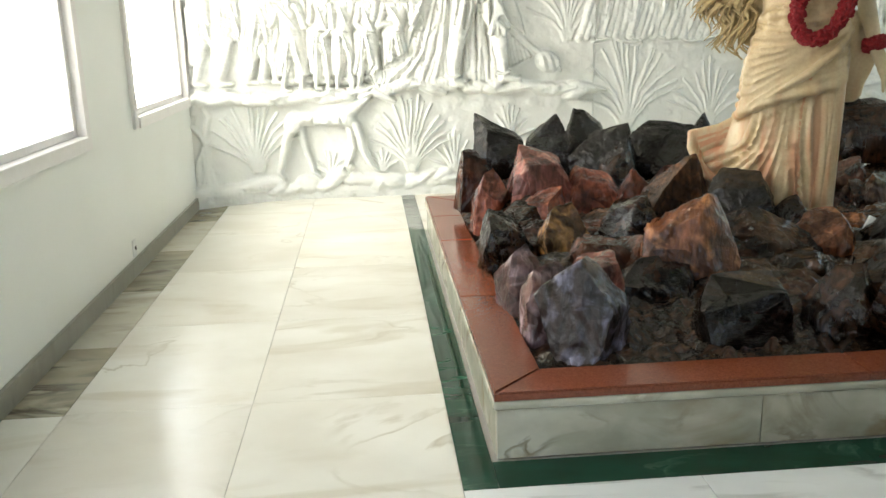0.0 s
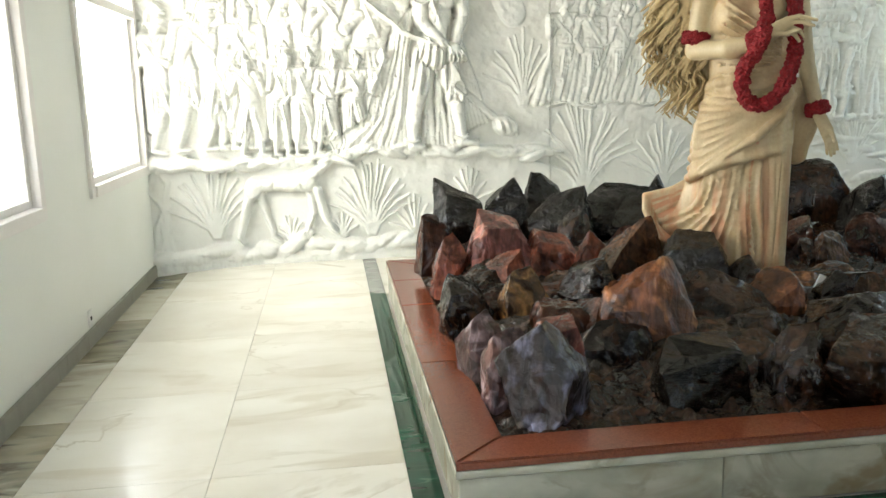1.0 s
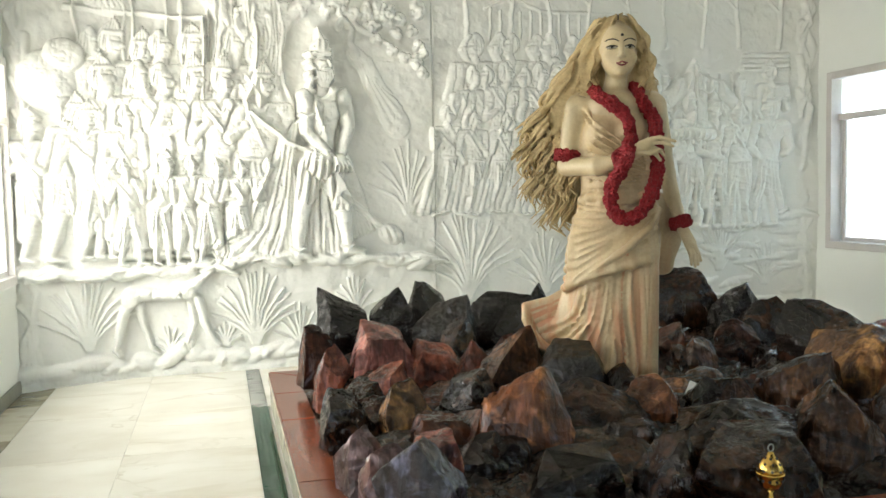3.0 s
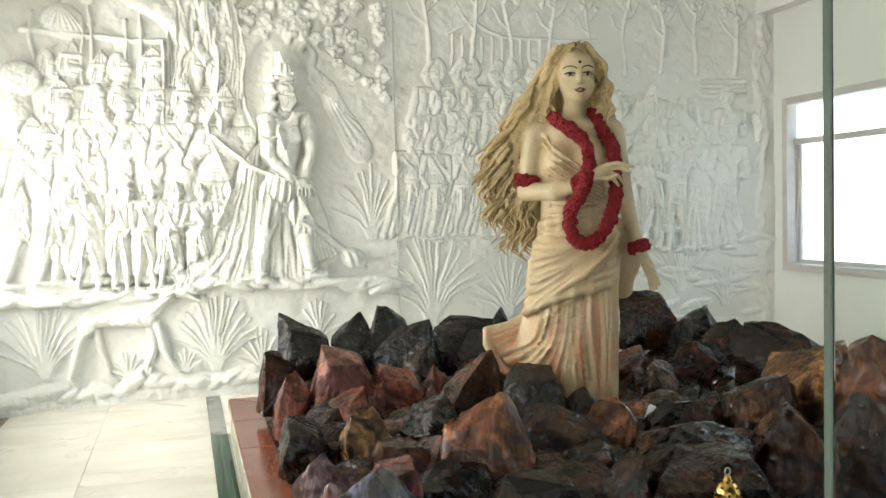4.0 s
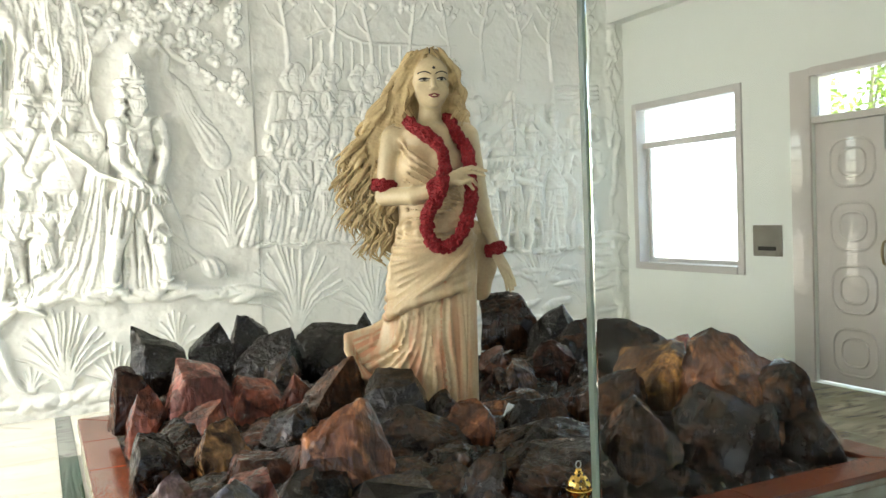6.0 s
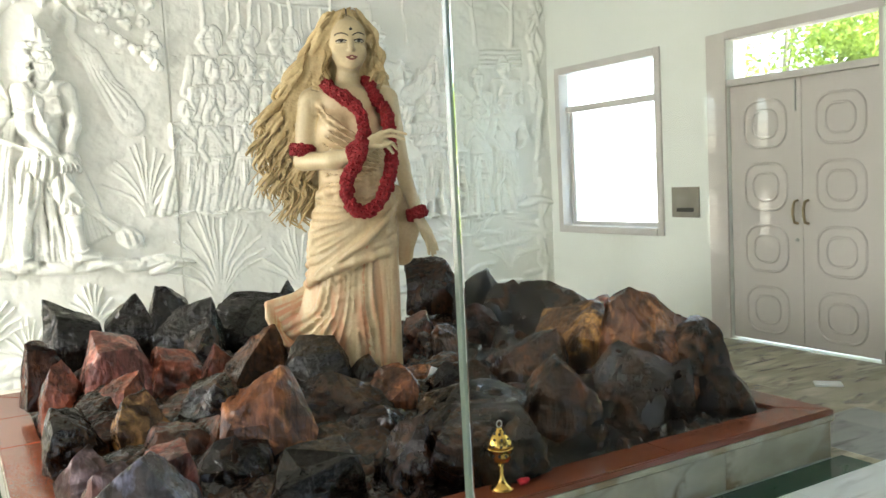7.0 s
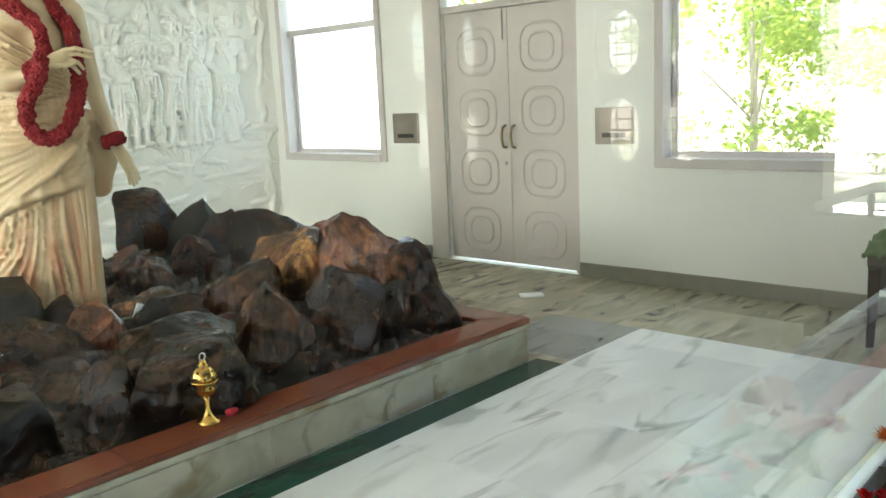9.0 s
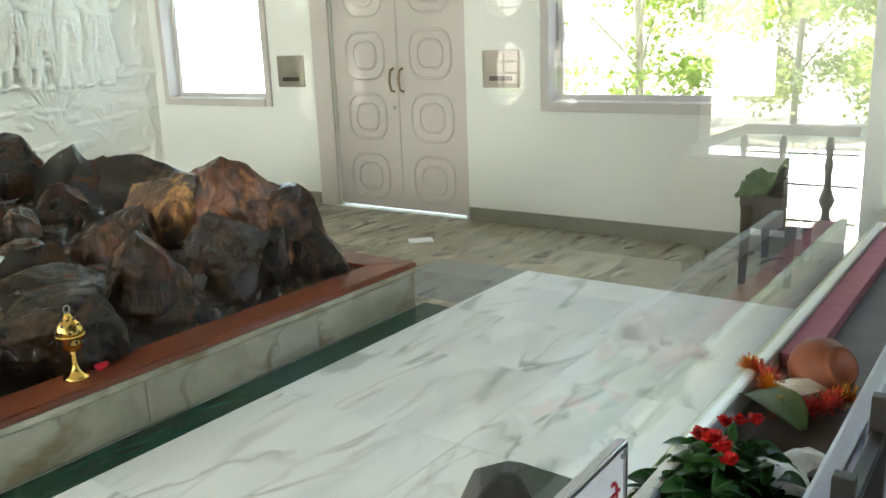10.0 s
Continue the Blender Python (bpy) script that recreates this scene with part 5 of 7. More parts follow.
rock(2.08, 2.86, 0.24, 0.55, 0.46, 0.37, "dark", "slab", 0.2, -28)
rock(2.78, 4.65, 0.28, 0.60, 0.19, 0.20, "maroon", "block", 0.2, -29)
rock(2.75, 4.25, 0.25, 0.57, 0.19, 0.20, "brown", "block", -0.3, -19)
rock(3.14, 4.45, 0.20, 0.63, 0.31, 0.25, "maroon", "wedge", 0.1, -23)
rock(3.48, 4.55, 0.20, 0.55, 0.25, 0.20, "dark", "block", 0.2, -47)
rock(2.66, 4.30, 0.24, 0.53, 0.15, 0.20, "brown", "block", 0.0, 0)
rock(1.99, 2.64, 0.20, 0.53, 0.47, 0.38, "dark", "block", 0.1, -24)
rock(2.61, 2.66, 0.20, 0.34, 0.32, 0.26, "dark", "dome", 0.1, -39)
rock(1.66, 2.72, 0.21, 0.52, 0.24, 0.20, "dark", "wedge", 0.2, -41)
rock(3.18, 2.70, 0.20, 0.51, 0.15, 0.20, "dark", "block", 0.0, -45)
rock(2.29, 3.75, 0.30, 0.46, 0.17, 0.20, "orange", "slab", 0.0, -29)

# low dark boulders packed between the others
fill_rng = random.Random(21)
for gx in np.arange(0.72, 3.45, 0.36):
    for gy in np.arange(3.1, 5.4, 0.38):
        px, py = gx + fill_rng.uniform(-0.1, 0.1), gy + fill_rng.uniform(-0.1, 0.1)
        if abs(px - 2.0) < 0.3 and 3.6 < py < 4.3:
            continue
        sz = fill_rng.uniform(0.24, 0.34)
        rock(px, py, 0.24, 0.40 + fill_rng.uniform(0, 0.08) + 0.05 * (py > 4.2), sz, sz * 0.8, fill_rng.choice(("dark", "dark", "dark", "maroon", "brown")), fill_rng.choice(("block", "wedge", "dome")), 0.2, fill_rng.uniform(-60, 60))

# ---- statue ----
SX, SY = 2.05, 3.95
SM = Matrix(((0.903, 0.429, 0, SX), (-0.429, 0.903, 0, SY), (0, 0, 1, 0), (0, 0, 0, 1)))
SKIN, CLOTH, HAIR, PEACH = 0, 1, 2, 6


def smooth_line(pts, n=6):
    out = []
    P = [Vector(p) for p in pts]
    for i in range(len(P) - 1):
        a, b, c, d = P[max(i - 1, 0)], P[i], P[i + 1], P[min(i + 2, len(P) - 1)]
        for j in range(n):
            t = j / n
            out.append(0.5 * ((2 * b) + (c - a) * t + (2 * a - 5 * b + 4 * c - d) * t * t + (3 * b - a - 3 * c + d) * t ** 3))
    out.append(P[-1])
    return out


class Clay:
    """A distance field on a grid, into which rounded forms are blended, and the skin drawn over it."""

    def __init__(self, lo, hi, step):
        self.lo, self.step = np.array(lo), step
        self.n = [int(math.ceil((b - a) / step)) + 1 for a, b in zip(lo, hi)]
        self.D = np.full(self.n, 0.2, np.float32)
        self.L = np.zeros(self.n, np.int8)
        self.ax = [lo[i] + step * np.arange(self.n[i]) for i in range(3)]

    def _box(self, lo, hi, pad):
        out = []
        for i in range(3):
            a, b = np.searchsorted(self.ax[i], (lo[i] - pad, hi[i] + pad))
            out.append(slice(int(a), int(max(b, a + 1))))
        return tuple(out)

    def _put(self, s, d, k, label):
        old = self.D[s]
        h = np.clip(0.5 + 0.5 * (old - d) / k, 0, 1)
        self.L[s] = np.where(d < old, label, self.L[s])
        self.D[s] = old * (1 - h) + d * h - k * h * (1 - h)

    def cap(self, p0, p1, r0, r1, label, k=0.02, flat=1.0):
        p0, p1 = np.array(p0, float), np.array(p1, float)
        r = max(r0, r1)
        s = self._box(np.minimum(p0, p1), np.maximum(p0, p1), r + k + 0.02)
        x, y, z = self.ax[0][s[0]][:, None, None], self.ax[1][s[1]][None, :, None], self.ax[2][s[2]][None, None, :]
        d = p1 - p0
        q = np.clip(((x - p0[0]) * d[0] + (y - p0[1]) * d[1] + (z - p0[2]) * d[2]) / (d @ d + 1e-9), 0, 1)
        dist = np.sqrt((x - p0[0] - q * d[0]) ** 2 + ((y - p0[1] - q * d[1]) / flat) ** 2 + (z - p0[2] - q * d[2]) ** 2) - (r0 + (r1 - r0) * q)
        self._put(s, dist.astype(np.float32), k, label)

    def oval(self, c, r, label, k=0.02, turn=0.0, carve=False):
        c, r = np.array(c, float), np.array(r, float)
        m = r.max()
        s = self._box(c - m, c + m, k + 0.03)
        x, y, z = self.ax[0][s[0]][:, None, None] - c[0], self.ax[1][s[1]][None, :, None] - c[1], self.ax[2][s[2]][None, None, :] - c[2]
        ca, sa = math.cos(turn), math.sin(turn)
        x, z = x * ca + z * sa, -x * sa + z * ca
        q = np.sqrt((x / r[0]) ** 2 + (y / r[1]) ** 2 + (z / r[2]) ** 2)
        dist = ((q - 1) * r.min()).astype(np.float32)
        if carve:
            self.D[s] = np.maximum(self.D[s], -dist)
        else:
            self._put(s, dist, k, label)

    def run(self, pts, r, label, k=0.01, flat=1.0):
        n = len(pts) - 1
        for i in range(n):
            ra, rb = (r[0] + (r[1] - r[0]) * i / n, r[0] + (r[1] - r[0]) * (i + 1) / n) if not callable(r) else (r(i / n), r((i + 1) / n))
            self.cap(pts[i], pts[i + 1], ra, rb, label, k, flat)

    def groove(self, pts, r, k=0.006):
        """Cuts a soft channel along a line."""
        for p0, p1 in zip(pts, pts[1:]):
            p0, p1 = np.array(p0, float), np.array(p1, float)
            s = self._box(np.minimum(p0, p1), np.maximum(p0, p1), r + k + 0.008)
            x, y, z = self.ax[0][s[0]][:, None, None], self.ax[1][s[1]][None, :, None], self.ax[2][s[2]][None, None, :]
            d = p1 - p0
            q = np.clip(((x - p0[0]) * d[0] + (y - p0[1]) * d[1] + (z - p0[2]) * d[2]) / (d @ d + 1e-9), 0, 1)
            dist = (r - np.sqrt((x - p0[0] - q * d[0]) ** 2 + (y - p0[1] - q * d[1]) ** 2 + (z - p0[2] - q * d[2]) ** 2)).astype(np.float32)
            h = np.clip(0.5 + 0.5 * (dist - self.D[s]) / k, 0, 1)
            self.D[s] = self.D[s] * (1 - h) + dist * h + k * h * (1 - h)

    def lay(self, pts, lift=0.0, n=5):
        """Drops a line given in (x, z) onto the front of the form."""
        line = smooth_line([(x, 0, z) for x, z in pts], n)
        out, last = [], None
        for p in line:
            y = self.front(p.x, p.z)
            if y == 0.0:
                y = last if last is not None else 0.0
            last = y
            out.append((p.x, y + lift, p.z))
        ys = [q[1] for q in out]
        return [(q[0], sum(ys[max(0, i - 2):i + 3]) / len(ys[max(0, i - 2):i + 3]), q[2]) for i, q in enumerate(out)]

    def front(self, x, z):
        """Depth of the first surface met from the front at (x, z)."""
        i, k = int(round((x - self.lo[0]) / self.step)), int(round((z - self.lo[2]) / self.step))
        col = self.D[i, :, k]
        j = int(np.argmax(col < 0))
        if col[j] >= 0 or j == 0:
            return 0.0
        f = col[j - 1] / (col[j - 1] - col[j])
        return float(self.ax[1][j - 1] + f * self.step)

    def skin(self):
        D, (nx, ny, nz) = self.D, self.n
        inside = D < 0
        cnt = np.zeros((nx - 1, ny - 1, nz - 1), np.int8)
        for a in (0, 1):
            for b in (0, 1):
                for c in (0, 1):
                    cnt += inside[a:nx - 1 + a, b:ny - 1 + b, c:nz - 1 + c]
        cells = np.argwhere((cnt > 0) & (cnt < 8))
        index = np.full((nx - 1, ny - 1, nz - 1), -1, np.int32)
        index[tuple(cells.T)] = np.arange(len(cells))
        corner = np.array([(a, b, c) for a in (0, 1) for b in (0, 1) for c in (0, 1)])
        vals = np.stack([D[tuple((cells + c).T)] for c in corner], 1)
        total, hits = np.zeros((len(cells), 3)), np.zeros(len(cells))
        for i in range(8):
            for j in range(i + 1, 8):
                if np.abs(corner[i] - corner[j]).sum() != 1:
                    continue
                m = (vals[:, i] < 0) != (vals[:, j] < 0)
                f = vals[m, i] / (vals[m, i] - vals[m, j])
                total[m] += corner[i] + f[:, None] * (corner[j] - corner[i])
                hits[m] += 1
        co = self.lo + self.step * (cells + total / hits[:, None])
        lab = self.L[tuple(cells.T)]
        quads, qlab = [], []
        for ax in range(3):
            o1, o2 = [np.eye(3, dtype=int)[(ax + i) % 3] for i in (1, 2)]
            a = inside[tuple(slice(1, n - 1) if i != ax else slice(0, n - 1) for i, n in enumerate((nx, ny, nz)))]
            b = inside[tuple(slice(1, n - 1) if i != ax else slice(1, n) for i, n in enumerate((nx, ny, nz)))]
            e = np.argwhere(a != b)
            off = np.array([1, 1, 1])
            off[ax] = 0
            p = e + off
            flip = a[tuple(e.T)]
            c = [index[tuple((p - u * o1 - v * o2).T)] for u, v in ((0, 0), (1, 0), (1, 1), (0, 1))]
            q = np.stack(c, 1)
            q[~flip] = q[~flip][:, ::-1]
            quads.append(q)
        quads = np.concatenate(quads)
        quads = quads[(quads >= 0).all(1)]
        qlab = lab[quads[:, 0]]
        # one light smoothing pass
        acc, num = np.zeros_like(co), np.zeros(len(co))
        for i in range(4):
            a, b = quads[:, i], quads[:, (i + 1) % 4]
            np.add.at(acc, a, co[b])
            np.add.at(num, a, 1)
        co = 0.55 * co + 0.45 * acc / np.maximum(num, 1)[:, None]
        return co, quads, qlab


def build_statue():
    rng = random.Random(3)
    S = Clay((-0.66, -0.42, 0.30), (0.60, 0.40, 2.46), 0.004)
    # skirt: inner mass and long folds sweeping to the hem and into the train
    S.oval((0.0, 0.02, 1.22), (0.235, 0.165, 0.23), CLOTH)
    S.cap((0.06, 0.02, 1.2), (0.09, 0.02, 0.36), 0.15, 0.10, CLOTH, 0.05)
    S.cap((-0.06, 0.03, 1.15), (-0.10, 0.05, 0.45), 0.17, 0.11, CLOTH, 0.05)
    S.cap((-0.10, 0.08, 1.0), (-0.34, 0.14, 0.58), 0.14, 0.10, CLOTH, 0.05)
    S.cap((-0.10, -0.02, 0.85), (-0.20, -0.01, 0.45), 0.12, 0.10, CLOTH, 0.05)
    S.cap((0.0, -0.04, 0.85), (-0.05, -0.05, 0.40), 0.11, 0.10, CLOTH, 0.05)
    S.cap((-0.26, 0.03, 0.56), (0.06, -0.07, 0.41), 0.085, 0.075, CLOTH, 0.04)
    # folds: sweeping to the train, then the bunched pleats between the legs
    sweep, pleats = [], []
    for i in range(9):
        u = min(1, (i + 0.6 * rng.random() - 0.3 * (i > 0)) / 8)
        top = (-0.20 + 0.23 * u ** 0.6, 0.93 + 0.20 * u ** 0.6)
        low = (-0.46 + 0.43 * u ** 0.8, 0.70 - 0.29 * u ** 0.9)
        mid = (top[0] * 0.55 + low[0] * 0.45 + 0.05 * (1 - u) + 0.012 * math.sin(i * 2.3), (top[1] + low[1]) / 2 - 0.05 * (1 - u))
        sweep.append((S.lay([top, mid, low], 0.006), 0.007 + 0.013 * rng.random() ** 1.4, i))
    for i in range(4):
        u = min(1, (i + 0.5 * rng.random()) / 3.4)
        top = (0.02 + 0.075 * u, 1.12 + 0.06 * u)
        mid = (-0.03 + 0.115 * u + 0.014 * math.sin(i * 2.1), 0.80)
        low = (-0.05 + 0.15 * u + 0.01 * math.sin(i * 4.0), 0.385)
        pleats.append((S.lay([top, ((top[0] + mid[0]) / 2 - 0.012, 0.97), mid, ((mid[0] + low[0]) / 2 + 0.016, 0.58), low], 0.0), 0.012 + 0.010 * rng.random(), i))
    for pts, w, i in sweep:
        S.run(pts, (w * 0.6, w * 1.9), CLOTH, 0.018)
    for pts, w, i in pleats:
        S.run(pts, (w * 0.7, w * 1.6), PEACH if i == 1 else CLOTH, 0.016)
    for (a, _, _), (b, _, _) in list(zip(sweep, sweep[1:])) + list(zip(pleats, pleats[1:])):
        line = [((p[0] + q[0]) / 2, (p[1] + q[1]) / 2 - 0.014, (p[2] + q[2]) / 2) for p, q in zip(a, b)]
        S.groove(line[2:], 0.011, 0.018)
    S.cap((0.145, -0.03, 1.15), (0.150, -0.03, 0.40), 0.088, 0.072, CLOTH, 0.012)
    for xa, xb, xc in ((0.15, 0.165, 0.18), (0.19, 0.175, 0.155), (0.115, 0.13, 0.115)):
        S.groove(S.lay([(xa, 1.12), (xb, 0.8), (xc, 0.42)], -0.002), 0.005)
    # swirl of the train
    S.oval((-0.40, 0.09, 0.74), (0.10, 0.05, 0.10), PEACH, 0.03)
    for i in range(7):
        u = i / 6
        pts = [(-0.20 - 0.05 * u, 0.10, 0.95 - 0.1 * u), (-0.36, 0.08 - 0.02 * u, 0.86 - 0.07 * u), (-0.47 - 0.03 * (1 - u), 0.05, 0.83 - 0.09 * u), (-0.50 + 0.06 * u, 0.02, 0.76 - 0.11 * u), (-0.44 + 0.1 * u, 0.0, 0.62 - 0.04 * u)]
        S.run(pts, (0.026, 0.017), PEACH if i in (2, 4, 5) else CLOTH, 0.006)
    # hip drape: rolls running down from the far hip
    for i in range(11):
        u = i / 10
        z0, z1 = 1.45 - 0.24 * u, 1.50 - 0.34 * u
        pts = []
        for q in np.linspace(0, 1, 9):
            a = math.pi * (1.02 + 0.96 * q)
            rx = 0.190 + 0.035 * min(1, 2 * u) + 0.045 * u * (1 - q) + 0.012 * math.sin(q * 3.1)
            pts.append((0.005 + rx * math.cos(a) - 0.012 * u, 0.02 + (0.155 + 0.02 * u) * math.sin(a), z0 - (0.05 + 0.22 * u) * (1 - q) + (z1 - z0) * q + 0.07 * q * q * (1 - u) + 0.008 * math.sin(q * 9 + i)))
        w = (0.005 if i % 2 else 0.012) + 0.010 * rng.random()
        S.run(pts, (w * 1.2, w * 0.8), CLOTH, 0.024)
    S.run([(-0.265, -0.02, 0.99), (-0.13, -0.14, 1.05), (0.05, -0.18, 1.16), (0.17, -0.14, 1.27), (0.225, -0.03, 1.36)], (0.020, 0.022), CLOTH, 0.008)
    wraps = []
    for i in range(10):
        u = i / 9
        wraps.append(S.lay([(0.19 + 0.01 * (i % 2), 1.44 - 0.09 * u), (0.10, 1.40 - 0.15 * u), (-0.04, 1.37 - 0.24 * u), (-0.16, 1.38 - 0.34 * u), (-0.225, 1.40 - 0.42 * u)], -0.001))
    # torso under the cloth
    S.cap((0.005, 0.02, 1.40), (0.0, 0.02, 1.62), 0.165, 0.150, CLOTH, 0.05, 0.8)
    S.oval((0.0, 0.015, 1.76), (0.185, 0.125, 0.20), CLOTH, 0.05)
    S.cap((0.105, 0.03, 1.36), (0.125, 0.03, 1.72), 0.085, 0.085, CLOTH, 0.04)
    S.cap((-0.09, 0.03, 1.36), (-0.11, 0.03, 1.72), 0.085, 0.085, CLOTH, 0.04)
    S.oval((-0.075, -0.075, 1.775), (0.082, 0.075, 0.082), CLOTH, 0.04)
    S.oval((0.090, -0.075, 1.775), (0.082, 0.075, 0.082), CLOTH, 0.04)
    for i in range(9):
        u = i / 8
        pts = [(-0.165 + 0.02 * u, -0.03, 1.93 - 0.46 * u), (-0.10 + 0.02 * u, -0.135 - 0.03 * math.sin(u * 3), 1.83 - 0.35 * u), (0.02, -0.15, 1.74 - 0.27 * u), (0.12, -0.12, 1.68 - 0.20 * u), (0.175, -0.04, 1.64 - 0.16 * u)]
        S.run(smooth_line(pts, 3), lambda s: 0.001 + 0.0035 * math.sin(math.pi * s), CLOTH, 0.016)
    for i, line in enumerate(wraps):
        S.groove(line, 0.008 + 0.003 * (i % 3), 0.014)
    # shawl end hanging behind the lowered arm
    S.oval((0.27, 0.10, 1.22), (0.095, 0.05, 0.22), CLOTH, 0.03, -0.25)
    S.cap((0.22, 0.06, 1.40), (0.27, 0.10, 1.05), 0.06, 0.04, CLOTH, 0.03)
    # shoulders, neck, head
    S.cap((-0.165, 0.02, 1.94), (0.185, 0.02, 1.93), 0.068, 0.066, SKIN, 0.04)
    S.cap((0.0, 0.02, 1.94), (0.015, 0.0, 2.12), 0.070, 0.055, SKIN, 0.04)
    S.oval((0.0, -0.065, 1.92), (0.12, 0.05, 0.075), SKIN, 0.04)
    S.oval((0.015, 0.03, 2.262), (0.120, 0.122, 0.138), HAIR, 0.008)
    S.oval((0.036, -0.130, 2.225), (0.078, 0.095, 0.112), SKIN, 0.01, carve=True)
    S.oval((0.020, -0.02, 2.222), (0.096, 0.118, 0.145), SKIN, 0.02)
    S.oval((0.030, -0.065, 2.147), (0.074, 0.070, 0.070), SKIN, 0.03)
    S.oval((0.037, -0.105, 2.097), (0.030, 0.026, 0.024), SKIN, 0.02)
    S.oval((0.034, -0.075, 2.267), (0.080, 0.060, 0.06), SKIN, 0.03)
    S.oval((-0.022, -0.095, 2.167), (0.034, 0.03, 0.034), SKIN, 0.02)
    S.oval((0.088, -0.090, 2.167), (0.030, 0.03, 0.034), SKIN, 0.02)
    S.oval((-0.008, -0.140, 2.220), (0.030, 0.018, 0.014), SKIN, 0.01, carve=True)
    S.oval((0.078, -0.138, 2.220), (0.028, 0.018, 0.014), SKIN, 0.01, carve=True)
    S.oval((-0.008, -0.110, 2.218), (0.026, 0.017, 0.015), SKIN, 0.006)
    S.oval((0.078, -0.108, 2.218), (0.024, 0.017, 0.015), SKIN, 0.006)
    S.cap((0.037, -0.125, 2.244), (0.040, -0.152, 2.179), 0.010, 0.014, SKIN, 0.010)
    S.oval((0.040, -0.143, 2.172), (0.021, 0.014, 0.010), SKIN, 0.008)
    S.oval((0.039, -0.135, 2.135), (0.027, 0.012, 0.0075), SKIN, 0.006)
    S.oval((0.039, -0.132, 2.122), (0.022, 0.012, 0.008), SKIN, 0.006)
    # bent arm, hand and fingers
    S.cap((-0.205, 0.01, 1.925), (-0.255, 0.0, 1.62), 0.068, 0.050, SKIN, 0.03)
    S.cap((-0.255, -0.01, 1.605), (-0.09, -0.16, 1.60), 0.052, 0.047, SKIN, 0.02)
    S.cap((-0.09, -0.16, 1.60), (0.06, -0.245, 1.635), 0.046, 0.030, SKIN, 0.02)
    S.cap((0.06, -0.245, 1.635), (0.135, -0.255, 1.685), 0.032, 0.036, SKIN, 0.015, 0.6)
    S.cap((0.11, -0.26, 1.67), (0.165, -0.26, 1.71), 0.034, 0.026, SKIN, 0.012, 0.6)
    for a, b, c in (((0.17, -0.265, 1.725), (0.22, -0.275, 1.735), (0.295, -0.285, 1.712)), ((0.175, -0.255, 1.71), (0.23, -0.265, 1.71), (0.285, -0.275, 1.688)),
                    ((0.17, -0.25, 1.695), (0.225, -0.255, 1.668), (0.245, -0.26, 1.640)), ((0.16, -0.245, 1.68), (0.205, -0.25, 1.650), (0.225, -0.255, 1.62))):
        S.run([a, b, c], (0.013, 0.008), SKIN, 0.005)
    S.run([(0.12, -0.27, 1.66), (0.17, -0.295, 1.655), (0.215, -0.30, 1.672)], (0.015, 0.009), SKIN, 0.006)
    # lowered arm and hand
    S.cap((0.215, 0.02, 1.92), (0.275, 0.04, 1.56), 0.062, 0.047, SKIN, 0.03)
    S.cap((0.275, 0.04, 1.55), (0.345, 0.0, 1.29), 0.047, 0.030, SKIN, 0.02)
    S.cap((0.350, 0.0, 1.27), (0.395, -0.01, 1.18), 0.030, 0.033, SKIN, 0.012, 0.7)
    for dx, l, dy in ((0.0, 0.105, 0.0), (0.018, 0.115, 0.005), (0.032, 0.105, 0.012), (0.045, 0.085, 0.02)):
        S.run([(0.375 + dx, -0.01 + dy, 1.17), (0.395 + dx, -0.015 + dy, 1.12), (0.40 + dx * 1.1, -0.02 + dy, 1.17 - l)], (0.012, 0.008), SKIN, 0.004)
    S.run([(0.375, -0.02, 1.21), (0.415, -0.035, 1.17), (0.43, -0.04, 1.13)], (0.013, 0.009), SKIN, 0.005)
    # bare foot under the hem
    S.cap((0.13, -0.10, 0.42), (0.16, -0.20, 0.385), 0.045, 0.035, SKIN, 0.02)
    # hair: a cap parted in the middle, full waving sides and long locks behind the arm
    S.cap((-0.10, 0.06, 2.24), (-0.17, 0.11, 2.02), 0.048, 0.07, HAIR, 0.03, 0.8)
    S.cap((-0.17, 0.08, 2.05), (-0.28, 0.11, 1.78), 0.075, 0.082, HAIR, 0.05, 0.7)
    S.cap((-0.29, 0.09, 1.80), (-0.33, 0.11, 1.52), 0.082, 0.065, HAIR, 0.05, 0.6)
    S.cap((-0.33, 0.09, 1.52), (-0.35, 0.11, 1.36), 0.07, 0.03, HAIR, 0.05, 0.6)
    S.cap((-0.20, 0.12, 1.72), (-0.23, 0.12, 1.34), 0.08, 0.055, HAIR, 0.04, 0.7)
    S.cap((0.13, 0.06, 2.22), (0.17, 0.07, 2.0), 0.050, 0.065, HAIR, 0.04, 0.7)
    S.cap((0.02, 0.09, 2.20), (0.02, 0.10, 2.00), 0.11, 0.13, HAIR, 0.03, 0.5)

    def lock(start, mid, end, r, waves, amp, ph):
        pts = []
        for s in np.linspace(0, 1, 30):
            b = [(1 - s) ** 2 * start[q] + 2 * s * (1 - s) * mid[q] + s * s * end[q] for q in range(3)]
            a = ph + b[2] * waves
            w = amp * min(1, 4 * s) * (0.7 + 0.6 * s) * math.sin(a)
            pts.append((b[0] + w, b[1] - 0.6 * amp * math.cos(a), b[2] + 0.3 * w))
        S.run(pts, lambda s: r * (1.0 - 0.72 * s ** 2.5), HAIR, 0.0025)

    for i in range(150):
        q = (i % 30) / 29
        lay = i // 30 * 0.8
        st = (0.02 - 0.115 * (0.15 + 0.85 * rng.random()), -0.07 + 0.05 * lay + 0.03 * rng.random(), 2.375 - 0.10 * rng.random())
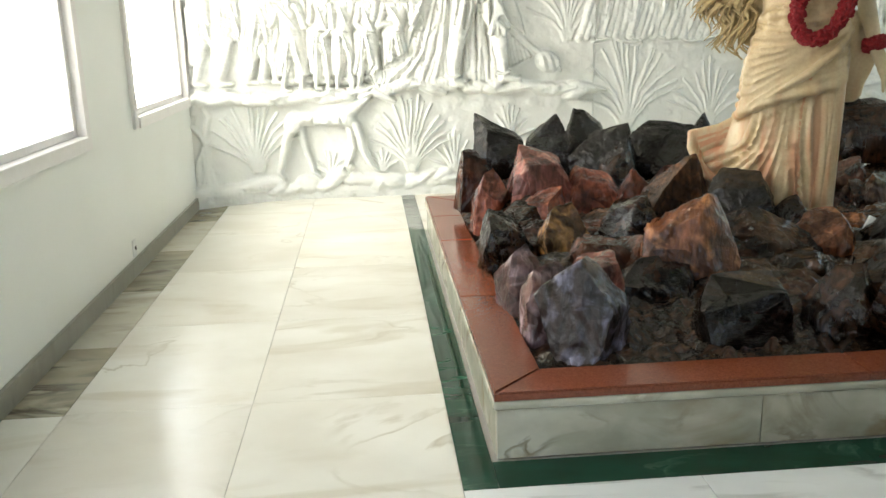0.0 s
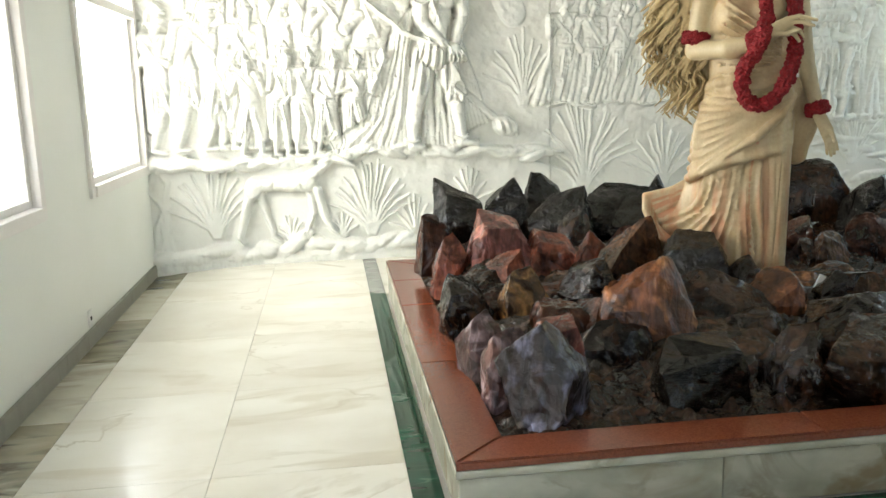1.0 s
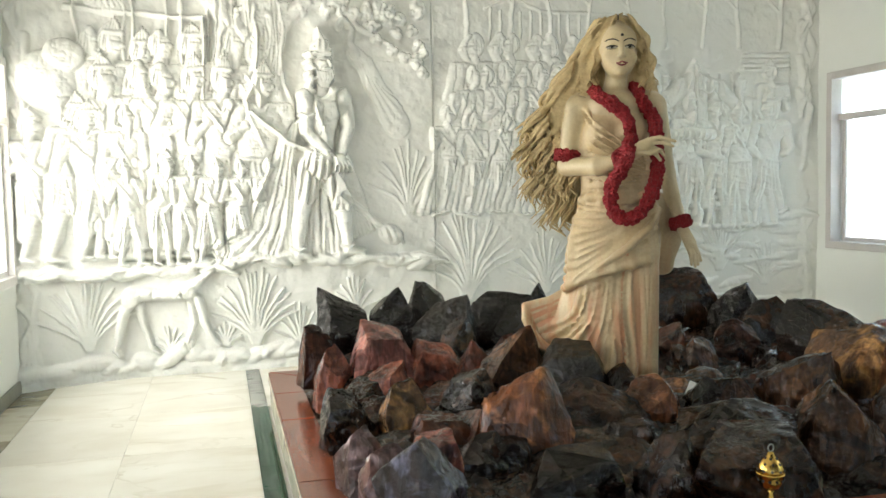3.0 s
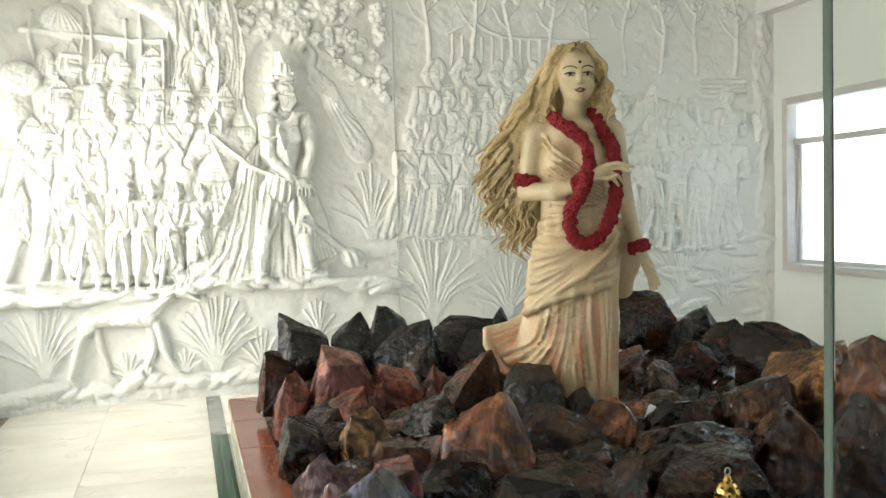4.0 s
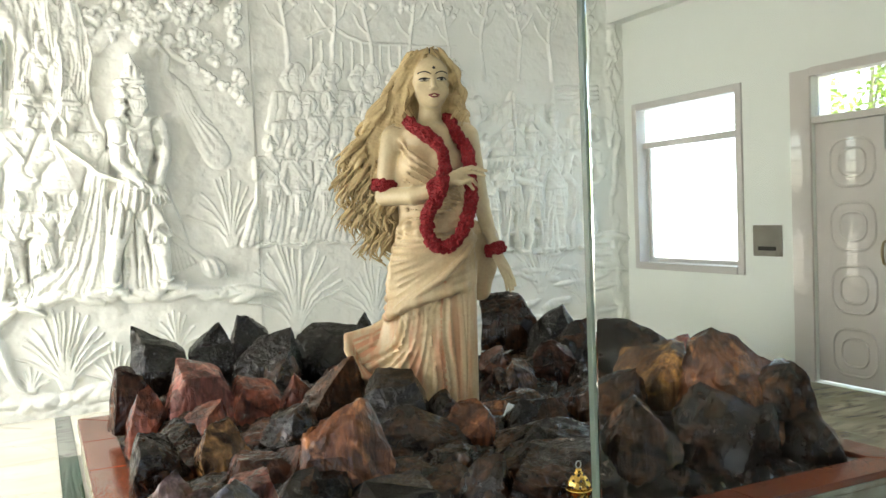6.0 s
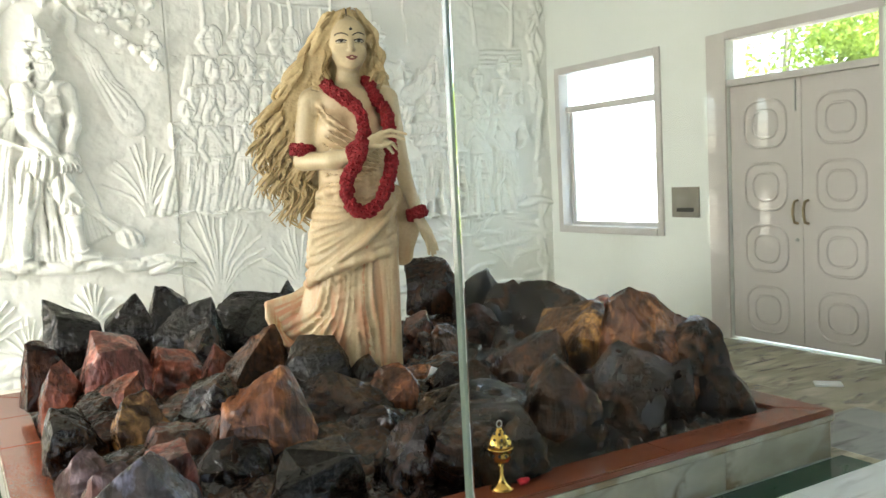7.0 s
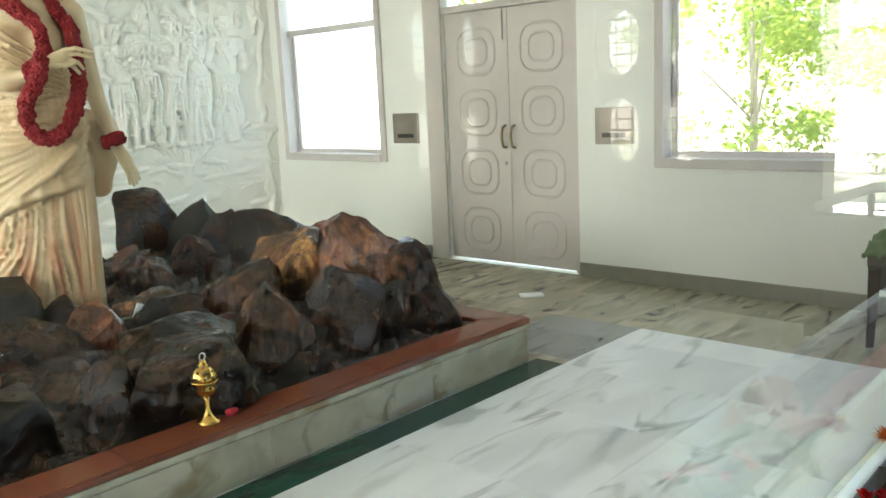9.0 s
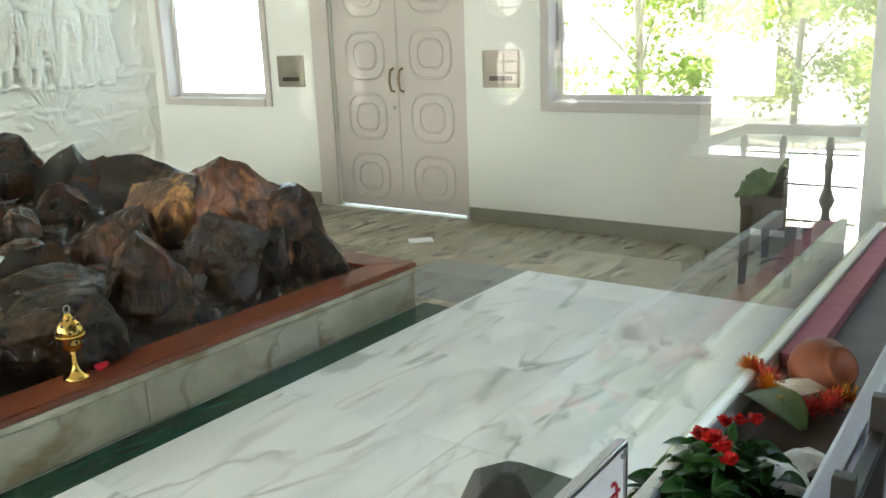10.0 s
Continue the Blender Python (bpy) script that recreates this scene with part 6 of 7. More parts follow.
        mid = (-0.19 - 0.17 * q + 0.03 * rng.random(), 0.02 + 0.04 * lay, 2.10 - 0.16 * rng.random())
        ex = -0.20 - 0.33 * math.sin(0.25 + q * 1.5) + 0.03 * rng.random()
        ez = 1.20 + 0.46 * q ** 1.6 + 0.10 * rng.random() + 0.04 * lay
        lock(st, mid, (ex, 0.0 + 0.05 * lay + 0.02 * rng.random(), ez), 0.011 + 0.008 * rng.random(), 31 + 2 * rng.random(), 0.022 + 0.010 * rng.random(), 0.7 * rng.random() + 2.5 * q)
    for i in range(42):
        u = (i % 14) / 13
        lay = i // 14
        st = (0.03 + 0.03 * rng.random(), -0.085 + 0.06 * lay + 0.02 * rng.random(), 2.392 - 0.02 * rng.random())
        lock(st, (0.155 + 0.05 * u, -0.06 + 0.06 * lay, 2.38 - 0.06 * u), (0.17 + 0.055 * u - 0.04 * rng.random(), -0.03 + 0.06 * lay, 1.97 + 0.08 * rng.random()), 0.011 + 0.004 * rng.random(), 52, 0.010 + 0.005 * rng.random(), 1.2 * rng.random() + 2 * u)
    for i in range(26):
        u = (i % 13) / 12
        lay = i // 13
        st = (0.015 - 0.02 * rng.random(), -0.09 + 0.05 * lay, 2.390 - 0.015 * rng.random())
        lock(st, (-0.115 - 0.04 * u, -0.075 + 0.05 * lay, 2.39 - 0.05 * u), (-0.115 - 0.07 * u, -0.05 + 0.05 * lay, 2.03 + 0.05 * rng.random()), 0.012, 50, 0.010, 1.2 * rng.random() + 2 * u)
    # combed partings through the hair
    def part_line(pts, r):
        run = []
        for p in S.lay(pts, -0.002) + [None]:
            hair = False
            if p is not None:
                c = [int(round((p[j] - S.lo[j]) / S.step)) for j in range(3)]
                hair = S.L[c[0], c[1], c[2]] == HAIR
            if hair and (not run or abs(run[-1][1] - p[1]) < 0.02):
                run.append(p)
            else:
                if len(run) > 3:
                    S.groove(run, r, 0.008)
                run = []

    for i in range(15):
        u = i / 14
        pts = [(0.0 - 0.05 * u, 2.395 - 0.012 * u)]
        for q in np.linspace(0.12, 1, 9):
            x = -0.09 - 0.03 * u - (0.12 + 0.24 * u) * q + 0.018 * math.sin(q * 17 + 2.2 * u)
            pts.append((x, 2.36 - 0.05 * u - (0.95 - 0.22 * u) * q))
        part_line(pts, 0.008)
    for i in range(8):
        u = i / 7
        pts = [(0.045 + 0.02 * u, 2.392)]
        for q in np.linspace(0.15, 1, 7):
            pts.append((0.09 + 0.02 * u + (0.03 + 0.08 * u) * q + 0.010 * math.sin(q * 14 + 3 * u), 2.37 - 0.38 * q))
        part_line(pts, 0.007)
    co, quads, lab = S.skin()
    bm = bmesh.new()
    # painted features, a hair's breadth proud of the face

    def dab(pts, r, slot):
        n0 = len(bm.faces)
        for x, z in pts:
            y = S.front(x, z)
            bmesh.ops.create_icosphere(bm, subdivisions=1, radius=r, matrix=Matrix.Translation((x, y + r * 0.35, z)))
        bm.faces.ensure_lookup_table()
        for f in bm.faces[n0:]:
            f.material_index, f.smooth = slot, True

    for cx, w in ((-0.010, 0.034), (0.080, 0.029)):
        dab([(cx + w * u, 2.250 + 0.010 * (1 - u * u) - 0.003 * u * (1 if cx < 0 else -1)) for u in np.linspace(-1, 1, 22)], 0.0042, 4)
        dab([(cx + 0.62 * w * u, 2.217) for u in np.linspace(-1, 1, 9)], 0.0058, 5)
        dab([(cx + 0.85 * w * u, 2.2215 + 0.006 * (1 - u * u)) for u in np.linspace(-1, 1, 22)], 0.0046, 4)
        dab([(cx + 0.7 * w * u, 2.2115 - 0.003 * (1 - u * u)) for u in np.linspace(-1, 1, 16)], 0.0018, 4)
        dab([(cx + dx, 2.2185 + dz) for dx in (-0.004, 0, 0.004) for dz in (-0.002, 0.003)], 0.0062, 4)
    dab([(0.042 + dx, 2.276 + dz) for dx, dz in ((0, 0), (0.003, 0.002), (-0.003, 0.002), (0, 0.005))], 0.0072, 4)
    dab([(0.040 + 0.026 * u, 2.1375 + 0.003 * math.cos(u * 4.5) - 0.002 * u * u) for u in np.linspace(-1, 1, 20)], 0.0050, 3)
    dab([(0.040 + 0.018 * u, 2.1275 - 0.004 * (1 - u * u)) for u in np.linspace(-1, 1, 14)], 0.0048, 3)
    dab([(0.022, z) for z in np.linspace(2.362, 2.392, 8)], 0.0045, 4)
    bm.verts.ensure_lookup_table()
    fv = np.array([v.co[:] for v in bm.verts])
    ft = [[v.index for v in f.verts] for f in bm.faces]
    fm = [f.material_index for f in bm.faces]
    bm.free()
    base = len(co)
    me = bpy.data.meshes.new("statue")
    me.from_pydata(np.concatenate([co, fv]).tolist(), [], quads.tolist() + [[i + base for i in f] for f in ft])
    me.polygons.foreach_set("material_index", np.concatenate([lab, fm]).astype(np.int32))
    me.polygons.foreach_set("use_smooth", np.ones(len(me.polygons), bool))
    for m in STATUE_PAINT:
        me.materials.append(m)
    ob = new("statue", me)
    ob.matrix_basis = SM
    return tagged(ob, "painted statue of a standing draped figure with long hair", "statue"), S


STATUE_PAINT = [
    mat("statue_skin", (0.58, 0.48, 0.30), 0.38, (0.50, 0.39, 0.23), 9, 0.8, 0.08, 70, fine=0.15),
    mat("statue_cloth", (0.60, 0.48, 0.30), 0.40, (0.52, 0.38, 0.21), 5, 0.6, 0.12, 60, fine=0.2),
    mat("statue_hair", (0.56, 0.44, 0.235), 0.5, (0.38, 0.265, 0.115), 14, 0.8, 0.2, 90, fine=0.25),
    mat("statue_lips", (0.20, 0.02, 0.025), 0.4, scale=60),
    mat("statue_black", (0.012, 0.009, 0.008), 0.4, scale=60),
    mat("statue_eye", (0.50, 0.46, 0.38), 0.3, scale=60),
    mat("statue_cloth_peach", (0.56, 0.22, 0.11), 0.42, (0.52, 0.34, 0.19), 7, 0.7, 0.12, 60, fine=0.2),
]


def tint_folds(m, peach):
    """Mixes a rosy tone into the colour in upright streaks, stronger towards the hem."""
    t = m.node_tree
    b = t.nodes["Principled BSDF"]
    src = b.inputs["Base Color"].links[0].from_socket
    tc, mp, nz = t.nodes.new("ShaderNodeTexCoord"), t.nodes.new("ShaderNodeMapping"), t.nodes.new("ShaderNodeTexNoise")
    mp.inputs["Scale"].default_value = (15, 15, 2.2)
    nz.inputs["Scale"].default_value, nz.inputs["Detail"].default_value = 1.0, 4
    t.links.new(tc.outputs["Object"], mp.inputs["Vector"])
    t.links.new(mp.outputs[0], nz.inputs["Vector"])
    r = t.nodes.new("ShaderNodeMapRange")
    r.inputs[1].default_value, r.inputs[2].default_value, r.inputs[4].default_value = 0.46, 0.66, 0.8
    t.links.new(nz.outputs["Fac"], r.inputs[0])
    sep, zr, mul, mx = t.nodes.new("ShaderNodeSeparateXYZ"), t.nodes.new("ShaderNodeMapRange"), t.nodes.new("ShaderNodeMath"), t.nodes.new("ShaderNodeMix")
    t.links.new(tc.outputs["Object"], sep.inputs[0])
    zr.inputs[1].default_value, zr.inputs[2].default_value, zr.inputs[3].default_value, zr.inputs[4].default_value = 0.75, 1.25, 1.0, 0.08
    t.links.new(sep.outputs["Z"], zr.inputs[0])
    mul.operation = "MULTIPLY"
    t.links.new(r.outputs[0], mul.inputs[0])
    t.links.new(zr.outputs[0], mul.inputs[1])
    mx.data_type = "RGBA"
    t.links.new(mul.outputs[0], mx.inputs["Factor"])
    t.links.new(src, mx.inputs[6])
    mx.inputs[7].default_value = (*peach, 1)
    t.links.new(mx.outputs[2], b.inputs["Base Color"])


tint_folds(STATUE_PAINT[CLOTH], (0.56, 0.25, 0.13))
statue, CLAY = build_statue()


# ---- flower garland and armlets ----
def petal_ball(seed, r):
    g = random.Random(seed)
    bm = bmesh.new()
    bmesh.ops.create_icosphere(bm, subdivisions=3, radius=r)
    for v in bm.verts:
        v.co *= g.uniform(0.74, 1.2)
    return to_mesh("flower", bm, M["red_petal"])


FLOWERS = [petal_ball(i, 1.0) for i in range(4)]


def string_flowers(name, pts, r, gap, label, category):
    """Flower heads threaded close together along a closed or open line in the statue's own axes."""
    ob = thing(name, SM.copy(), label, category)
    g = random.Random(len(pts))
    line = [Vector(p) for p in pts]
    bm = bmesh.new()
    tube(bm, line, 0.004, 5)
    part("thread", bm, M["red_petal"], ob)
    carry, k = 0.0, 0
    for a, b in zip(line, line[1:]):
        l = (b - a).length
        while carry < l:
            p = a + (b - a) * (carry / l)
            m = Matrix.Translation(p + Vector([g.uniform(-1, 1) * r * 0.18 for _ in range(3)])) @ Euler([g.uniform(0, 6) for _ in range(3)]).to_matrix().to_4x4() @ Matrix.Scale(r * g.uniform(0.85, 1.15), 4)
            part("flower", FLOWERS[k % 4], None, ob, at=m)
            carry += gap
            k += 1
        carry -= l
    return ob


def on_front(pts, lift):
    return [(x, CLAY.front(x, z) - lift, z) for x, z in pts]


left = [(-0.105, 0.02, 2.02), *on_front([(-0.085, 1.975), (-0.02, 1.93)], 0.02), *on_front([(0.04, 1.88), (0.07, 1.82), (0.082, 1.74)], 0.025),
        (0.065, -0.27, 1.68), (0.055, -0.30, 1.63), (0.02, -0.27, 1.565), (-0.02, -0.22, 1.50), (-0.03, -0.215, 1.43), (-0.01, -0.215, 1.36), (0.04, -0.22, 1.325), (0.10, -0.215, 1.335),
        (0.155, -0.20, 1.39), (0.19, -0.18, 1.47), (0.215, -0.15, 1.58), (0.215, -0.13, 1.69), (0.212, -0.125, 1.79), *on_front([(0.19, 1.87), (0.145, 1.94)], 0.02), (0.12, 0.0, 2.0), (0.10, 0.05, 2.03)]
string_flowers("flower_garland", smooth_line(left), 0.034, 0.019, "long dark red flower garland hung round the statue's neck", "garland")


def armlet(c, axis, r, fr, label):
    z = Vector(axis).normalized()
    u = z.cross(Vector((0, 1, 0.1))).normalized()
    w = z.cross(u)
    for_pts = []
    for h in (-1, 1):
        for i in range(15):
            a = 2 * math.pi * i / 14
            for_pts.append(Vector(c) + z * h * fr * 0.7 + r * (math.cos(a) * u + math.sin(a) * w))
    string_flowers("flower_armlet", for_pts, fr, fr * 0.9, label, "armlet")


armlet((-0.25, -0.002, 1.665), (0.05, 0, 0.3), 0.058, 0.020, "dark red flower armlet on the statue's upper arm")
armlet((0.345, 0.0, 1.295), (-0.07, 0.04, 0.26), 0.040, 0.020, "dark red flower band on the statue's wrist")
armlet((0.035, -0.235, 1.63), (0.15, -0.085, 0.035), 0.044, 0.018, "dark red flower band on the raised wrist")

# ---- glass pane in front of the shrine ----
pane = thing("glass_pane", (0.43, YG, 0.46), "large frameless clear glass pane with a green edge", "glass pane")
part("sheet", boxes(((0.002, -0.003, 0), (5.06, 0.003, 3.0)), bevel=0.001), M["pane"], pane).visible_shadow = False
edge = bpy.data.materials.new("glass_edge")
edge.use_nodes = True
eb = edge.node_tree.nodes["Principled BSDF"]
eb.inputs["Base Color"].default_value = (0.22, 0.28, 0.22, 1)
eb.inputs["Roughness"].default_value = 0.12
eb.inputs["Transmission Weight"].default_value = 0.3
part("edge", boxes(((-0.0015, -0.003, 0), (0.0015, 0.003, 3.0)), bevel=0.0006), edge, pane, "green polished glass edge")
tagged(part("trim", boxes(((0.3, YG - 0.05, 3.4901), (XR, YG + 0.05, ZC)), bevel=0.005), M["ceiling"]), "white painted beam over the glass", "beam", kind="structure")
part("top_rail", boxes(((-0.05, -0.02, 3.0), (4.86, 0.02, 3.03)), bevel=0.004), M["steel"], pane)

# ---- hall on the visitor's side ----
OW, OH = 0.34, 0.46
OV_S = [(x, z) for x in (3.95, 4.42) for z in (0.92, 1.50)]
OV_E = [(y, z) for y in (-2.40, -1.96) for z in (0.92, 1.50)]
# the south doorway is unseen, added to hold the front fill lamp
cut_wall("wall_south", "y", -3.0, -2.8, XL - WT, 5.5, -0.05, ZC, [(-1.4, 1.1, 0.0, 2.4)] + [(x, x + OW, z, z + OH) for x, z in OV_S], "hall wall coloured dark to look dim, with an added doorway and oval grilled openings", M["hall"])
cut_wall("wall_hall_east", "x", 5.3, 5.5, -2.8, -0.89, -0.05, ZC, [(y, y + OW, z, z + OH) for y, z in OV_E], "hall wall coloured dark to look dim, with oval grilled openings", M["hall"])


def jali(m):
    """A stadium-shaped grilled opening in a plaster surround."""
    j = thing("oval_window", m, "small oval window with a dark iron grille", "window", "oval windows")
    bm = bmesh.new()
    ins = rounded_rect(OW - 0.03, OH - 0.03, (OW - 0.032) / 2, 8)
    n = len(ins)
    outs = []
    for px, pz in ins:
        k = min((OW / 2 - 0.001) / max(abs(px), 1e-6), (OH / 2 - 0.001) / max(abs(pz), 1e-6))
        outs.append((px * k, pz * k))
    fr = {}
    for s in (-0.08, 0.08):
        fr[s] = ([bm.verts.new((px, s, pz)) for px, pz in ins], [bm.verts.new((px, s, pz)) for px, pz in outs])
        a, b = fr[s]
        for i in range(n):
            bm.faces.new((a[i], a[(i + 1) % n], b[(i + 1) % n], b[i]))
    for i in range(n):
        bm.faces.new((fr[-0.08][0][i], fr[-0.08][0][(i + 1) % n], fr[0.08][0][(i + 1) % n], fr[0.08][0][i]))
    bmesh.ops.recalc_face_normals(bm, faces=bm.faces)
    part("surround", bm, M["hall"], j)
    for i in range(1, 3):
        bm = bmesh.new()
        u = -OW / 2 + OW * i / 3
        tube(bm, [(u, 0, -OH / 2 + 0.045), (u, 0, OH / 2 - 0.045)], 0.006, 6)
        part("bar", bm, M["iron"], j)
    for i in range(1, 6):
        v = -OH / 2 + OH * i / 6
        bm = bmesh.new()
        tube(bm, [(-OW / 2 + 0.03, 0, v), (OW / 2 - 0.03, 0, v)], 0.006, 6)
        part("bar", bm, M["iron"], j)


M["iron"] = mat("dark_iron", (0.022, 0.020, 0.018), 0.45, (0.04, 0.03, 0.02), 20, 0.6, 0.1, 60)
M["rail"] = mat("rail_paint", (0.40, 0.38, 0.34), 0.5, (0.52, 0.50, 0.46), 8, 0.6)
for x, z in OV_S:
    jali(pose(x + OW / 2, -2.9, z + OH / 2))
for y, z in OV_E:
    jali(pose(5.4, y + OW / 2, z + OH / 2, 0, 0, 90))
tagged(part("wall_parapet", boxes(((5.06, -0.888, -0.05), (5.16, -0.34, 0.70)), bevel=0.004), M["hall"]), "low parapet coloured dark to look dim beside the open end of the hall", "wall", kind="structure")
# the open end of the hall: a pillar and a railing with turned balusters
tagged(part("pillar", boxes(((5.3, 0.0, -0.03), (5.78, 0.30, ZC)), bevel=0.01), M["wall"]), "square white plaster pillar at the hall's open side", "pillar", kind="structure")
railing = thing("railing", (5.2, 0, 0), "white hand rail on dark turned iron balusters", "railing")
bm = bmesh.new()
box(bm, (-0.035, -0.60, 0.82), (0.035, 0.0, 0.875), 0.012)
part("hand_rail", bm, M["rail"], railing)
bm = bmesh.new()
tube(bm, [(0, -0.58, 0.845), (0.0, -0.70, 0.80), (0.02, -0.89, 0.72)], 0.03, 8)
part("hand_rail", bm, M["rail"], railing, "sloping white rail end")
prof = [(0, 0), (0.030, 0), (0.030, 0.03), (0.016, 0.06), (0.019, 0.14), (0.042, 0.2), (0.022, 0.25), (0.020, 0.29), (0.044, 0.335), (0.022, 0.38), (0.021, 0.42), (0.042, 0.47), (0.020, 0.54), (0.017, 0.62), (0.024, 0.66), (0.016, 0.70), (0.022, 0.76), (0.016, 0.81), (0, 0.82)]
bal = to_mesh("baluster", lathe(prof, 14), M["iron"])
for y in (-0.15, -0.39, -0.60):
    part("baluster", bal, None, railing, smooth=True, at=(0, y, 0))
for h in (0.35, 0.55, 0.72):
    bm = bmesh.new()
    tube(bm, [(0, 0.0, h), (0, -0.6, h)], 0.006, 6)
    part("wire", bm, M["iron"], railing)

# ---- outside ----
tagged(part("ground", boxes(((-300, -300, -0.4), (300, 300, -0.35))), M["ground"]), "bare pale earth and dry grass around the building", "ground", kind="structure")
tagged(part("pavement", boxes(((8.2, -6, -0.36), (11.0, 12, -0.05))), M["paper"]), "pale concrete terrace along the building", "pavement", kind="structure")


def tree(x, y, ht, spread, seed, n=3800):
    g = random.Random(seed)
    ob = thing("tree", (x, y, -0.37), "leafy green garden tree in bright sun", "tree", "garden trees")
    bm = bmesh.new()
    tube(bm, [(0, 0, 0), (0.06, 0.03, ht * 0.25), (0.0, 0.1, ht * 0.5), (0.1, 0, ht * 0.8)], [0.06, 0.05, 0.04, 0.015])
    part("trunk", bm, M["bark"], ob, smooth=True)
    tips = []
    for i in range(9):
        a, z = g.uniform(0, 6.3), ht * g.uniform(0.15, 0.65)
        e = Vector((math.cos(a) * spread * g.uniform(0.5, 0.9), math.sin(a) * spread * g.uniform(0.5, 0.9), z + ht * g.uniform(0.1, 0.3)))
        bm = bmesh.new()
        tube(bm, [(0.03, 0.05, z), Vector((0.03, 0.05, z)).lerp(e, 0.5) + Vector((0, 0, 0.15)), e], [0.02, 0.014, 0.006], 6)
        part("limb", bm, M["bark"], ob, smooth=True)
        tips.append(e)
    clumps = [t + Vector((g.gauss(0, 0.4), g.gauss(0, 0.4), g.gauss(0, 0.35))) for t in tips for _ in range(7)]
    clumps += [Vector((g.uniform(-1, 1) * spread, g.uniform(-1, 1) * spread, ht * g.uniform(0.08, 1.0))) for _ in range(26)]
    bm = bmesh.new()
    for i in range(n):
        c = g.choice(clumps)
        p = c + Vector((g.gauss(0, 0.22), g.gauss(0, 0.22), g.gauss(0, 0.17)))
        m = Matrix.Translation(p) @ Euler((g.uniform(-1.1, 1.1), g.uniform(-1.1, 1.1), g.uniform(0, 6.3))).to_matrix().to_4x4()
        l, w = g.uniform(0.07, 0.14), g.uniform(0.028, 0.055)
        vs = [bm.verts.new(m @ Vector(q)) for q in ((0, 0, 0), (w, l * 0.5, 0.015), (0, l, -0.02), (-w, l * 0.5, 0.015))]
        bm.faces.new(vs)
    part("crown", bm, M["leaf"], ob)


tree(13.8, 2.6, 6.0, 2.6, 1, 20000)
tree(11.4, 4.2, 6.0, 1.9, 2, 5200)
tree(14.8, -2.6, 6.4, 2.4, 3, 20000)
tree(16.5, 8.0, 6.6, 2.3, 4, 6000)
tree(11.8, 8.6, 6.2, 2.2, 5, 16000)
tree(16.4, -5.2, 7.0, 2.6, 6, 16000)
tree(13.6, 0.2, 6.5, 2.4, 7, 20000)
tree(5.2, -8.4, 5.5, 2.0, 8, 3200)
tree(-6.0, 5.8, 5.0, 1.8, 9, 1600)

# ---- things inside the shrine ----
PLATE = mat("plate_metal", (0.30, 0.27, 0.23), 0.35, (0.22, 0.19, 0.16), 8, 0.7, metallic=0.4)
for y in (5.10, 2.94):
    sp = thing("switch_plate", (XR, y, 1.16), "square brown metal plate with a dark slot on the wall", "plate", "wall plates")
    part("plate", boxes(((-0.014, -0.16, -0.135), (0, 0.16, 0.135)), bevel=0.004), PLATE, sp)
    part("slot", boxes(((-0.018, -0.10, -0.085), (-0.0142, 0.10, -0.050)), bevel=0.001), M["dark"], sp)
out = thing("wall_socket", (XL, 4.88, 0.16), "small white socket low on the wall", "socket")
part("faceplate", boxes(((0, -0.035, -0.05), (0.010, 0.035, 0.05)), bevel=0.003), M["paper"], out)
part("hole", boxes(((0.0102, -0.012, -0.012), (0.013, 0.012, 0.012))), M["dark"], out)
bm = bmesh.new()
box(bm, (-0.085, -0.06, 0.001), (0.085, 0.06, 0.012), 0.002)
tagged(part("paper_card", bm, M["paper"], at=pose(5.02, 3.17, 0, 0, 0, -46)), "folded white paper card lying on the floor", "paper")

# brass incense burner on the rim
burner = thing("incense_burner", (1.915, 2.405, PZ), "polished brass incense burner with a pierced lid", "burner")
part("foot", lathe([(0, 0), (0.046, 0), (0.046, 0.008), (0.038, 0.016), (0.022, 0.028), (0.013, 0.045), (0.009, 0.07), (0.012, 0.082), (0.008, 0.092), (0.014, 0.104), (0, 0.106)], 28), M["brass"], burner, smooth=True)
part("bowl", lathe([(0, 0.104), (0.018, 0.106), (0.038, 0.122), (0.048, 0.145), (0.050, 0.165), (0.053, 0.168), (0.053, 0.172), (0, 0.172)], 28), M["brass"], burner, smooth=True)
lid = part("lid", lathe([(0, 0.173), (0.050, 0.173), (0.048, 0.192), (0.036, 0.212), (0.022, 0.228), (0.013, 0.238), (0.011, 0.248), (0, 0.25)], 28), M["brass"], burner, smooth=True)
bm = bmesh.new()
tube(bm, [(0.012 * math.cos(a), 0, 0.264 + 0.014 * math.sin(a)) for a in np.linspace(-1.6, 4.6, 14)], 0.0025, 6)
part("ring", bm, M["steel"], lid, smooth=True)
# solid dark discs laid on the brass, coloured like shaded piercings
hole = to_mesh("hole", lathe([(0, -0.001), (0.0055, -0.001), (0.0055, 0.002), (0, 0.002)], 8), M["dark"])
for r, z, n, tilt in ((0.0485, 0.148, 12, 90), (0.0485, 0.186, 10, 75), (0.037, 0.209, 8, 55), (0.022, 0.2275, 6, 50)):
    for i in range(n):
        a = 360 * i / n + z * 4200
        part("hole", hole, None, lid if z > 0.17 else burner, at=pose(0, 0, 0, 0, 0, a) @ pose(r, 0, z, 0, tilt, 0))
BLOOM = mat("bloom_red", (0.55, 0.008, 0.03), 0.5, (0.38, 0.004, 0.018), 60, 0.8, 0.2, 200)
bm = bmesh.new()
bmesh.ops.create_icosphere(bm, subdivisions=2, radius=0.03)
g = random.Random(4)
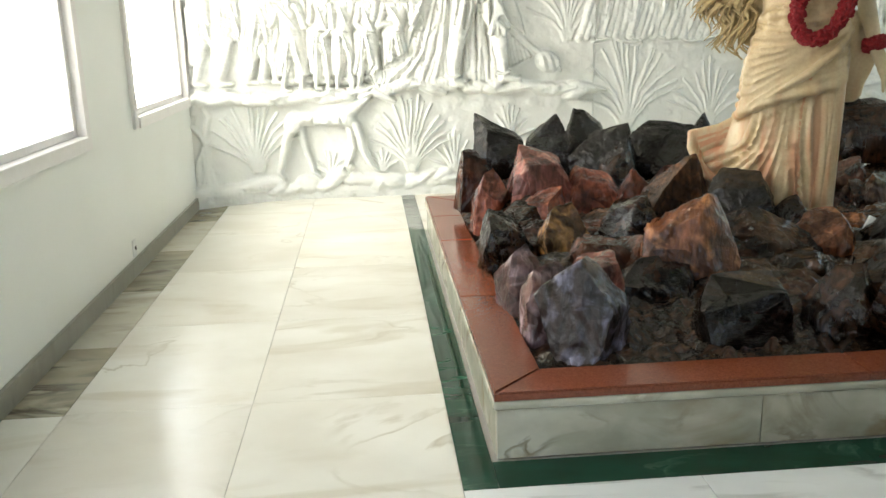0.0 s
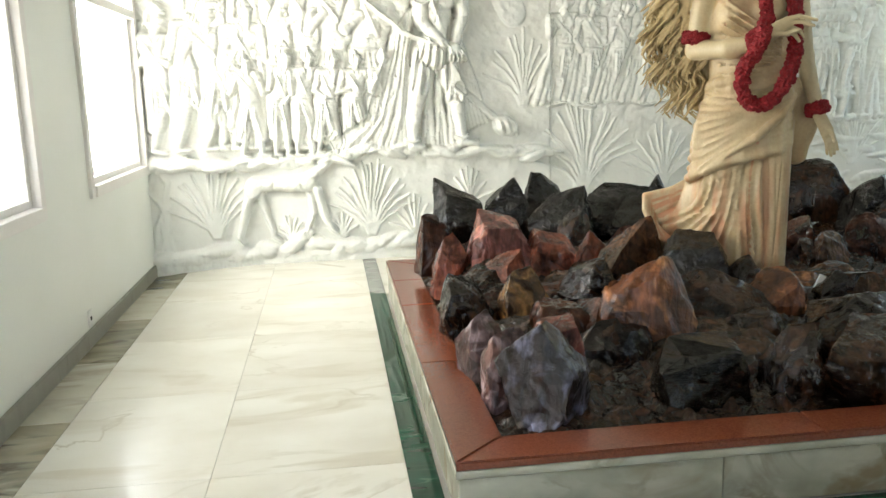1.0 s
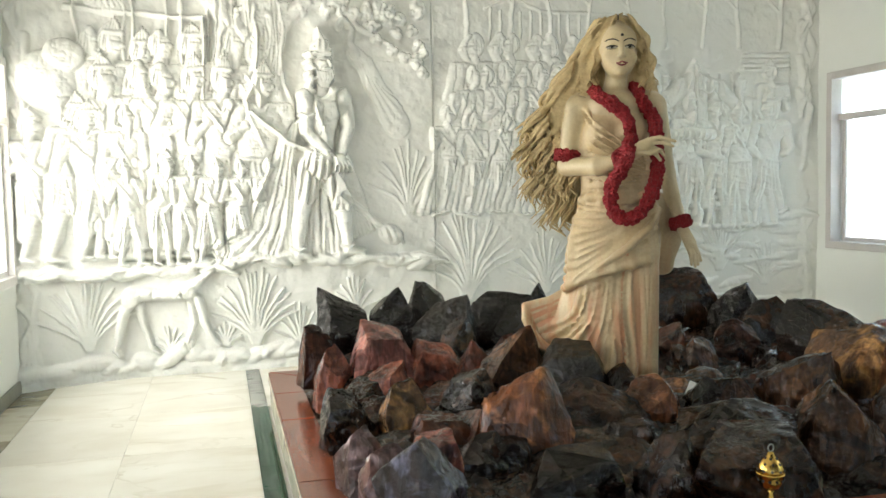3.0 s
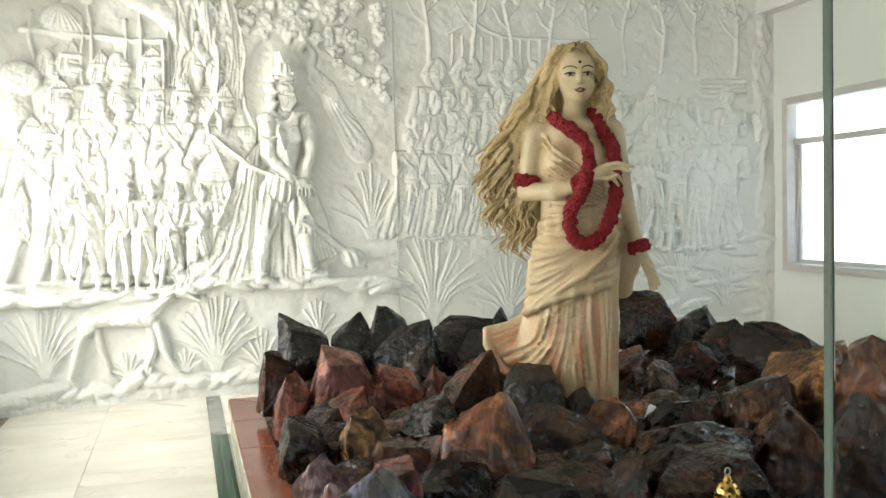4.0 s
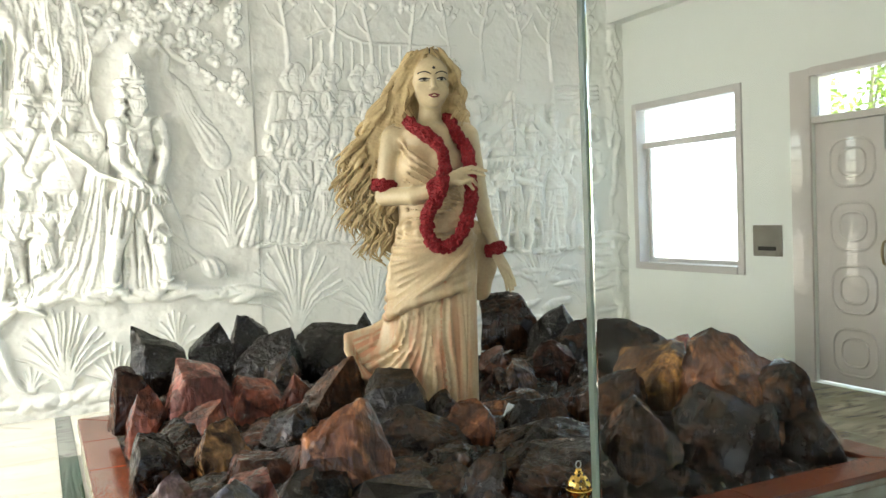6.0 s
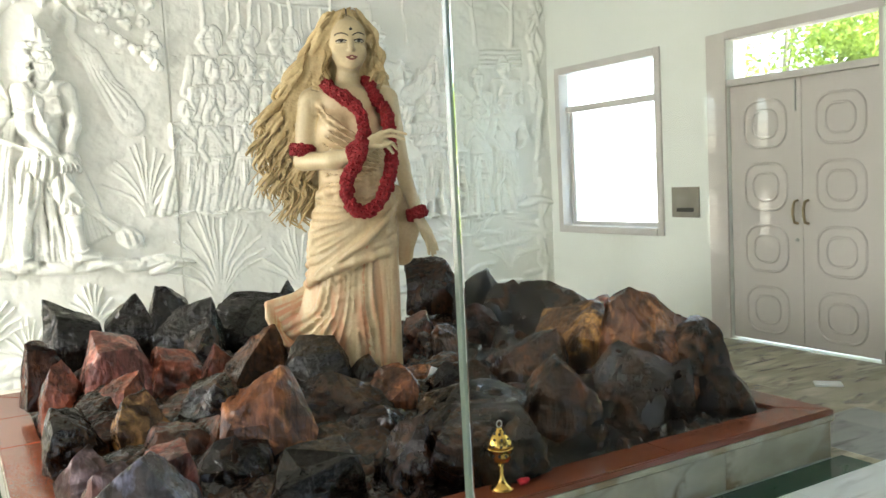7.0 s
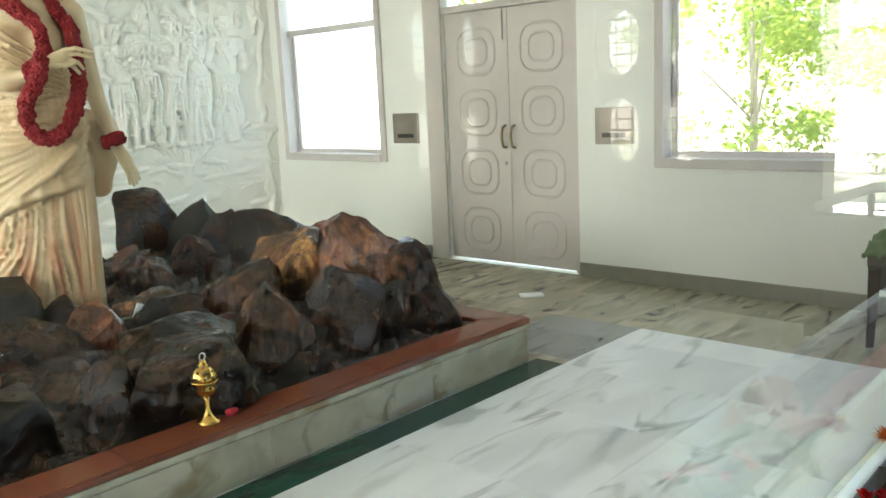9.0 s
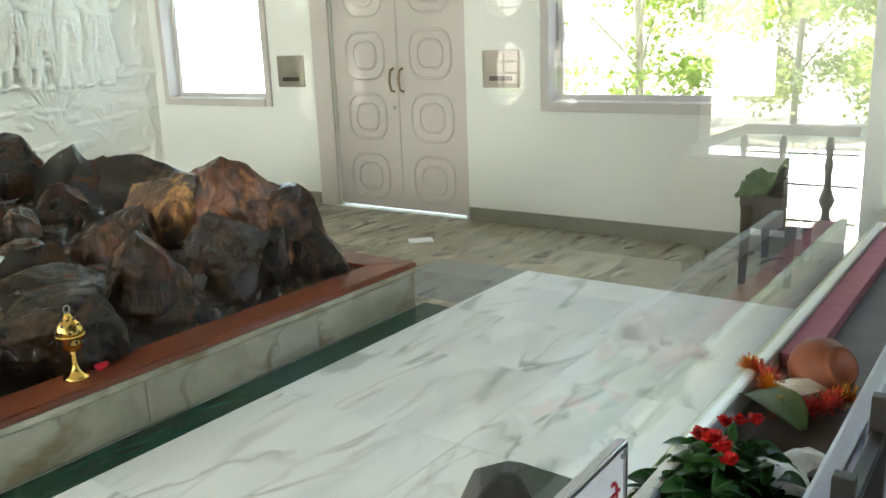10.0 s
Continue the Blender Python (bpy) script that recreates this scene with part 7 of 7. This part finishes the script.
for v in bm.verts:
    v.co *= g.uniform(0.7, 1.15)
    v.co.z = max(v.co.z * 0.6, -0.010)
tagged(part("loose_flower", bm, BLOOM, at=(2.02, 2.41, PZ + 0.010)), "single bright red flower lying on the granite rim", "flower")
# small pale slip tucked among the stones by the statue's foot
bm = bmesh.new()
box(bm, (-0.03, -0.01, 0), (0.03, 0.01, 0.11), 0.003)
tagged(part("paper_slip", bm, M["paper"], at=pose(2.20, 3.46, 0.40, -12, 24, -20)), "white folded slip tucked between the boulders", "paper")

# wooden chair with a green cloth by the wall
WOODY = mat("dark_wood", (0.07, 0.045, 0.028), 0.4, (0.04, 0.024, 0.014), 14, 0.8, 0.15, 40)
CLOTHG = mat("green_cloth", (0.10, 0.17, 0.05), 0.85, (0.06, 0.11, 0.03), 20, 0.8, 0.3, 90)
chair = thing("chair", pose(5.36, 0.84, 0, 0, 0, 184) @ Matrix.Diagonal((1.4, 0.72, 0.96, 1)), "dark wooden chair with a green cloth on it", "chair")
for x, y, dx in ((-0.19, 0.17, -0.04), (0.19, 0.17, 0.03), (-0.19, -0.16, -0.04), (0.19, -0.16, 0.03)):
    bm = bmesh.new()
    tube(bm, [(x + dx, y, 0), (x, y, 0.44), (x + 0.01, y, 0.46)], [0.036, 0.056, 0.058], 4)
    part("leg", bm, WOODY, chair)
part("seat", boxes(((-0.23, -0.2, 0.46), (0.23, 0.21, 0.52)), bevel=0.012), WOODY, chair)
part("backrest", boxes(((-0.21, 0.165, 0.53), (0.21, 0.195, 0.72)), bevel=0.008), WOODY, chair)
part("seat_frame", boxes(((-0.2, -0.18, 0.32), (0.2, 0.19, 0.46)), bevel=0.006), WOODY, chair)
bm = bmesh.new()
bmesh.ops.create_grid(bm, x_segments=24, y_segments=24, size=0.5)
for v in bm.verts:
    v.co = Vector((v.co.x * 0.5, v.co.y * 0.46, 0.535 + 0.17 * max(0, min(1, v.co.y * 4 + 0.1)) + 0.05 * noise.noise(v.co * 6) + 0.03 * noise.noise(v.co * 14) + 0.11 * max(0, 0.5 - abs(v.co.x))))
bmesh.ops.solidify(bm, geom=bm.faces, thickness=0.012)
tagged(part("cloth", bm, CLOTHG, smooth=True, at=pose(5.36, 0.84, 0, 0, 0, 184) @ Matrix.Diagonal((1.4, 0.72, 0.96, 1))), "crumpled green cloth draped over the chair", "cloth")

# black lidded box standing inside the glass
coll = thing("collection_box", pose(1.93, 0.57, 0, 0, 0, 20), "black box with a sloping lid and an orange flower", "box")
BLACK = mat("black_lacquer", (0.012, 0.012, 0.012), 0.35, (0.025, 0.022, 0.02), 12, 0.7)
part("body", boxes(((-0.13, -0.11, 0), (0.13, 0.11, 0.30)), bevel=0.006), BLACK, coll)
bm = bmesh.new()
lo = [bm.verts.new(p) for p in ((-0.15, -0.13, 0.302), (0.15, -0.13, 0.302), (0.15, 0.13, 0.302), (-0.15, 0.13, 0.302))]
hi = [bm.verts.new(p) for p in ((-0.03, -0.02, 0.40), (0.03, -0.02, 0.40), (0.03, 0.02, 0.40), (-0.03, 0.02, 0.40))]
bm.faces.new(lo[::-1])
bm.faces.new(hi)
for i in range(4):
    bm.faces.new((lo[i], lo[(i + 1) % 4], hi[(i + 1) % 4], hi[i]))
bmesh.ops.bevel(bm, geom=list(bm.edges), offset=0.004, segments=2, affect="EDGES")
part("lid", bm, BLACK, coll)

# ---- offerings in the trough on the low wall ----
TROUGH = mat("trough_marble", (0.70, 0.72, 0.64), 0.25, (0.62, 0.64, 0.56), 5, 0.7)
PINK = mat("pink_cloth", (0.42, 0.15, 0.17), 0.8, (0.34, 0.11, 0.13), 18, 0.8, 0.2, 120)
GREYP = mat("grey_lilac_paint", (0.40, 0.40, 0.46), 0.35, (0.33, 0.33, 0.39), 6, 0.7)
LINING = mat("stained_lining", (0.13, 0.11, 0.09), 0.6, (0.08, 0.06, 0.05), 10, 0.8)
trough = thing("offering_trough", (0, 0, 0), "long shallow trough with pale rims for offerings", "trough")
part("support", boxes(((0.42, -0.15, 0), (4.16, 0.136, 0.52)), bevel=0.005), GREYP, trough)
part("far_rim", boxes(((0.42, 0.108, 0.52), (4.16, 0.140, 0.602)), bevel=0.008), TROUGH, trough)
part("near_rim", boxes(((0.42, -0.158, 0.52), (4.16, -0.115, 0.615)), bevel=0.01), GREYP, trough)
part("lining", boxes(((0.43, -0.114, 0.521), (4.15, 0.107, 0.55)), bevel=0.003), LINING, trough, "stained grey-brown lining")
part("inner_lip", boxes(((2.50, 0.030, 0.551), (4.14, 0.106, 0.590)), bevel=0.004), PINK, trough)
frame_ob = thing("metal_stand", (0, 0, 0), "dark iron stand beside the trough", "stand")
for lo, hi in (((2.06, -0.205, 0), (2.09, -0.17, 0.70)), ((1.70, -0.205, 0), (1.73, -0.17, 0.70))):
    part("post", boxes((lo, hi), bevel=0.003), M["iron"], frame_ob)
part("bar", boxes(((1.731, -0.20, 0.60), (2.059, -0.175, 0.63)), bevel=0.003), M["iron"], frame_ob)

# clay pot
CLAYM = mat("fired_clay", (0.26, 0.075, 0.025), 0.55, (0.17, 0.045, 0.016), 14, 0.8, 0.2, 50)
tagged(part("clay_pot", lathe([(0, 0.0), (0.035, 0.002), (0.065, 0.03), (0.078, 0.065), (0.070, 0.10), (0.045, 0.118), (0.040, 0.124), (0.046, 0.132), (0.038, 0.134), (0.030, 0.12), (0, 0.112)], 32), CLAYM, smooth=True,
            at=pose(2.39, 0.03, 0.585, 62, 0, -30)), "round brown fired clay pot lying on its side", "pot")
# tinsel and thread
TINS = mat("gold_tinsel", (0.85, 0.50, 0.06), 0.25, (0.75, 0.30, 0.04), 60, 0.8, metallic=0.8)
THREAD = mat("red_thread", (0.62, 0.06, 0.03), 0.6, (0.5, 0.03, 0.02), 60, 0.8)


def tinsel(at, length, turn, seed):
    g = random.Random(seed)
    ob = thing("tinsel_garland", pose(*at, 0, 0, turn), "frayed red thread garland with gold tinsel ends", "garland", "tinsel garlands")
    for nm, m, n, x0, x1 in (("thread", THREAD, 520, 0.15, 0.85), ("tinsel", TINS, 420, 0.0, 0.3), ("tinsel", TINS, 300, 0.7, 1.0)):
        bm = bmesh.new()
        for i in range(n):
            u = g.uniform(x0, x1)
            c = Vector(((u - 0.5) * length, 0.012 * math.sin(u * 9), 0.014))
            d = Vector((g.gauss(0, 0.6), g.gauss(0, 1), abs(g.gauss(0, 0.8)) - 0.1)).normalized() * g.uniform(0.02, 0.045)
            s = d.cross(Vector((0.3, 0.2, 1))).normalized() * 0.002
            bm.faces.new([bm.verts.new(p) for p in (c - s, c + s, c + d + s * 0.6, c + d - s * 0.6)])
        part(nm, bm, m, ob)


tinsel((2.29, 0.085, 0.58), 0.19, 35, 1)
tinsel((2.20, -0.045, 0.575), 0.20, -40, 2)
# packets
PACK = mat("clear_packet", (0.75, 0.68, 0.55), 0.22, (0.55, 0.42, 0.28), 40, 0.9, 0.6, 40)
WPACK = mat("white_packet", (0.80, 0.80, 0.77), 0.25, (0.60, 0.60, 0.58), 30, 0.9, 0.6, 40)


def packet(name, at, w, l, h, m, label, seed):
    bm = bmesh.new()
    bmesh.ops.create_cube(bm, size=1)
    bmesh.ops.subdivide_edges(bm, edges=bm.edges, cuts=5, use_grid_fill=True)
    for v in bm.verts:
        e = min(1, 2.2 * (0.5 - abs(v.co.x)) + 0.15) * min(1, 2.2 * (0.5 - abs(v.co.y)) + 0.15)
        p = Vector((v.co.x * w, v.co.y * l, v.co.z * h * (0.25 + 0.75 * e)))
        v.co = p + Vector((1, 1, 1)) * 0.006 * noise.noise(p * 60 + Vector((seed, 0, 0)))
    tagged(part(name, bm, m, at=at), label, "packet")


packet("sweet_packet", pose(2.27, -0.005, 0.60, 8, -6, 60), 0.075, 0.12, 0.045, PACK, "crinkled clear packet of brown sweets", 1)
packet("powder_packet", pose(1.87, -0.05, 0.585, 14, 0, 20), 0.085, 0.11, 0.05, WPACK, "small clear bag of white powder", 2)
packet("powder_packet", pose(1.97, -0.075, 0.575, -6, 0, 60), 0.07, 0.085, 0.04, WPACK, "crumpled small white paper packet", 3)
# leaf cup and heap of green leaves with red flowers
LEAFG = mat("betel_leaf", (0.030, 0.12, 0.018), 0.35, (0.016, 0.075, 0.010), 20, 0.8, 0.1, 90)
LEAFP = mat("pale_leaf", (0.14, 0.20, 0.06), 0.5, (0.10, 0.15, 0.04), 20, 0.8, 0.1, 90)


def leaf_mesh(l, w, curl, m):
    bm = bmesh.new()
    rows = []
    for i in range(9):
        u = i / 8
        ww = w * math.sin(math.pi * min(1, u * 0.96 + 0.03)) ** 0.7
        rows.append([bm.verts.new((k * ww, u * l, curl * (u - 0.4) ** 2 + 0.25 * abs(k) * ww)) for k in (-1, -0.5, 0, 0.5, 1)])
    for a, b in zip(rows, rows[1:]):
        for k in range(4):
            bm.faces.new((a[k], a[k + 1], b[k + 1], b[k]))
    bmesh.ops.solidify(bm, geom=bm.faces, thickness=0.0012)
    return to_mesh("leaf", bm, m)


tagged(part("leaf_plate", leaf_mesh(0.20, 0.055, -0.12, LEAFP), None, smooth=True, at=pose(2.07, -0.05, 0.61, 6, 0, -37)), "broad pale green leaf laid over the offerings", "leaf")
heap = thing("leaf_heap", (1.74, 0.035, 0.55), "heap of glossy dark green leaves", "leaves")
g = random.Random(8)
kinds = [leaf_mesh(0.06, 0.017, -0.06, LEAFG), leaf_mesh(0.05, 0.014, 0.06, LEAFG), leaf_mesh(0.07, 0.026, -0.05, LEAFG)]
for i in range(299):
    a, r = g.uniform(0, 6.3), 0.10 * math.sqrt(g.random())
    z = 0.006 + 0.085 * (1 - (r / 0.10) ** 2) * g.uniform(0.3, 1.1)
    part("leaf", kinds[i % 3], None, heap, smooth=True, at=pose(r * math.cos(a) * 1.7 + 0.06, r * math.sin(a), z, g.uniform(-20, 25), g.uniform(-30, 30), g.uniform(0, 360)))


def red_bloom(at, seed):
    g = random.Random(seed)
    bm = bmesh.new()
    for i in range(22):
        m = pose(0, 0, 0, 0, 0, i * 137.5) @ pose(0, 0, 0.004, 0, -20 - 55 * g.random(), 0)
        l = g.uniform(0.018, 0.03)
        bm.faces.new([bm.verts.new(m @ Vector(q)) for q in ((0, 0, 0), (l * 0.5, l * 0.4, 0.004), (l, 0.15 * l, 0), (l * 0.9, -0.2 * l, 0.003), (l * 0.5, -l * 0.4, 0.004))])
    bmesh.ops.remove_doubles(bm, verts=bm.verts, dist=0.0012)
    tagged(part("hibiscus", bm, BLOOM2, smooth=False, at=at), "bright red flower lying on the leaves", "flower", "red flowers on the leaves")


BLOOM2 = mat("bloom_scarlet", (0.62, 0.012, 0.010), 0.5, (0.45, 0.006, 0.006), 60, 0.8, 0.2, 200)
for i, p in enumerate(((1.98, 0.085, 0.60), (2.00, 0.06, 0.602), (2.02, 0.03, 0.60), (1.83, 0.09, 0.635), (1.81, 0.065, 0.65), (1.80, 0.045, 0.652), (1.775, 0.02, 0.65), (1.755, 0.0, 0.64))):
    red_bloom(pose(*p, g.uniform(-20, 20), g.uniform(-20, 20), g.uniform(0, 360)), i)

# lettered board at the trough
board = thing("notice_board", (0, 0, 0), "white notice board with dark red letters", "sign")
part("board", boxes(((0.86, 0.062, 0.551), (1.425, 0.076, 0.823)), bevel=0.002), M["paper"], board)
REDL = mat("sign_red", (0.40, 0.02, 0.03), 0.5, scale=40)
for lo, hi in (((0.861, 0.058, 0.815), (1.424, 0.0615, 0.822)), ((1.417, 0.058, 0.56), (1.424, 0.0615, 0.814))):
    part("border", boxes((lo, hi)), M["steel"], board)
txt = bpy.data.curves.new("letters", "FONT")
txt.body = "ी डाले"
txt.size, txt.extrude, txt.align_x = 0.07, 0.001, "RIGHT"
txt_ob = new("letters", txt)
txt_ob.parent = board
txt_ob.matrix_basis = pose(1.402, 0.0605, 0.712, 90, 0, 0)
txt.materials.append(REDL)
bm = bmesh.new()
lathe([(0, 0), (0.004, 0), (0.004, 0.003), (0, 0.003)], 10, bm, pose(1.409, 0.061, 0.803, 90, 0, 0))
part("screw", bm, M["steel"], board)
# ---- floor slabs ----
for x0, y0, x1, y1, key in SLABS:
    part("slab", boxes(((x0, y0, -0.03), (x1, y1, 0.0))), M[key], floor)
